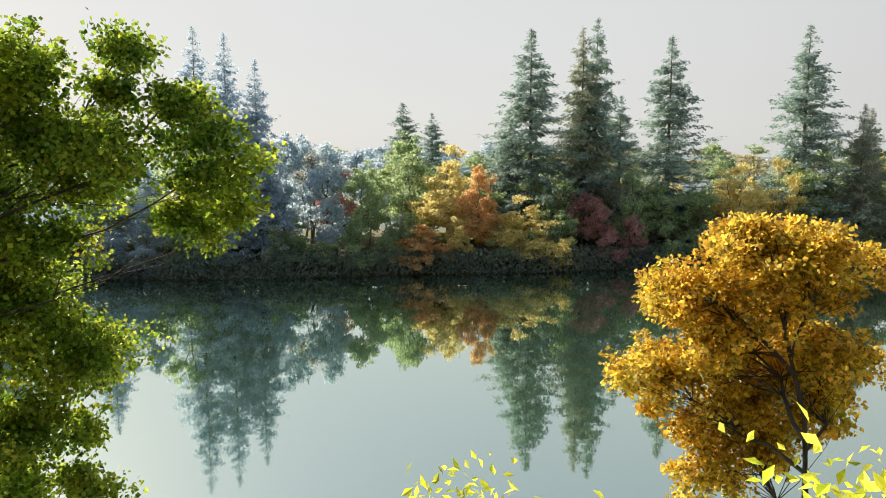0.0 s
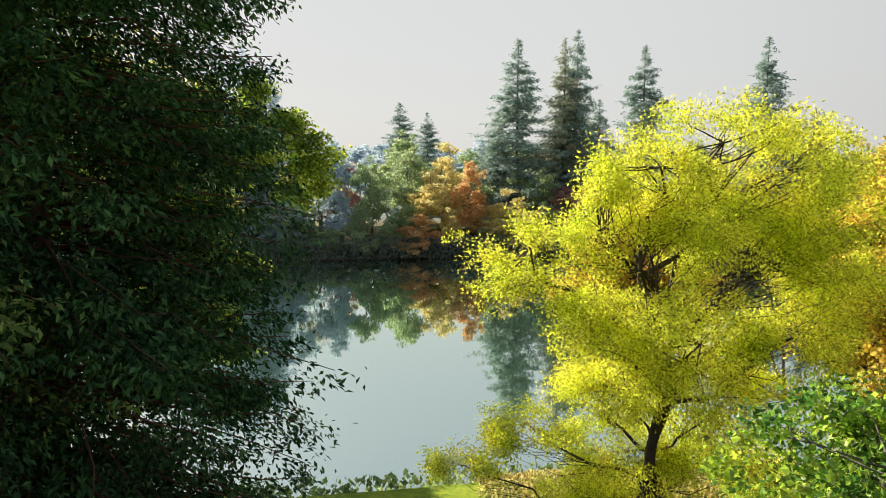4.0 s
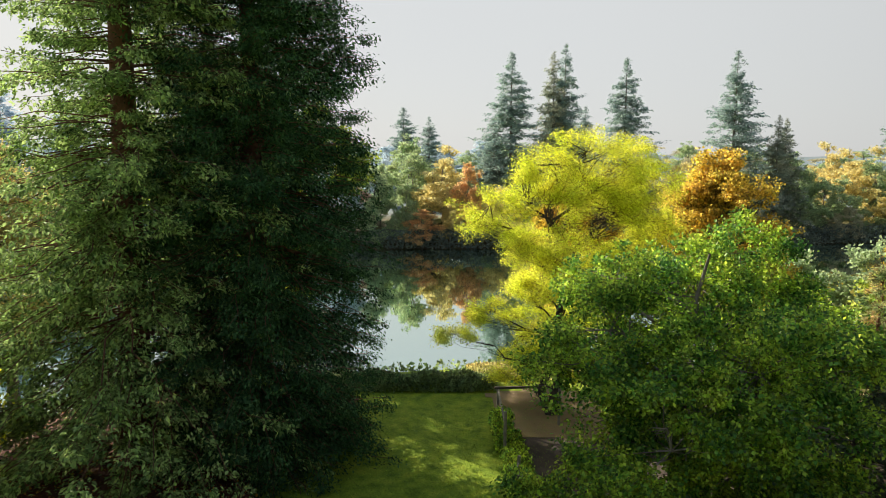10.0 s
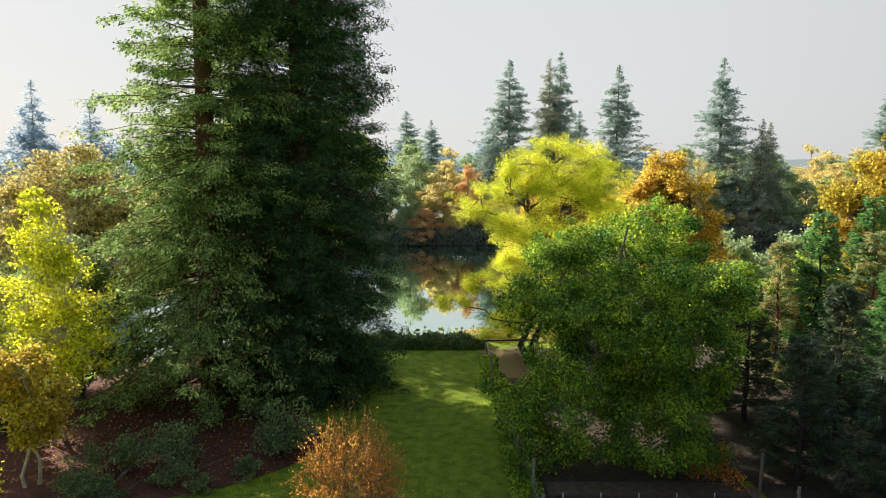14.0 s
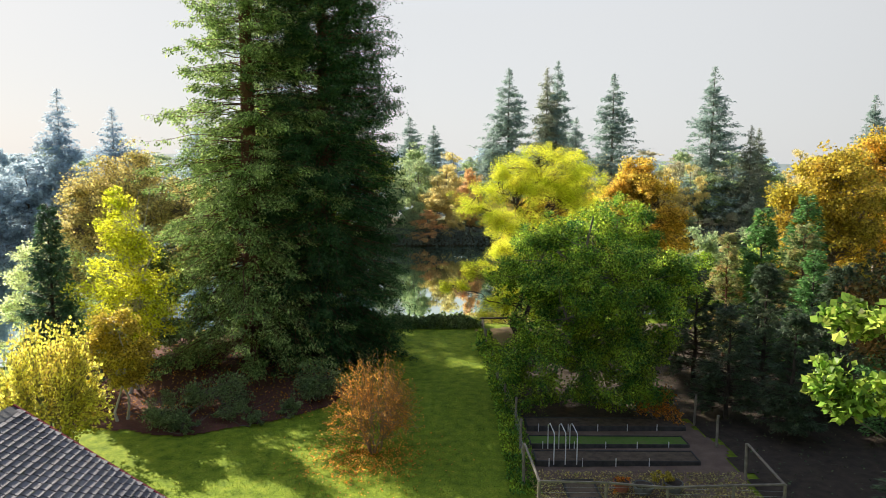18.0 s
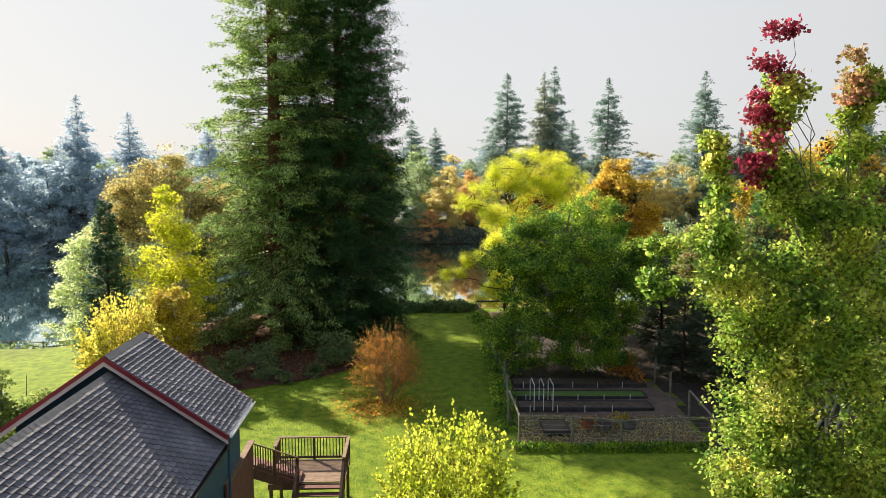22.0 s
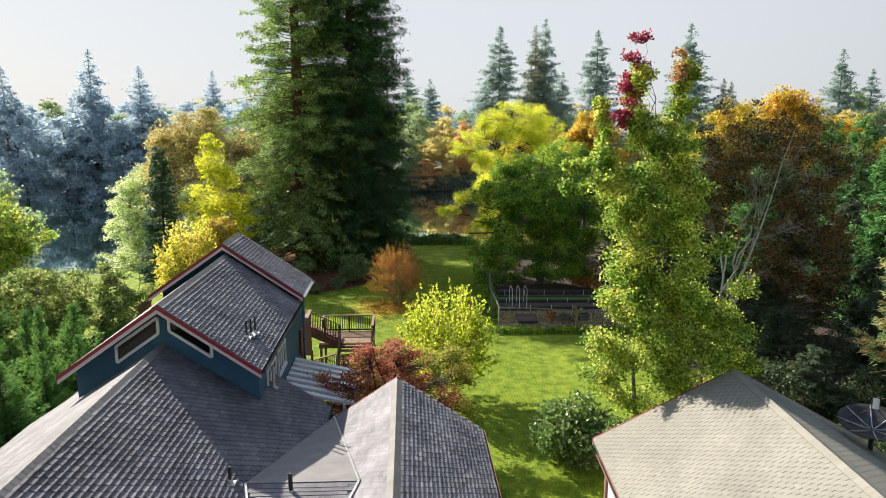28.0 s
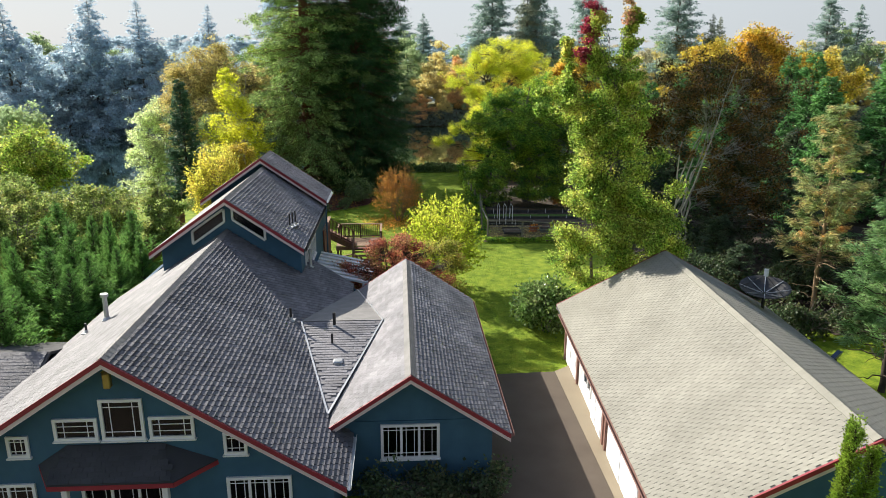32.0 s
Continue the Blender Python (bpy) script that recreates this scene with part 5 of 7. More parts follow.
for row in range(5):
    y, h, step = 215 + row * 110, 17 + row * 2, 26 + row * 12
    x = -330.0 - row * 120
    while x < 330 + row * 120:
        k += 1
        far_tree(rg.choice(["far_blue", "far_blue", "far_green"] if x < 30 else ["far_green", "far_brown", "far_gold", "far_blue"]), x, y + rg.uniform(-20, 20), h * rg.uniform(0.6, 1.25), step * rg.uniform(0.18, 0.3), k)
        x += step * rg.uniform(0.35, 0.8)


# ---- building materials ----
M["siding"] = surface("blue_siding", [(0.032, 0.094, 0.158), (0.045, 0.120, 0.195)], 0.75, 1.5, 25, 0.2, vary=0.1)
M["red_trim"] = surface("dark_red_paint", [(0.22, 0.018, 0.03), (0.28, 0.025, 0.04)], 0.55, 2, 20, 0.15, vary=0.12)
M["pale_trim"] = surface("pale_pinkish_paint", [(0.62, 0.50, 0.52), (0.72, 0.60, 0.61)], 0.6, 2, 20, 0.15, vary=0.1)
M["white_trim"] = surface("white_paint", [(0.70, 0.71, 0.72), (0.80, 0.80, 0.80)], 0.55, 2, 20, 0.1, vary=0.06)
M["shingle"] = surface("grey_shingle", [(0.098, 0.097, 0.110), (0.215, 0.210, 0.226)], 0.67, 0.7, 60, 0.7, vary=0.55)
# Near-black copy of the grey shingle: the bay roof's shade put into its colour.
M["shingle_shaded"] = surface("shaded_grey_shingle", [(0.028, 0.030, 0.036), (0.055, 0.056, 0.064)], 0.7, 0.7, 60, 0.5, vary=0.3)
# Roof base, coloured dark so that the gaps between shingles look shadowed.
M["under"] = surface("dark_roof_base", [(0.06, 0.06, 0.062), (0.09, 0.09, 0.092)], 0.95, 2, 30, 0.3)
M["shingle_pale"] = surface("pale_shingle", [(0.255, 0.247, 0.208), (0.325, 0.314, 0.266)], 0.9, 0.5, 60, 0.4, vary=0.14)
M["ridge_cap"] = surface("ridge_shingle", [(0.17, 0.165, 0.16), (0.23, 0.222, 0.215)], 0.65, 2, 50, 0.4, vary=0.15)
M["flashing"] = surface("galvanised_flashing", [(0.45, 0.46, 0.48), (0.6, 0.61, 0.62)], 0.45, 3, 30, 0.1, 0.7, 0.1)
M["black_pipe"] = surface("black_vent_pipe", [(0.015, 0.015, 0.016), (0.03, 0.03, 0.03)], 0.5, 3, 30, 0.1)
M["gloss_white"] = surface("glossy_white_paint", [(0.84, 0.86, 0.88), (0.89, 0.90, 0.90)], 0.2, 2, 20, 0.05, vary=0.06)
M["garage_wall"] = surface("cream_white_siding", [(0.62, 0.60, 0.56), (0.72, 0.70, 0.66)], 0.7, 1.5, 25, 0.2, vary=0.07)
M["brown_trim"] = surface("brown_red_trim", [(0.20, 0.10, 0.08), (0.27, 0.15, 0.12)], 0.7, 2, 20, 0.2)
M["deck_wood"] = surface("weathered_deck_boards", [(0.19, 0.12, 0.075), (0.30, 0.20, 0.13)], 0.85, 4, 40, 0.4, vary=0.25)
M["rail_wood"] = surface("dark_stained_rail", [(0.07, 0.04, 0.028), (0.13, 0.075, 0.05)], 0.8, 4, 40, 0.3, vary=0.2)
M["step_wood"] = surface("red_brown_steps", [(0.14, 0.055, 0.045), (0.20, 0.085, 0.065)], 0.8, 4, 40, 0.3, vary=0.2)
M["post_wood"] = surface("grey_fence_post", [(0.17, 0.15, 0.12), (0.30, 0.27, 0.22)], 0.9, 4, 30, 0.5, vary=0.2)
M["bed_wood"] = surface("dark_bed_boards", [(0.035, 0.035, 0.036), (0.075, 0.072, 0.068)], 0.9, 4, 30, 0.4)
M["green_cover"] = surface("green_bed_cover", [(0.05, 0.10, 0.02), (0.12, 0.22, 0.035), (0.16, 0.15, 0.07)], 1.0, 2.5, 22, 1.0, vary=0.4, dist=0.08)
M["bed_soil"] = surface("garden_soil", [(0.07, 0.05, 0.035), (0.15, 0.11, 0.075)], 1.0, 3, 14, 0.9, dist=0.06)
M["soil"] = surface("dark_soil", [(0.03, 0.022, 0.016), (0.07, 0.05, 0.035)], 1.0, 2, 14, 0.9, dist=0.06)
M["mulch"] = surface("red_bark_mulch", [(0.045, 0.016, 0.011), (0.10, 0.036, 0.022), (0.15, 0.062, 0.036)], 1.0, 1.5, 12, 1.0, dist=0.06)
M["chips"] = surface("wood_chips_ground", [(0.10, 0.062, 0.045), (0.19, 0.128, 0.095), (0.29, 0.21, 0.165)], 1.0, 1.5, 14, 1.0, dist=0.06)
M["asphalt"] = surface("driveway_asphalt", [(0.055, 0.042, 0.032), (0.095, 0.074, 0.056), (0.13, 0.105, 0.08)], 0.85, 0.6, 40, 0.3, vary=0.18)
M["concrete"] = surface("worn_concrete", [(0.22, 0.18, 0.125), (0.28, 0.235, 0.165), (0.33, 0.28, 0.20)], 0.85, 0.5, 25, 0.3, vary=0.14)
M["bare"] = surface("bare_brown_earth", [(0.12, 0.075, 0.04), (0.20, 0.14, 0.07), (0.14, 0.16, 0.05)], 1.0, 0.8, 12, 0.9, dist=0.05)
M["patio"] = surface("tan_patio", [(0.62, 0.48, 0.27), (0.74, 0.60, 0.37)], 0.8, 1, 20, 0.2)
M["terracotta"] = surface("terracotta", [(0.30, 0.10, 0.06), (0.38, 0.15, 0.09)], 0.8, 3, 30, 0.2)
M["grey_pot"] = surface("grey_pot", [(0.12, 0.13, 0.13), (0.2, 0.21, 0.2)], 0.7, 3, 30, 0.2)
M["pvc"] = surface("white_pipe", [(0.72, 0.72, 0.72), (0.8, 0.8, 0.8)], 0.4, 3, 30, 0.05, vary=0.05)
M["dish"] = surface("dark_mesh_metal", [(0.03, 0.03, 0.032), (0.06, 0.06, 0.06)], 0.5, 3, 60, 0.3, 0.4)
M["navy"] = surface("navy_plastic", [(0.02, 0.04, 0.10), (0.03, 0.06, 0.13)], 0.4, 3, 30, 0.05)
M["lamp_brass"] = surface("aged_brass", [(0.35, 0.25, 0.08), (0.48, 0.36, 0.12)], 0.4, 3, 30, 0.1, 0.7)
_m, _nt, _p, _ = shader("darkened_window_glass")
# The dark tint stands for the unlit rooms behind the panes.
_p.inputs["Base Color"].default_value = (0.10, 0.12, 0.12, 1)
_p.inputs["Transmission Weight"].default_value = 1.0
_p.inputs["Roughness"].default_value = 0.02
M["glass"] = _m


# ---- roofs ----
def slope_frame(o, along, up):
    along, up = Vector(along).normalized(), Vector(up).normalized()
    return Vector(o), along, up, along.cross(up).normalized()


def tab_arrays(a0, a1, b0, b1, o, along, up, nrm, lift):
    """Corner arrays of wedge-shaped shingle tabs: thin at the top, proud at the butt."""
    def at(a, b, c):
        return np.array(o)[None] + a[:, None] * np.array(along) + b[:, None] * np.array(up) + c[:, None] * np.array(nrm)
    hi, lo = np.full(len(a0), 0.006), lift
    z = np.zeros(len(a0))
    return np.stack([at(a0, b0, lo), at(a1, b0, lo), at(a1, b1, hi), at(a0, b1, hi), at(a0, b0, z), at(a1, b0, z), at(a1, b1, z), at(a0, b1, z)], 1)


FACES = np.array([0, 1, 2, 3, 4, 5, 1, 0, 1, 5, 6, 2, 4, 0, 3, 7])


def shingles(o, along, up, width, height, material, parent, clip=None, tab=0.30, rows=0.162, thick=0.05, gap=0.034, near=None, seed=0):
    """Courses of shingles on a slope. near(a, b) picks those that become parts of their own; the rest is one part of kind stuff."""
    rng = np.random.default_rng(seed)
    o, along, up, nrm = slope_frame(o, along, up)
    A0, A1, B0, B1 = [], [], [], []
    nr = int(height / rows)
    for r in range(nr):
        x = -(r % 2) * tab * 0.5 - rng.uniform(0, 0.008)
        while x < width - 0.05:
            a0, a1 = max(0, x), min(width, x + tab - gap)
            if a1 - a0 > 0.06:
                A0.append(a0), A1.append(a1), B0.append(r * rows), B1.append(min(height, (r + 1) * rows + 0.02))
            x += tab
    A0, A1, B0, B1 = map(np.array, (A0, A1, B0, B1))
    B0 = B0 + rng.normal(0, 0.003, len(B0))
    mid_a, mid_b = (A0 + A1) / 2, (B0 + B1) / 2
    keep = np.array([clip(a, b) for a, b in zip(mid_a, mid_b)], bool) if clip else np.ones(len(A0), bool)
    single = np.zeros(len(A0), bool)
    if near:
        full = (A1 - A0) > tab - gap - 0.002
        idx = [i for i in range(len(A0)) if keep[i] and full[i] and near(mid_a[i], mid_b[i])][:290]
        single[idx] = True
    rest = keep & ~single
    lift = thick * rng.uniform(0.88, 1.12, len(A0))
    V = tab_arrays(A0[rest], A1[rest], B0[rest], B1[rest], o, along, up, nrm, lift[rest]).reshape(-1, 3)
    I = (np.arange(rest.sum())[:, None] * 8 + FACES[None]).ravel()
    field = part("shingle_field", mesh_np("shingle_field", V, 4, I), M[material], parent)
    field["kind"] = "stuff"
    if single.any():
        z = np.zeros(1)
        T = tab_arrays(z, z + tab - gap, z, z + rows + 0.02, (0, 0, 0), along, up, nrm, z + thick).reshape(-1, 3)
        me = mesh_np("shingle", T, 4, FACES)
        me.materials.append(M[material])
        for i in np.where(single)[0]:
            s = new("shingle", me)
            s.parent = parent
            s.location = o + along * float(A0[i]) + up * float(B0[i]) + nrm * float(rng.uniform(0, 0.004))


def ridge_caps(a, b, parent, material="ridge_cap", w=0.19, drop=0.656, step=0.24):
    """Folded caps lapped along a level ridge from a to b."""
    a, b = Vector(a), Vector(b)
    d = (b - a).normalized()
    s = d.cross(Vector((0, 0, 1))).normalized()
    n = int((b - a).length / step)
    V, I = [], []
    for k in range(n):
        p, q = a + d * (k * step), a + d * ((k + 1) * step + 0.03)
        base = len(V)
        for c, up in ((p, 0.022), (q, 0.012)):
            V += [c - s * w + Vector((0, 0, up - w * drop)), c + Vector((0, 0, up + 0.005)), c + s * w + Vector((0, 0, up - w * drop)),
                  c - s * w + Vector((0, 0, -w * drop)), c + s * w + Vector((0, 0, -w * drop))]
        I += [base, base + 1, base + 6, base + 5, base + 1, base + 2, base + 7, base + 6, base, base + 5, base + 8, base + 3, base + 2, base + 4, base + 9, base + 7, base, base + 3, base + 1, base + 1, base + 1, base + 4, base + 2, base + 2]
    I = np.array(I).reshape(-1, 4)
    I = I[[len(set(f)) == 4 for f in I.tolist()]].ravel()
    ob = part("ridge_cap", mesh_np("ridge_cap", np.array([tuple(v) for v in V]), 4, I), M[material], parent)
    ob["kind"] = "stuff"
    return ob


def rake(a, b, parent, out=(0, -1, 0), red=0.13, pale=0.14):
    """The two painted boards under a gable's edge, from ridge a down to eave b: red above, pale below, set back."""
    a, b, n = Vector(a), Vector(b), Vector(out)
    z = Vector((0, 0, 1))
    part("rake_board", prism([a + z * 0.02, b + z * 0.02, b - z * red, a - z * red], n * 0.06), M["red_trim"], parent, "dark red rake board")
    part("rake_board", prism([a - z * red, b - z * red, b - z * (red + pale), a - z * (red + pale)], n * 0.03), M["pale_trim"], parent, "pale pinkish rake board")


def gable_roof(parent, ridge_u, ridge_z, v0, v1, left, right, slope, material="shingle", near=None, clip_r=None, clip_l=None, rakes=(True, True), caps="ridge_cap", seed=0, tab=0.30, rows=0.162, thick=0.05, gap=0.034, slab_r=None, slab_l=None):
    """A gable roof with its ridge along v. left, right: how far the slopes reach out from the ridge."""
    ln = math.sqrt(1 + slope * slope)
    for side, reach, clip, slab in ((1, right, clip_r, slab_r), (-1, left, clip_l, slab_l)):
        if not reach:
            continue
        e = Vector((ridge_u + side * reach, v0, ridge_z - slope * reach))
        r0, r1 = Vector((ridge_u, v0, ridge_z)), Vector((ridge_u, v1, ridge_z))
        poly = slab or [r0, e, Vector((e.x, v1, e.z)), r1]
        part("roof_deck", prism([Vector(p) - Vector((0, 0, 0.012)) for p in poly], (0, 0, -0.12)), M["under"], parent)
        if side > 0:
            o, al, up = e, (0, 1, 0), (-1, 0, slope)
        else:
            o, al, up = Vector((e.x, v1, e.z)), (0, -1, 0), (1, 0, slope)
        shingles(o, al, up, v1 - v0, reach * ln, material, parent, clip, near=near if side > 0 else None, seed=seed + side, tab=tab, rows=rows, thick=thick if side > 0 else min(thick, 0.009), gap=gap if side > 0 or material != "shingle" else 0.012)
        if rakes[0]:
            rake(r0 + Vector((0, -0.004, 0)), e + Vector((0, -0.004, 0)), parent)
        if rakes[1]:
            rake(r1 + Vector((0, 0.004, 0)), Vector((e.x, v1 + 0.004, e.z)), parent, (0, 1, 0))
    ridge_caps((ridge_u, v0, ridge_z + 0.02), (ridge_u, v1, ridge_z + 0.02), parent, caps, drop=slope)


def gutter(parent, a, b, material="white_trim"):
    """A half-round gutter channel along an eave."""
    a, b = Vector(a), Vector(b)
    d = (b - a).normalized()
    s = d.cross(Vector((0, 0, 1)))
    prof = [(-0.06, 0.0), (-0.06, -0.07), (-0.03, -0.11), (0.03, -0.11), (0.06, -0.07), (0.06, 0.0), (0.05, 0.0), (0.05, -0.065), (0.025, -0.1), (-0.025, -0.1), (-0.05, -0.065), (-0.05, 0.0)]
    part("gutter", prism([a + s * x + Vector((0, 0, z)) for x, z in prof], b - a), M[material], parent)


def window(parent, u0, u1, z0, z1, v, panes=1, grid=True, out=-1, frame_w=0.09, axis_u=True, sill=True):
    """A white framed window with prairie bars; it stands in a wall along u (or along v)."""
    def put(a0, a1, d0, d1, c0, c1):
        lo, hi = min(v + out * d0, v + out * d1), max(v + out * d0, v + out * d1)
        return box((a0, lo, c0), (a1, hi, c1)) if axis_u else box((lo, a0, c0), (hi, a1, c1))
    w = empty("window")
    w.parent = parent
    fr = bmesh.new()
    f = frame_w
    for a0, a1, c0, c1 in ((u0 - f, u1 + f, z1, z1 + f), (u0 - f, u1 + f, z0 - f, z0), (u0 - f, u0, z0, z1), (u1, u1 + f, z0, z1)):
        lo, hi = min(v + out * 0.07, v - out * 0.02), max(v + out * 0.07, v - out * 0.02)
        add_box(fr, (a0, lo, c0) if axis_u else (lo, a0, c0), (a1, hi, c1) if axis_u else (hi, a1, c1))
    bmesh.ops.recalc_face_normals(fr, faces=fr.faces)
    part("window_frame", fr, M["white_trim"], w)
    if sill:
        part("window_sill", put(u0 - f - 0.04, u1 + f + 0.04, 0.0, 0.11, z0 - f - 0.04, z0 - f), M["white_trim"], w)
    pw = (u1 - u0) / panes
    for k in range(panes):
        a0, a1 = u0 + k * pw, u0 + (k + 1) * pw
        if k:
            part("mullion", put(a0 - 0.04, a0 + 0.04, -0.01, 0.06, z0, z1), M["white_trim"], w)
        g = part("pane", put(a0 + 0.005, a1 - 0.005, 0.004, 0.014, z0 + 0.003, z1 - 0.003), M["glass"], w)
        if grid:
            m = min(0.16, pw * 0.22)
            for c in (a0 + m + 0.03, a1 - m - 0.03):
                part("muntin", put(c - 0.011, c + 0.011, 0.016, 0.034, z0, z1), M["white_trim"], w)
            for c in (z0 + m, z1 - m):
                part("muntin", put(a0, a1, 0.016, 0.03, c - 0.011, c + 0.011), M["white_trim"], w)
    return w


def wall(parent, poly, shift, name="wall", material="siding"):
    return part(name, prism(poly, shift), M[material], parent)


def wall_with_holes(parent, outline, v, holes, thick=0.16, inward=1, material="siding"):
    """A gabled wall standing along u; holes (u0, u1, z0, z1) go right through it. Cut into upright strips."""
    us = sorted({p[0] for p in outline} | {h for q in holes for h in q[:2]})
    tops = sorted(outline)
    def top(u):
        return float(np.interp(u, [p[0] for p in tops], [p[1] for p in tops]))
    bm = bmesh.new()
    for a, b in zip(us[:-1], us[1:]):
        if b - a < 1e-4:
            continue
        m = (a + b) / 2
        cuts = sorted((h[2], h[3]) for h in holes if h[0] - 1e-6 <= m <= h[1] + 1e-6)
        z = -0.2
        for c0, c1 in cuts + [(None, None)]:
            za, zb = (c0, c0) if c0 is not None else (top(a), top(b))
            q = [(a, v, z), (b, v, z), (b, v, zb), (a, v, za)]
            lo = [bm.verts.new(p) for p in q]
            hi = [bm.verts.new((p[0], p[1] + inward * thick, p[2])) for p in q]
            bm.faces.new(lo), bm.faces.new(hi[::-1])
            for i in range(4):
                j = (i + 1) % 4
                bm.faces.new((lo[i], hi[i], hi[j], lo[j]))
            z = c1
    bmesh.ops.recalc_face_normals(bm, faces=bm.faces)
    return part("wall", bm, M[material], parent)


def vent_pipe(parent, at, h, r=0.045, material="black_pipe", name="vent_pipe", cap=False):
    x, y, z = at
    p = part(name, rod((x, y, z - 0.15), (x, y, z + h), r, 10), M[material], parent)
    part("flashing", box((x - 0.16, y - 0.16, z - 0.03), (x + 0.16, y + 0.16, z + 0.012), 0.01), M["flashing"], p)
    part("boot", rod((x, y, z), (x, y, z + 0.12), r * 2.1, 10, r * 1.1), M["flashing"], p)
    if cap:
        part("pipe_cap", rod((x, y, z + h), (x, y, z + h + 0.12), r * 1.7, 12), M["flashing"], p)


# ---- the house ----
house = empty("house", pose(0, -60, 0, 0, 0, 2.4), label="blue house with grey shingle gable roofs and dark red trim", category="house")
S = 0.656
RU = -10.0
# main block
front_holes = [(-10.42, -9.38, 3.86, 4.98), (-11.72, -10.66, 3.88, 4.42), (-9.12, -8.02, 3.86, 4.42), (-13.04, -12.58, 3.4, 3.92), (-7.12, -6.6, 3.3, 3.86), (-7.13, -5.42, 1.3, 2.42), (-14.6, -12.6, 1.3, 2.42), (-11.2, -8.9, 0.9, 2.6)]
wall_with_holes(house, [(-15.9, 6.5 - S * 5.9 - 0.16), (RU, 6.5 - 0.16), (-4.15, 6.5 - S * 5.85 - 0.16)], -1.75, front_holes)
for h, n in zip(front_holes, (1, 1, 1, 1, 1, 3, 3, 3)):
    window(house, h[0] + 0.02, h[1] - 0.02, h[2] + 0.02, h[3] - 0.02, -1.75, n)
wall(house, [(-4.31, -1.59, -0.2), (-4.31, 1.0, -0.2), (-4.31, 1.0, 2.5), (-4.31, -1.59, 2.5)], (0.16, 0, 0))
wall(house, [(-15.9, -1.59, -0.2), (-15.9, 20, -0.2), (-15.9, 20, 2.45), (-15.9, -1.59, 2.45)], (0.16, 0, 0))
wall(house, [(-6.72, 14.2, -0.2), (-4.31, 14.2, -0.2), (-4.31, 14.2, 2.6), (-6.72, 14.2, 4.1)], (0, 0.14, 0))
wall(house, [(-4.45, 12.66, -0.2), (-4.45, 14.2, -0.2), (-4.45, 14.2, 2.6), (-4.45, 12.66, 2.6)], (0.14, 0, 0))
wall(house, [(-15.74, 14.2, -0.2), (-13.0, 14.2, -0.2), (-13.0, 14.2, 4.3), (-15.74, 14.2, 2.5)], (0, 0.14, 0))
def main_clip(a, b):
    v, u = -2.35 + a, -3.72 - b / math.sqrt(1 + S * S)
    return (u < -4.5 or v < 0.75) and (v < 11.75 or u > -6.75)


gable_roof(house, RU, 6.5, -2.35, 14.4, 6.3, 6.28, S, near=lambda a, b: a < 4.2 and b < 7.2 and (int(a / 0.30) % 2 == 0), rakes=(True, False), seed=1,
           clip_r=main_clip, clip_l=lambda a, b: True,
           slab_r=[(RU, -2.35, 6.5), (-3.72, -2.35, 2.38), (-3.72, 0.75, 2.38), (-4.5, 0.75, 2.892), (-4.5, 14.4, 2.892), (RU, 14.4, 6.5)])
gutter(house, (-3.66, -2.3, 2.38), (-3.66, 0.6, 2.38))
# stepped clerestory block
TU, TZ, TS = -9.87, 8.02, 0.70
tow_top = lambda u: TZ - TS * abs(u - TU) - 0.16
wall_with_holes(house, [(-13.0, tow_top(-13.0)), (-11.5, tow_top(-11.5)), (TU, tow_top(TU)), (-8.3, tow_top(-8.3)), (-6.72, tow_top(-6.72))], 11.8, [])
wall(house, [(-6.88, 11.96, 2.0), (-6.88, 23.06, -0.2), (-6.88, 23.06, 5.75), (-6.88, 11.96, 5.75)], (0.16, 0, 0))
wall(house, [(-13.0, 11.96, 0.0), (-13.0, 23.06, 0.0), (-13.0, 23.06, 5.7), (-13.0, 11.96, 5.7)], (0.16, 0, 0))
gable_roof(house, TU, TZ, 11.2, 20.9, 3.5, 3.38, TS, rakes=(True, False), seed=5)
gutter(house, (-6.42, 11.3, TZ - TS * 3.38), (-6.42, 20.7, TZ - TS * 3.38), "black_pipe")


def raked_window(u0, u1, gap, h):
    """A clerestory window whose head follows the gable's edge."""
    w = empty("window")
    w.parent = house
    zt = [TZ - TS * abs(u - TU) - gap for u in (u0, u1)]
    q = [(u0, zt[0] - h), (u1, zt[1] - h), (u1, zt[1]), (u0, zt[0])]
    g = part("pane", prism([(u, 11.786, z) for u, z in q], (0, 0.01, 0)), M["glass"], w)
    # A black sheet on the solid wall stands in for the room's darkness.
    part("backing", prism([(u, 11.797, z) for u, z in q], (0, -0.004, 0)), M["black_pipe"], w, "black sheet standing in for an unlit room behind the glass")
    for i in range(4):
        a, b = q[i], q[(i + 1) % 4]
        part("window_frame", beam((a[0], 11.77, a[1]), (b[0], 11.77, b[1]), 0.09, 0.1), M["white_trim"], w)


raked_window(-11.55, -10.08, 0.42, 0.58)
raked_window(-9.70, -8.3, 0.42, 0.52)
for v in (13.2, 15.4):
    window(house, v, v + 1.5, 4.0, 4.9, -6.72, 3, False, out=1, axis_u=False)
# far block
FU, FZ, FS = -9.95, 8.52, 0.69
wall_with_holes(house, [(-13.0, FZ - FS * 3.05 - 0.16), (FU, FZ - 0.16), (-6.72, FZ - FS * 3.23 - 0.16)], 20.8, [])
wall_with_holes(house, [(-13.0, FZ - FS * 3.05 - 0.16), (FU, FZ - 0.16), (-6.72, FZ - FS * 3.23 - 0.16)], 22.9, [])
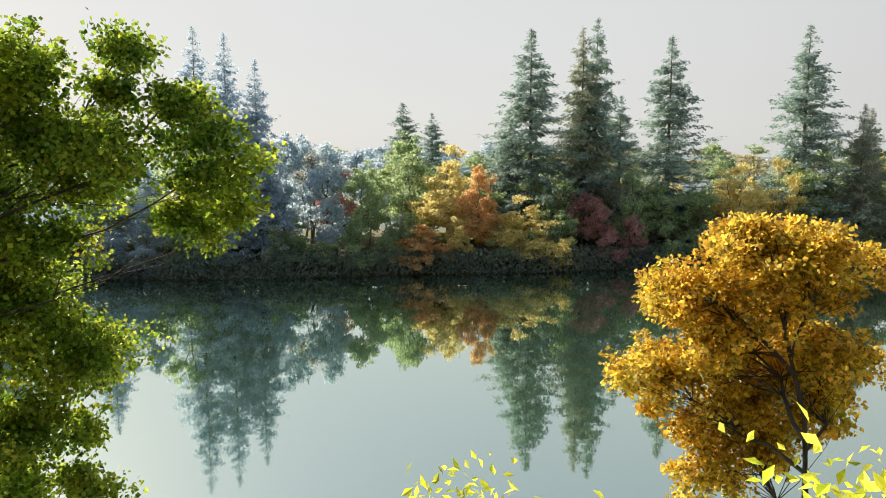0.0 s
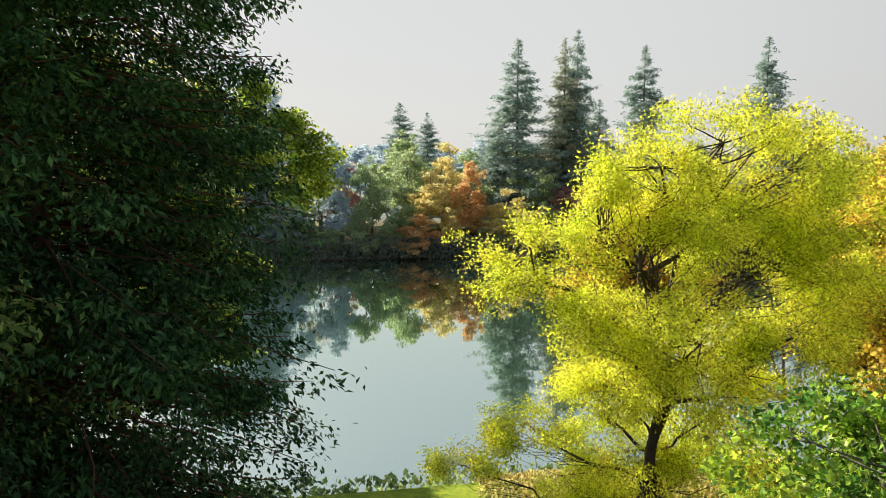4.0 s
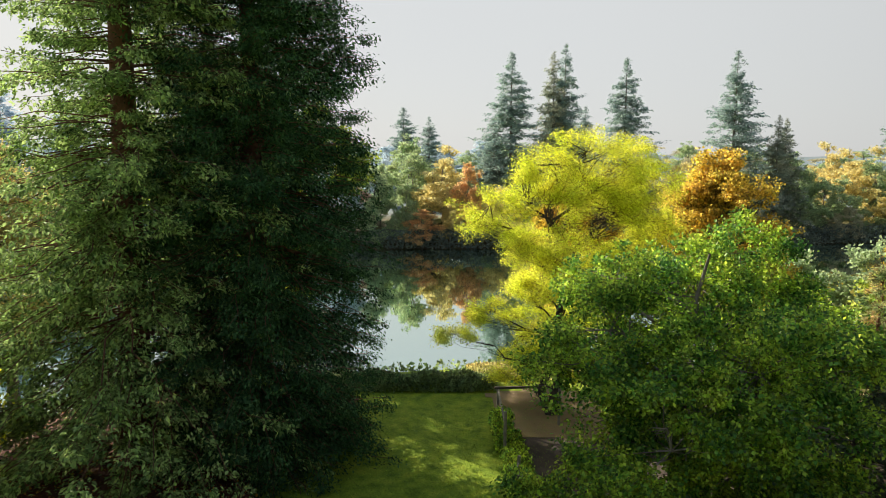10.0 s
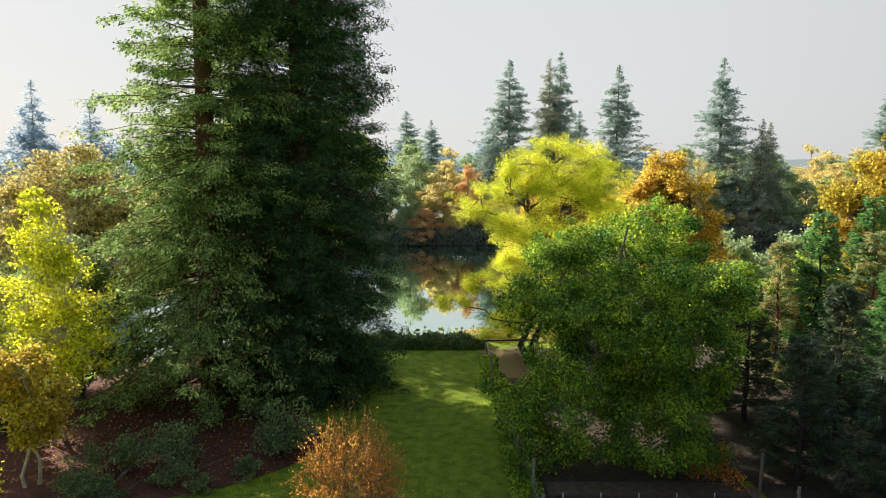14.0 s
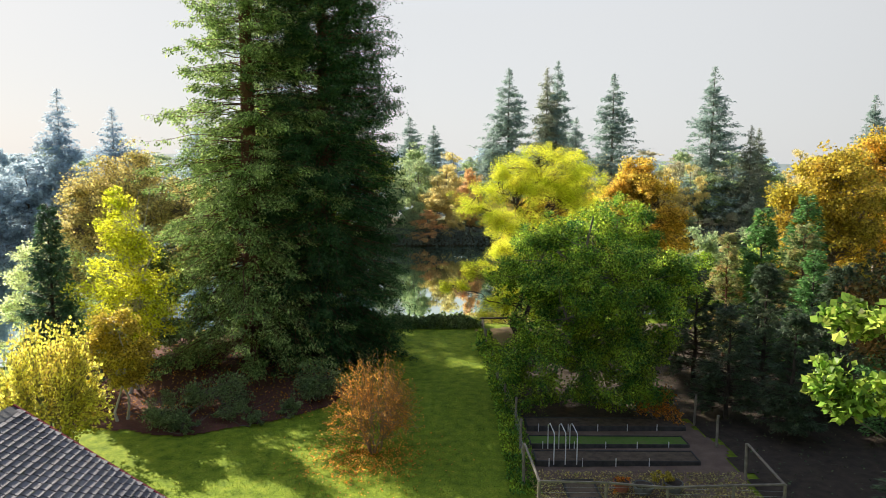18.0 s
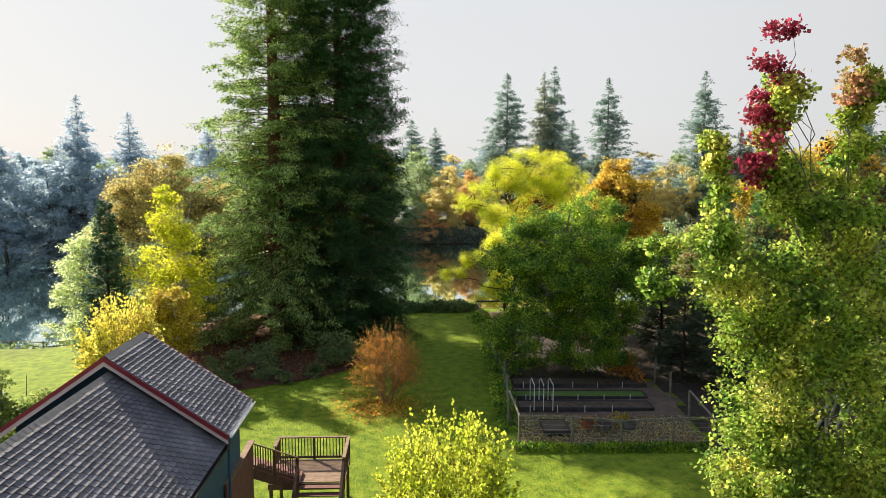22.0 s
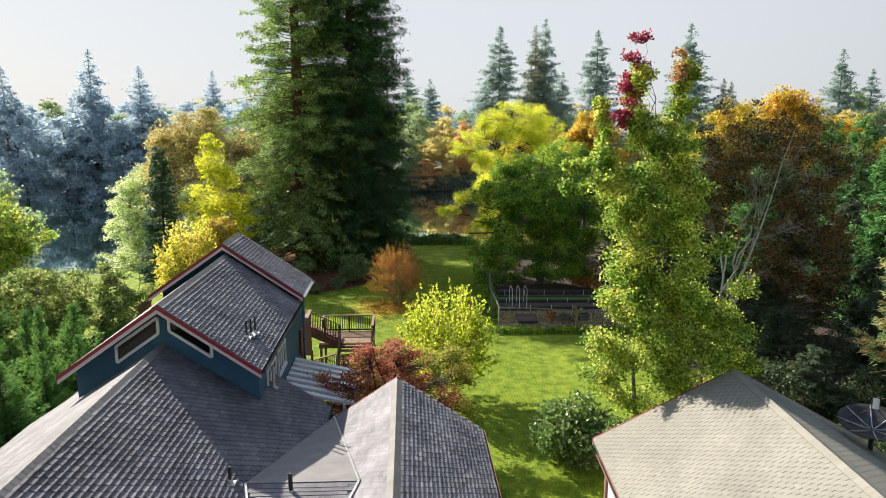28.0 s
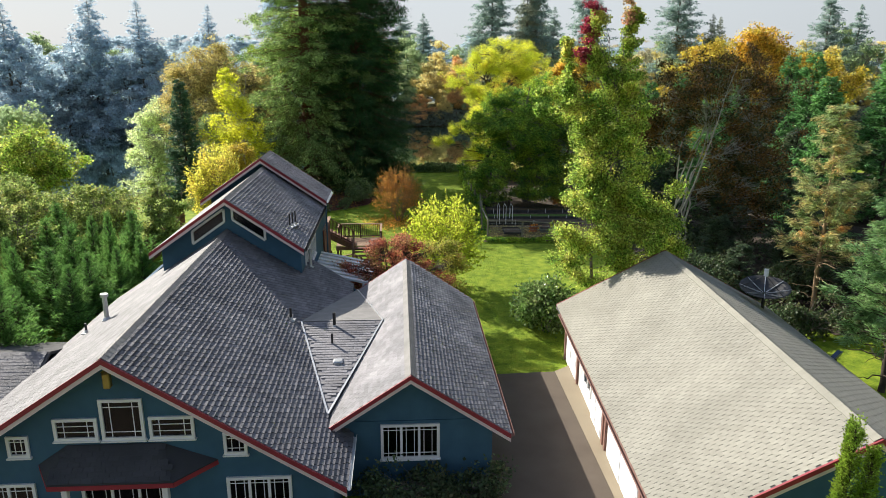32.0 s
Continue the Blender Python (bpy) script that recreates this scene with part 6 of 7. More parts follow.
gable_roof(house, FU, FZ, 20.2, 23.5, 3.5, 3.6, FS, seed=9)
gutter(house, (-6.28, 20.3, FZ - FS * 3.6), (-6.28, 23.4, FZ - FS * 3.6))
part("downpipe", rod((-6.4, 20.45, 6.0), (-6.4, 20.45, 0.0), 0.045), M["siding"], house)
# wing
WU, WZ, WS = -1.85, 4.62, 0.67
win = (-2.77, -0.99, 1.45, 2.58)
wall_with_holes(house, [(-4.1, WZ - WS * 2.25 - 0.16), (WU, WZ - 0.16), (0.82, WZ - WS * 2.67 - 0.16)], 0.7, [win])
window(house, win[0] + 0.02, win[1] - 0.02, win[2] + 0.02, win[3] - 0.02, 0.7, 3)
wall(house, [(0.66, 0.86, -0.2), (0.66, 12.5, -0.2), (0.66, 12.5, 2.64), (0.66, 0.86, 2.64)], (0.16, 0, 0))
wall_with_holes(house, [(-4.1, WZ - WS * 2.25 - 0.16), (WU, WZ - 0.16), (0.82, WZ - WS * 2.67 - 0.16)], 12.5, [])
gable_roof(house, WU, WZ, 0.15, 13.1, 2.72, 3.2, WS, near=lambda a, b: a < 5.5 and (int(a / 0.30) % 2 == 0), seed=13, clip_l=lambda a, b: True)
gutter(house, (1.41, 0.2, WZ - WS * 3.2), (1.41, 13.0, WZ - WS * 3.2), "brown_trim")
part("belt_board", box((-4.0, 0.66, 2.72), (0.8, 0.7, 2.78)), M["siding"], house)
part("gable_bracket", box((-1.92, 0.3, 4.05), (-1.78, 0.7, 4.25)), M["siding"], house)
# saddle between main roof and wing
saddle = [(-4.54, 0.9, 2.94), (-2.87, 6.55, 3.98), (-6.08, 6.55, 3.98)]
saddle_back = [(-6.08, 6.56, 3.98), (-2.87, 6.56, 3.98), (-4.28, 13.3, 2.98)]
part("saddle_deck", prism(saddle, (0, 0, -0.05)), M["shingle"], house)
# The back face takes the paler cap colour to stand for sunlight on it.
part("saddle_back", prism([(x, y, z + 0.02) for x, y, z in saddle_back], (0, 0, -0.05)), M["ridge_cap"], house, "smooth back of the roof saddle, coloured paler for the sun on it")
def saddle_clip(a, b):
    v = 0.9 + b / math.sqrt(1 + 0.184 ** 2)
    t = (v - 0.9) / 5.65
    return t < 1 and -4.54 - 1.54 * t + 0.1 < -6.15 + a < -4.54 + 1.67 * t - 0.1


shingles((-6.15, 0.9, 2.95), (1, 0, 0), (0, 1, 0.184), 3.3, 5.75, "shingle", house, saddle_clip, seed=17, thick=0.02, gap=0.008)
for a, b in ((saddle[0], saddle[2]), (saddle[0], saddle[1]), (saddle_back[1], saddle_back[2])):
    part("valley_flashing", beam(Vector(a) + Vector((0, 0, 0.04)), Vector(b) + Vector((0, 0, 0.035)), 0.065, 0.02), M["flashing"], house)
vent_pipe(house, (-4.75, 6.2, 3.85), 0.62, 0.06)
vent_pipe(house, (-4.73, 4.95, 3.6), 0.5, 0.045)
part("roof_vent", box((-4.6, 3.6, 3.38), (-4.25, 3.95, 3.56), 0.04), M["flashing"], house)
vent_pipe(house, (-6.44, 6.3, 4.16), 0.5)
vent_pipe(house, (-6.5, 13.3, 4.2), 0.75, 0.055, "flashing", cap=True)
vent_pipe(house, (-13.7, 6.9, 4.1), 0.95, 0.09, "flashing", "flue_pipe", True)
vent_pipe(house, (-14.7, 7.2, 3.44), 0.4)
for v in (13.0, 13.3, 13.6):
    vent_pipe(house, (-7.35 + (v - 13) * 0.3, v, TZ - TS * 2.5), 0.66, 0.035)
# low roof at the side
part("roof_deck", prism([(-24, 2.6, 1.1), (-15.8, 2.6, 1.1), (-15.8, 6.4, 3.0), (-24, 6.4, 3.0)], (0, 0, -0.12)), M["under"], house)
shingles((-24, 2.6, 1.12), (1, 0, 0), (0, 3.8, 1.9), 8.1, 4.24, "shingle", house, seed=19, thick=0.012, gap=0.01)
part("roof_deck", prism([(-24, 6.4, 3.0), (-15.8, 6.4, 3.0), (-15.8, 10, 1.9), (-24, 10, 1.9)], (0, 0, -0.12)), M["under"], house)
wall(house, [(-23.6, 3.0, -0.2), (-15.9, 3.0, -0.2), (-15.9, 3.0, 1.15), (-23.6, 3.0, 1.15)], (0, 0.16, 0))
wall(house, [(-23.6, 9.6, -0.2), (-15.9, 9.6, -0.2), (-15.9, 9.6, 1.9), (-23.6, 9.6, 1.9)], (0, 0.16, 0))
# porch bay with a hipped roof
bay = [(-12.35, -1.76, 3.08), (-11.75, -2.65, 2.95), (-8.4, -2.65, 2.95), (-7.4, -1.76, 3.08)]
top_a, top_b = (-11.5, -1.76, 3.66), (-8.9, -1.76, 3.66)
for q in ([bay[0], bay[1], top_a], [bay[1], bay[2], top_b, top_a], [bay[2], bay[3], top_b]):
    part("bay_roof", prism(q, (0, 0.02, -0.06)), M["shingle_shaded"], house)
shingles((-11.75, -2.65, 2.99), (1, 0, 0), (0, 0.89, 0.71), 3.35, 1.1, "shingle_shaded", house, lambda a, b: 0.25 * b < a < 3.35 - 0.45 * b, seed=23, rows=0.15, thick=0.012, gap=0.012)
for a, b in zip(bay[:-1], bay[1:]):
    part("bay_fascia", beam(Vector(a) + Vector((0, 0.02, -0.1)), Vector(b) + Vector((0, 0.02, -0.1)), 0.04, 0.14), M["red_trim"], house)
for x in (-11.4, -8.7):
    part("bay_post", box((x - 0.08, -2.5, -0.1), (x + 0.08, -2.34, 2.86), 0.01), M["white_trim"], house)
lan = part("gable_lamp", box((-10.12, -2.2, 5.55), (-9.92, -2.0, 6.0), 0.03), M["lamp_brass"], house, "aged brass lantern under the gable")
part("lamp_roof", rod((-10.02, -2.1, 6.0), (-10.02, -2.1, 6.12), 0.15, 4, 0.03), M["lamp_brass"], lan)
part("floor", box((-15.7, -1.5, -0.15), (0.6, 12.4, -0.02)), M["concrete"], house)

# ---- garage ----
garage = empty("garage", pose(4.89, -47.83, 0, 0, 0, -0.7), label="long garage with a pale shingle gable roof and cream walls", category="garage")
GS = 2.75 / 5.05
gable_roof(garage, 5.05, 5.25, -17.0, 0.0, 5.05, 5.05, GS, "shingle_pale", seed=31, caps="shingle_pale", rakes=(True, True), tab=0.30, rows=0.15, thick=0.012, gap=0.023, near=lambda a, b: a < 7 and (int(a / 0.30) % 3 == 0))
wall(garage, [(0.45, -16.4, -0.2), (0.45, -0.4, -0.2), (0.45, -0.4, 2.6), (0.45, -16.4, 2.6)], (0.15, 0, 0), material="garage_wall")
wall(garage, [(9.5, -16.4, -0.2), (9.5, -0.4, -0.2), (9.5, -0.4, 2.6), (9.5, -16.4, 2.6)], (0.15, 0, 0), material="garage_wall")
wall_with_holes(garage, [(0.45, 2.58), (5.05, 5.08), (9.65, 2.58)], -16.55, [])
wall_with_holes(garage, [(0.45, 2.58), (5.05, 5.08), (9.65, 2.58)], -0.4, [], material="garage_wall")
gutter(garage, (-0.06, -16.9, 2.5), (-0.06, -1.1, 2.5), "brown_trim")
part("soffit", box((0.02, -16.9, 2.36), (0.45, -0.1, 2.4)), M["pale_trim"], garage)
for v in (-0.7, -3.7, -8.7, -9.1, -13.6, -16.2):
    part("corner_post", box((0.36, v - 0.08, -0.05), (0.45, v + 0.08, 2.36)), M["brown_trim"], garage)
for v0, v1 in ((-3.4, -1.0), (-8.4, -6.6), (-13.3, -9.4)):
    d = part("garage_door", box((0.40, v0, 0.0), (0.45, v1, 2.15), 0.01), M["white_trim"], garage)
    n = 4
    for i in range(n):
        for j in range(2):
            w = (v1 - v0) / 2
            part("panel", box((0.385, v0 + j * w + 0.12, 0.1 + i * 0.52), (0.40, v0 + (j + 1) * w - 0.12, 0.1 + i * 0.52 + 0.38), 0.008), M["white_trim"], d)
window(garage, -6.4, -5.2, 1.0, 2.0, 0.45, 2, False, out=-1, axis_u=False)

# ---- driveway, apron and patio ----
def slab(name, poly, z, material, **tags):
    me_ = bpy.data.meshes.new(name)
    b_ = prism([(x, y, z) for x, y in poly], (0, 0, -0.25))
    b_.to_mesh(me_)
    b_.free()
    me_.materials.append(M[material])
    return tagged(new(name, me_), kind="structure", **tags)


# Asphalt and concrete meet at the house's shadow edge; their tones carry its shade.
slab("driveway", [(0.7, -50.6), (4.5, -50.25), (5.0, -65), (4.6, -80), (-30, -82), (-30, -64.5), (-3, -64.5), (0.3, -60)], 0.13, "asphalt", label="worn asphalt driveway between house and garage, coloured darker for the shade of the house", category="driveway")
slab("apron", [(4.5, -50.25), (5.32, -49.6), (5.3, -65), (5.0, -65)], 0.15, "concrete", label="concrete apron along the garage doors, its pale colour starting at the shadow edge", category="pavement")
slab("patio", [(-6.9, -46.6), (-2.6, -46.9), (-3.2, -38.8), (-7.6, -38.6)], 0.14, "patio", label="tan patio under the pergola", category="patio")


def inside(poly, x, y):
    hit = False
    for (x0, y0), (x1, y1) in zip(poly, poly[1:] + poly[:1]):
        if (y0 > y) != (y1 > y) and x < (x1 - x0) * (y - y0) / (y1 - y0) + x0:
            hit = not hit
    return hit


def drape(name, poly, lift, material, cell=0.4, **tags):
    """A sheet of bed or bare earth that follows the ground, with an uneven edge."""
    xs = np.arange(min(p[0] for p in poly) - 1, max(p[0] for p in poly) + 1, cell)
    ys = np.arange(min(p[1] for p in poly) - 1, max(p[1] for p in poly) + 1, cell)
    V = np.array([(x, y, height_at(x, y) + lift + 0.02 * noise.noise(Vector((x * 1.3, y * 1.3, 7)))) for y in ys for x in xs])
    nx, I = len(xs), []
    for j in range(len(ys) - 1):
        for i in range(nx - 1):
            x, y = xs[i] + cell / 2, ys[j] + cell / 2
            w = 0.7 * noise.noise(Vector((x * 0.5, y * 0.5, 2)))
            if inside(poly, x + w, y + w):
                I += [j * nx + i, j * nx + i + 1, (j + 1) * nx + i + 1, (j + 1) * nx + i]
    me_ = mesh_np(name, V, 4, np.array(I), True)
    me_.materials.append(M[material])
    return tagged(new(name, me_), kind="structure", **tags)


def free_mesh_thing(name, bm_, material, **tags):
    me_ = bpy.data.meshes.new(name)
    bm_.to_mesh(me_)
    bm_.free()
    me_.materials.append(M[material])
    return tagged(new(name, me_), **tags)


# ---- pergola ----
pergola = empty("pergola", pose(0, -60, 0, 0, 0, 2.4), label="white painted pergola against the house wall", category="pergola")
for k in range(7):
    v = 15.7 + k * 0.6
    part("rafter", beam((-6.68, v, 3.22), (-3.65, v, 2.52), 0.30, 0.12, 0.01), M["gloss_white"], pergola)
for u, z in ((-6.3, 3.06), (-4.1, 2.56)):
    part("beam", box((u - 0.05, 15.5, z - 0.22), (u + 0.05, 19.6, z), 0.01), M["gloss_white"], pergola)
for v in (15.7, 19.4):
    part("post", box((-4.17, v - 0.07, 0.1), (-4.03, v + 0.07, 2.34), 0.01), M["gloss_white"], pergola)

# ---- deck with stairs ----
deck = empty("deck", pose(0, -60, 0, 0, 0, 2.4), label="raised brown wooden deck with railings and steps", category="deck")


def railing(a, b, h=0.98, posts=True, step=0.13):
    """A rail between two floor points: posts, top and bottom rails, balusters."""
    a, b = Vector(a), Vector(b)
    n = max(2, int((b - a).length / step))
    up = Vector((0, 0, 1))
    part("top_rail", beam(a + up * h, b + up * h, 0.14, 0.045, 0.005), M["deck_wood"], deck)
    part("bottom_rail", beam(a + up * 0.1, b + up * 0.1, 0.05, 0.09), M["rail_wood"], deck)
    for k in range(1, n):
        p = a.lerp(b, k / n)
        part("baluster", box((p.x - 0.018, p.y - 0.018, p.z + 0.12), (p.x + 0.018, p.y + 0.018, p.z + h - 0.02)), M["rail_wood"], deck)
    if posts:
        for p in (a, (a + b) / 2, b):
            part("post", box((p.x - 0.05, p.y - 0.05, p.z - 0.25), (p.x + 0.05, p.y + 0.05, p.z + h), 0.006), M["rail_wood"], deck)


for k in range(16):
    v = 26.2 + k * 0.14
    part("deck_board", box((-6.45, v, 1.70), (-3.4, v + 0.13, 1.74)), M["deck_wood"], deck)
part("deck_rim", box((-6.45, 26.12, 1.45), (-3.4, 26.2, 1.69)), M["rail_wood"], deck)
part("deck_rim", box((-6.45, 28.44, 1.45), (-3.4, 28.52, 1.69)), M["rail_wood"], deck)
for u in (-6.35, -3.5):
    for v in (26.25, 28.35):
        part("deck_leg", box((u - 0.06, v - 0.06, -0.1), (u + 0.06, v + 0.06, 1.69)), M["rail_wood"], deck)
railing((-6.4, 28.42, 1.74), (-3.45, 28.42, 1.74))
railing((-3.45, 28.42, 1.74), (-3.45, 26.2, 1.74))
railing((-6.4, 28.42, 1.74), (-6.4, 27.4, 1.74), posts=False)
part("side_panel", prism([(-6.70, 20.9, 2.9), (-6.70, 24.5, 1.6), (-6.70, 24.5, 4.1), (-6.70, 20.9, 4.1)], (0.08, 0, 0)), M["step_wood"], deck, "closed red-brown side panel")
part("top_rail", beam((-6.66, 20.9, 4.13), (-6.66, 24.55, 4.13), 0.22, 0.05), M["deck_wood"], deck)
for v in (22.7, 24.45):
    part("deck_leg", box((-6.68, v - 0.06, -0.1), (-6.56, v + 0.06, 1.9)), M["rail_wood"], deck)
for k in range(7):
    f = k / 6
    c = Vector((-6.75 + f * 1.4, 24.75 + f * 1.25, 3.0 - f * 1.15))
    part("step", box((c.x - 0.16, c.y - 0.1, c.z - 0.04), (c.x + 0.16, c.y + 1.0, c.z)), M["step_wood"], deck)
part("stair_stringer", beam((-6.75, 24.62, 2.85), (-5.2, 26.05, 1.6), 0.07, 0.34), M["rail_wood"], deck)
railing((-6.75, 24.62, 3.05), (-5.25, 26.05, 1.85), posts=True, step=0.12)
for k in range(9):
    f = k / 8
    part("step", box((-5.2, 26.1 - (k + 1) * 0.28, 1.62 - k * 0.19), (-3.5, 26.1 - k * 0.28 + 0.03, 1.66 - k * 0.19)), M["step_wood"], deck)
for u in (-5.24, -3.46):
    part("stair_stringer", beam((u, 26.1, 1.52), (u, 23.5, -0.1), 0.06, 0.3), M["step_wood"], deck)
    part("handrail", beam((u, 26.1, 2.6), (u, 23.6, 0.95), 0.1, 0.05), M["rail_wood"], deck)
    for k in range(14):
        f = k / 13
        part("baluster", box((u - 0.018, 26.05 - f * 2.4 - 0.018, 1.6 - f * 1.58), (u + 0.018, 26.05 - f * 2.4 + 0.018, 2.58 - f * 1.58)), M["rail_wood"], deck)
for k in range(9):
    part("deck_board", box((-6.7, 22.6 + k * 0.28, 0.32), (-4.6, 22.6 + k * 0.28 + 0.26, 0.36)), M["deck_wood"], deck)
railing((-6.6, 24.6, 0.36), (-5.35, 25.7, 0.36), 0.95)
railing((-5.35, 25.7, 0.36), (-4.7, 24.9, 0.36), 0.95)

# ---- garden ----
drape("garden_floor", [(3.3, -26.1), (13.3, -26.3), (13.6, -15.0), (3.6, -15.0)], 0.05, "chips", 0.2, label="wood-chip floor of the kitchen garden", category="garden")
drape("bark_bed", [(-8.6, -5), (-4.6, 1), (-5.4, 8), (-22, 8), (-27, -6), (-22, -16.0), (-14.5, -17.6), (-10.2, -15.4), (-7.4, -13.0), (-6.6, -9)], 0.05, "mulch", 0.2, label="red bark mulch bed under the redwood", category="flower bed")
# the dark soil doubles as shade on the ground under the trees
drape("wood_floor", [(13.7, -27), (13.9, -40), (17.5, -45), (24, -47), (60, -52), (60, 8), (14, 12), (4.0, 6), (3.6, -14.6), (13.8, -14.6)], 0.035, "soil", 0.6, label="leaf-strewn soil of the wood, dark also for the shade of its trees", category="ground")
drape("bare_patch", [(3.2, 1.4), (9, 0.4), (10, 9.2), (2.6, 8.7)], 0.05, "bare", label="bare brown ground by the arbour", category="ground")


def fence_post(x, y, h, tilt=0.0, r=0.07):
    ob = free_mesh_thing("fence_post", rod((x, y, -0.3), (x + tilt, y, h), r, 8), "post_wood", label="weathered wooden garden fence post", category="fence post", group="garden fence posts")
    return ob


def rail_thing(a, b, name="fence_rail", lab="weathered rail along the garden fence"):
    return free_mesh_thing(name, beam(a, b, 0.09, 0.08, 0.01), "post_wood", label=lab, category="fence rail", group="garden fence rails")


posts = [(3.35, -25.9, 1.55), (6.05, -25.9, 1.5), (8.6, -26.0, 1.35), (11.2, -26.1, 1.5), (13.2, -26.2, 1.6), (3.1, -22.9, 1.9), (3.3, -19.7, 1.9), (3.4, -16.2, 1.8), (3.2, -12.6, 1.6), (3.0, -9.0, 1.6), (2.9, -5.2, 1.6), (13.3, -22.5, 1.8), (13.4, -18.8, 1.8), (13.4, -15.6, 1.8)]
for k, (x, y, h) in enumerate(posts):
    fence_post(x, y, h, 0.05 * math.sin(k * 2.1))
for i, j in ((0, 1), (1, 2), (2, 3), (3, 4), (0, 5), (4, 11)):
    a, b = posts[i], posts[j]
    rail_thing((a[0], a[1], a[2]), (b[0], b[1], b[2]))
wf = empty("wire_fence", label="thin wire strung between the garden posts", category="fence")
for (i, j) in ((0, 1), (1, 2), (2, 3), (3, 4), (5, 6), (6, 7), (7, 8), (8, 9), (9, 10)):
    a, b = posts[i], posts[j]
    for z in np.linspace(0.15, 1.3, 6):
        part("wire", beam((a[0], a[1], z), (b[0], b[1], z), 0.008, 0.008), M["flashing"], wf)


def raised_bed(x0, y0, x1, y1, h=0.28, fill="bed_soil"):
    bed = empty("raised_bed", label="long raised garden bed with dark boards", category="garden bed", group="raised beds")
    for lo, hi in (((x0, y0, 0), (x1, y0 + 0.06, h)), ((x0, y1 - 0.06, 0), (x1, y1, h)), ((x0, y0 + 0.06, 0), (x0 + 0.06, y1 - 0.06, h)), ((x1 - 0.06, y0 + 0.06, 0), (x1, y1 - 0.06, h))):
        part("board", box(lo, hi, 0.008), M["bed_wood"], bed)
    part("soil", box((x0 + 0.06, y0 + 0.06, 0.02), (x1 - 0.06, y1 - 0.06, h - 0.05)), M[fill], bed)
    for k in range(int((x1 - x0) / 1.6)):
        x = x0 + 0.6 + k * 1.6
        part("stake", box((x, y0 - 0.05, 0), (x + 0.04, y0 - 0.01, h + 0.14)), M["pvc"], bed, "white plastic stake")
    return bed


raised_bed(4.0, -16.6, 12.6, -15.2, 0.34)
raised_bed(3.9, -18.9, 12.0, -17.7, 0.28, "green_cover")
raised_bed(3.9, -21.0, 11.8, -19.7, 0.3)
raised_bed(4.8, -24.8, 6.2, -23.0, 0.32)
for k in range(3):
    x = 4.75 + k * 0.55
    pts = [(x, -21.0, 0.1), (x, -21.0, 1.35), (x + 0.04, -20.7, 1.55), (x + 0.04, -19.4, 1.55), (x, -19.1, 1.35), (x, -19.1, 0.1)]
    hoop = tagged(new("plant_hoop", tubes("plant_hoop", [(np.array(pts), np.full(6, 0.028))])), "white plastic pipe hoop over a garden bed", "plant hoop", "plant hoops")
    hoop.data.materials.append(M["pvc"])


def pot(x, y, r, h, material, lab):
    p = empty("plant_pot", pose(x, y, 0.1), label=lab, category="plant pot")
    bm_ = rod((0, 0, 0), (0, 0, h), r * 0.72, 16, r)
    part("tub", bm_, M[material], p)
    rim = bmesh.new()
    bmesh.ops.create_cone(rim, cap_ends=False, segments=16, radius1=r * 1.06, radius2=r * 1.06, depth=0.06)
    rim.transform(Matrix.Translation((0, 0, h)))
    part("rim", rim, M[material], p)
    part("earth", rod((0, 0, h), (0, 0, h + 0.012), r * 0.9, 16), M["soil"], p)


pot(7.3, -23.7, 0.36, 0.45, "terracotta", "red-brown tub with a plant in the garden")
pot(8.2, -23.9, 0.45, 0.36, "grey_pot", "grey round tub on the wood chips")
pot(9.6, -23.7, 0.4, 0.4, "grey_pot", "dark planter beside the fence")
shrub((7.3, -23.7), 0.4, 0.9, "rust", 91, 500, 0.09, label="small rusty plant in the tub")
shrub((9.1, -23.4), 0.55, 1.1, "gold", 92, 700, 0.1, label="yellowing plant in the garden")
# low fence where the pond lawn meets the water
pf = empty("pond_fence", label="low rail fence of rough posts along the water's edge", category="fence")
PF = [(-47.5 + 2.6 * k, near_shore(-47.5 + 2.6 * k) - 6.6 + 0.25 * math.sin(k * 1.7)) for k in range(6)]
for (x, y), (x2, y2) in zip(PF[:-1], PF[1:]):
    part("post", rod((x, y, height_at(x, y) - 0.3), (x + 0.04, y, height_at(x, y) + 1.05), 0.07, 8), M["post_wood"], pf)
    for z in (0.55, 0.95):
        part("rail", beam((x, y, height_at(x, y) + z), (x2, y2, height_at(x2, y2) + z), 0.05, 0.07), M["post_wood"], pf)
# short rail fence behind the garage
gf = empty("wooden_rail", label="short brown wooden rail fence behind the garage", category="fence")
GA, GB = (16.4, -39.8), (17.4, -41.3)
for k in range(3):
    x, y = GA[0] + (GB[0] - GA[0]) * k / 2, GA[1] + (GB[1] - GA[1]) * k / 2
    part("post", box((x - 0.045, y - 0.045, height_at(x, y) - 0.2), (x + 0.045, y + 0.045, height_at(x, y) + 1.28), 0.006), M["brown_trim"], gf)
for z in (0.45, 0.8, 1.15):
    part("rail", beam((GA[0], GA[1], height_at(*GA) + z), (GB[0], GB[1], height_at(*GB) + z), 0.04, 0.11, 0.004), M["brown_trim"], gf)
# arbour at the lawn's end
arb = empty("arbour", label="rough wooden arbour frame with ivy at the garden's end", category="arbour")
for x, y in ((2.7, 2.6), (6.1, 2.9), (2.75, -0.9)):
    part("post", rod((x, y, -0.6), (x, y, 2.0), 0.08, 8), M["post_wood"], arb)
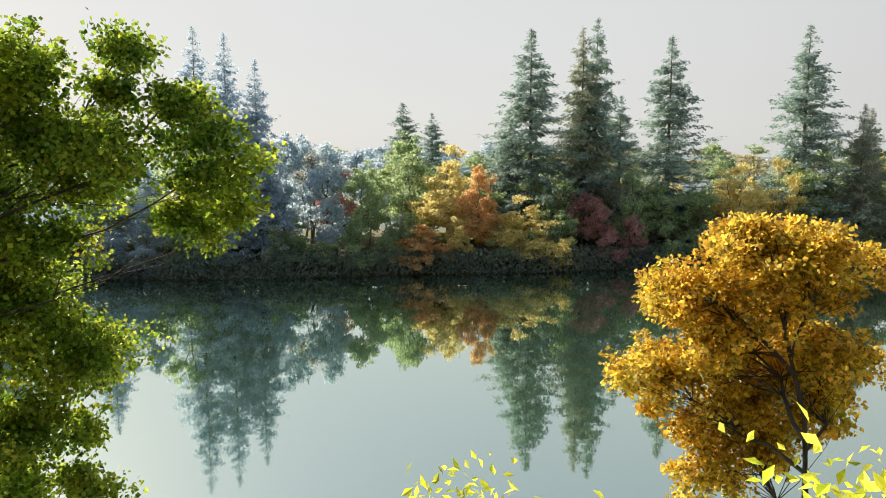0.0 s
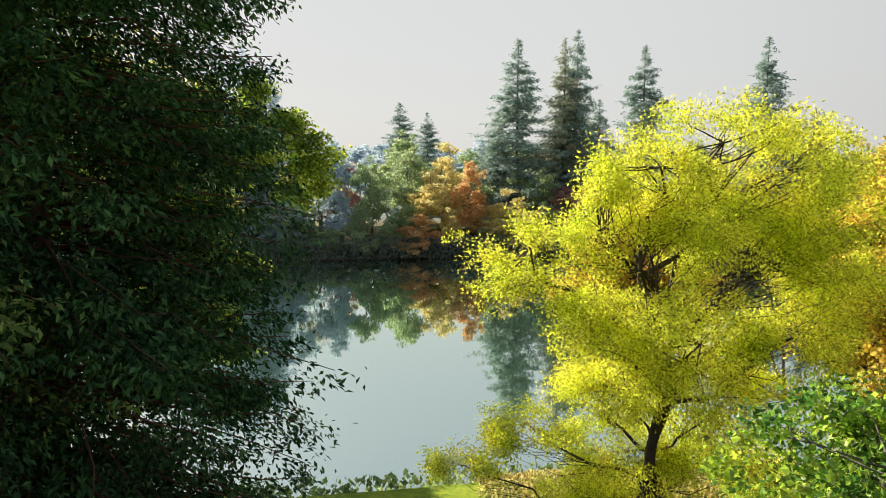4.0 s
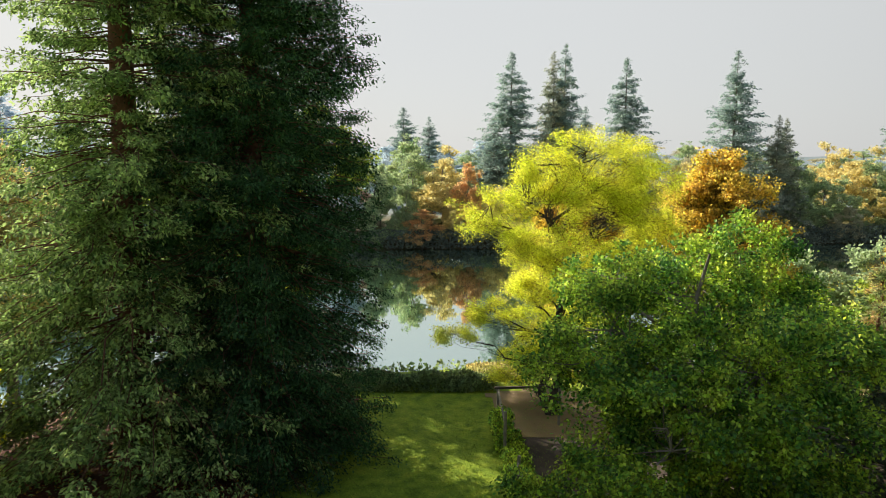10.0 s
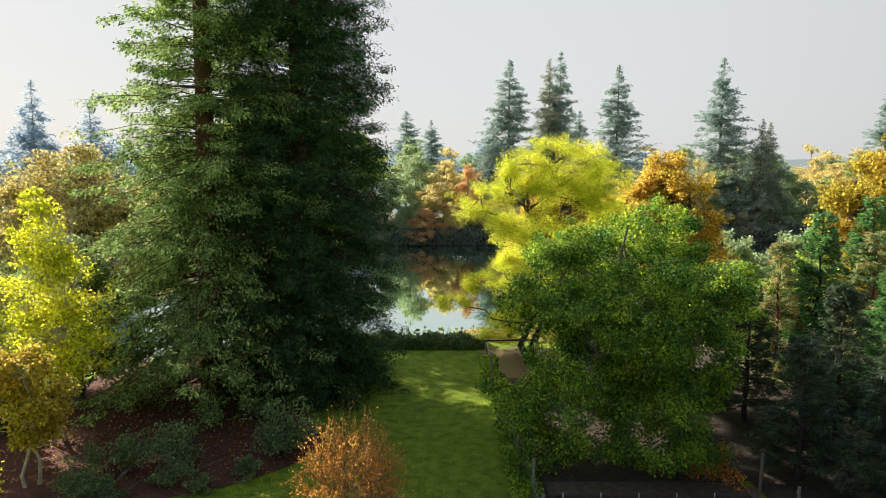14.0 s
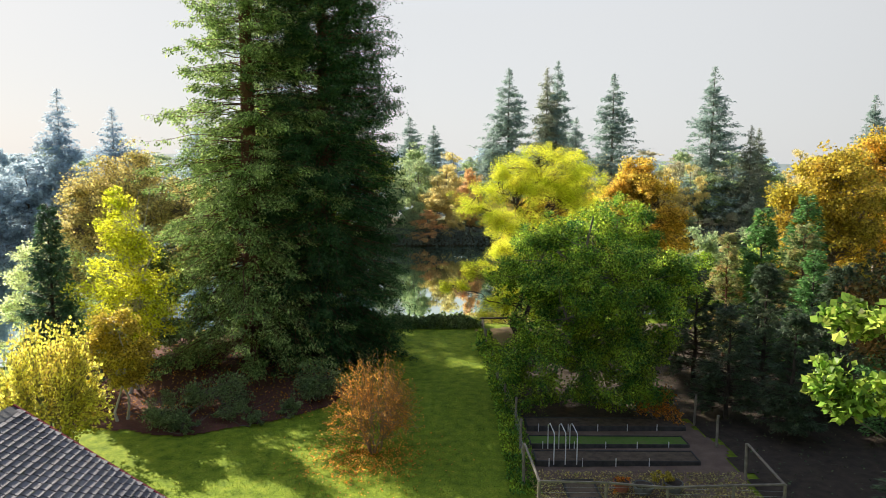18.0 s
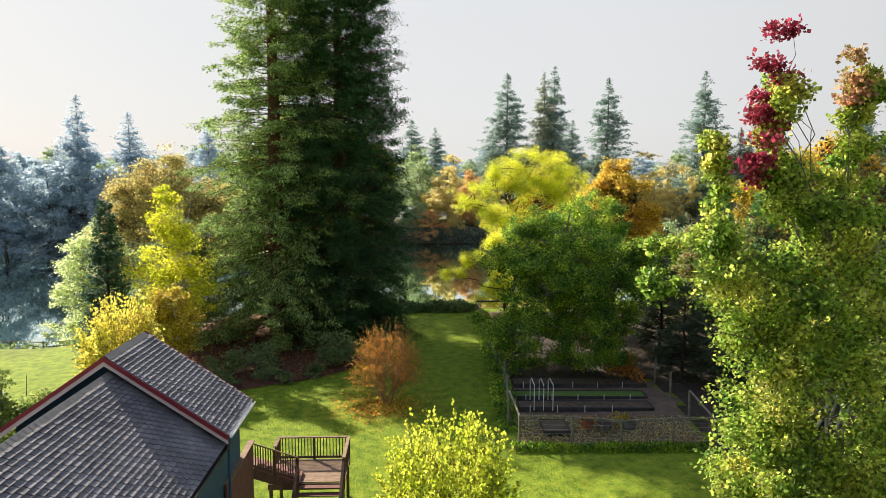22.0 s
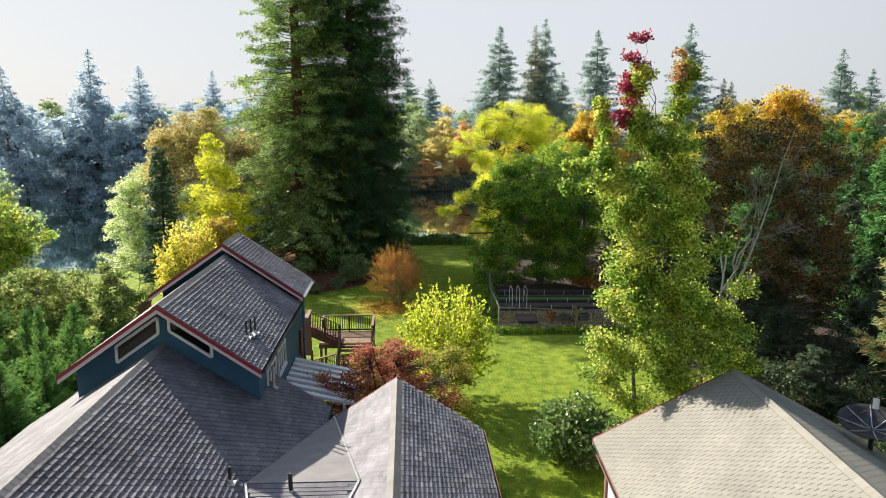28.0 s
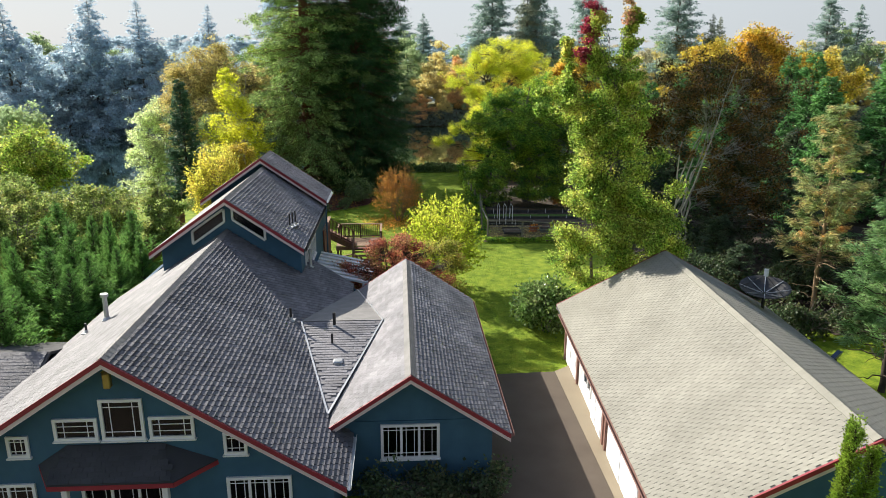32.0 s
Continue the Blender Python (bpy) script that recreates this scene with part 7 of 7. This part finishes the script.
part("top_rail", beam((2.5, 2.6, 2.05), (6.3, 2.9, 2.05), 0.14, 0.12, 0.01), M["bark_dark"], arb)
part("side_rail", beam((2.7, 2.6, 1.95), (2.75, -0.9, 1.35), 0.09, 0.08, 0.01), M["post_wood"], arb)
# hedges
def hedge_places(x0, x1, y0, y1, h, thin=0.35):
    def fn(r, n):
        x = r.uniform(x0, x1, n)
        y = y0 + (y1 - y0) * r.uniform(0, 1, n)
        lump = 0.75 + 0.25 * np.sin(x * 1.7) * np.cos(y * 2.3 + x * 0.6) + r.normal(0, 0.06, n)
        e = 1 - np.abs((y - (y0 + y1) / 2) / ((y1 - y0) / 2)) ** 3
        z = np.array([height_at(a, b) for a, b in zip(x, y)]) + h * lump * np.clip(e, 0.15, 1) * (1 - r.uniform(0, 1, n) ** 2 * (1 - thin))
        return np.stack([x, y, z], 1)
    return fn


tuft_cloud("hedge", hedge_places(-9, 3.2, 8.9, 11.2, 1.05), 12000, 0.2, "shrub", 101, lean=0.9, width=0.4, label="low clipped hedge along the end of the lawn", category="hedge")
tuft_cloud("bank_growth", hedge_places(1.5, 12, 11, 18, 0.3), 9000, 0.2, "tan", 102, lean=0.8, width=0.3, label="dry brown and yellow growth on the river bank", category="undergrowth")
tuft_cloud("fence_weeds", hedge_places(2.9, 13.2, -26.8, -26.0, 0.38), 3600, 0.16, "walnut", 103, lean=0.6, width=0.2, label="green weeds along the garden fence", category="weeds")
tuft_cloud("fence_ivy", hedge_places(2.4, 3.8, -24, 2, 0.9), 8000, 0.14, "walnut", 104, lean=0.9, width=0.35, label="climbing greenery along the side fence", category="ivy")
tuft_cloud("arbour_ivy", hedge_places(2.2, 3.3, -1.2, 2.9, 1.7), 2600, 0.14, "walnut", 105, lean=0.9, width=0.35, label="ivy hanging on the arbour side", category="ivy")
tuft_cloud("far_scrub", lambda r, n: (lambda x: np.stack([x, np.array([far_shore(a) for a in x]) + r.uniform(-1.5, 7, n), WATER + 0.2 + r.uniform(0, 1, n) ** 1.4 * 4.2], 1))(r.uniform(-135, 165, n)), 44000, 0.5, "far_dark", 106, lean=0.9, width=0.45, label="tangled scrub along the far waterline", category="scrub")
tuft_cloud("bank_scrub", lambda r, n: (lambda x: (lambda y: np.stack([x, y, np.array([height_at(a, b) for a, b in zip(x, y)]) + r.uniform(0, 0.7, n)], 1))(np.array([near_shore(a) for a in x]) - r.uniform(0, 8, n)))(r.uniform(-60, 60, n)), 16000, 0.3, "shrub", 107, lean=0.9, width=0.4, label="scrub on the near river bank", category="scrub")


def litter(x0, x1, y0, y1, z=0.13):
    return lambda r, n: np.stack([r.uniform(x0, x1, n), r.uniform(y0, y1, n), np.full(n, z) + r.uniform(0, 0.03, n)], 1)


def ring_litter(cx, cy, s):
    def fn(r, n):
        x, y = r.normal(cx, s, n), r.normal(cy, s, n)
        return np.stack([x, y, np.array([height_at(a, b) for a, b in zip(x, y)]) + 0.03], 1)
    return fn


tuft_cloud("fallen_leaves", ring_litter(-4.3, -20.2, 1.5), 2600, 0.11, "rust", 110, lean=1.5, width=0.4, label="fallen rust leaves under the small tree", category="leaves")
tuft_cloud("fallen_leaves", litter(3.4, 13.2, -26, -21.8, 0.11), 6000, 0.1, "tan", 111, lean=1.5, width=0.3, label="pale wood chips and leaves on the garden floor", category="wood chips")
tuft_cloud("fallen_leaves", litter(-22, -8, -15, 6, 0.1), 3600, 0.12, "rust", 112, lean=1.5, width=0.35, label="brown needles and leaves on the bark bed", category="leaves")
tuft_cloud("fallen_leaves", litter(14, 34, -38, 6, 0.1), 3500, 0.12, "thicket", 113, lean=1.5, width=0.4, label="leaf litter on the floor of the wood, coloured dark for shade", category="leaves")


def grass_places(x0, x1, y0, y1):
    def fn(r, n):
        x, y = r.uniform(x0, x1, n), r.uniform(y0, y1, n)
        return np.stack([x, y, np.array([height_at(a, b) for a, b in zip(x, y)]) - 0.01], 1)
    return fn


M["grass"] = leaf_material("grass_blades", [(0.12, 0.225, 0.02), (0.225, 0.345, 0.03), (0.33, 0.43, 0.05)], 0.45, 0.8)
tuft_cloud("grass", grass_places(-14, 5.5, -50, 9), 90000, 0.085, "grass", 120, lean=0.55, width=0.14, label="short green grass blades of the lawn", category="grass")
# behind the garage
dish = empty("satellite_dish", pose(14.0, -49.8, 0, 0, 0, 20), label="large black mesh satellite dish on a pole beside the garage", category="satellite dish")
part("pole", rod((0, 0, -0.2), (0, 0, 3.6), 0.08, 12), M["dish"], dish)
n, V, I = 24, [], []
for r in np.linspace(0.06, 1.1, 8):
    for k in range(n):
        a = 2 * math.pi * k / n
        V.append((r * math.cos(a), r * math.sin(a), 0.27 * r * r))
for i in range(7):
    for k in range(n):
        I += [i * n + k, i * n + (k + 1) % n, (i + 1) * n + (k + 1) % n, (i + 1) * n + k]
V = np.array(V) @ np.array(Euler((radians(8), radians(-8), 0)).to_matrix()).T + np.array([0, 0, 3.75])
bowl = part("reflector", mesh_np("reflector", V, 4, np.array(I), True), M["dish"], dish, "dark round mesh reflector")
mod = bowl.modifiers.new("thick", "SOLIDIFY")
mod.thickness = 0.03
for k in range(8):
    part("rib", beam(V[k * 3], V[7 * n + k * 3], 0.03, 0.05), M["flashing"], dish)
part("feed", rod((-0.25, -0.2, 4.65), (-0.22, -0.18, 4.98), 0.1, 12), M["white_trim"], dish, "white feed horn")
for k in (2, 10, 18):
    part("strut", rod(V[7 * n + k], (-0.25, -0.2, 4.7), 0.015, 6), M["dish"], dish)
sd = empty("satellite_dish", pose(15.4, -53.6, 0), label="small navy satellite dish beside the garage", category="satellite dish")
part("pole", rod((0, 0, -0.1), (0, 0, 2.2), 0.04, 8), M["dish"], sd)
part("reflector", rod((0, 0, 2.2), (-0.1, 0.12, 2.28), 0.42, 18, 0.36), M["navy"], sd, "navy plastic reflector")
# brown fence and sun screen beside the house
bf = empty("board_fence", pose(0, -60, 0, 0, 0, 2.4), label="brown board fence beside the house", category="fence")
for k in range(60):
    v = 26 + k * 0.19
    part("board", box((-19.7, v, 0.0), (-19.67, v + 0.18, 1.75 + 0.03 * math.sin(k * 1.3))), M["step_wood"], bf)
for z in (0.4, 1.4):
    part("rail", box((-19.66, 26, z), (-19.6, 37.4, z + 0.09)), M["rail_wood"], bf)
shrub((-1.6, -60.2), 1.6, 1.5, "thicket", 130, 4500, 0.12, label="dark clipped shrubs under the wing's window")
shrub((0.2, -60.0), 1.0, 1.3, "thicket", 131, 2600, 0.12, label="dark clipped shrub under the wing's window")
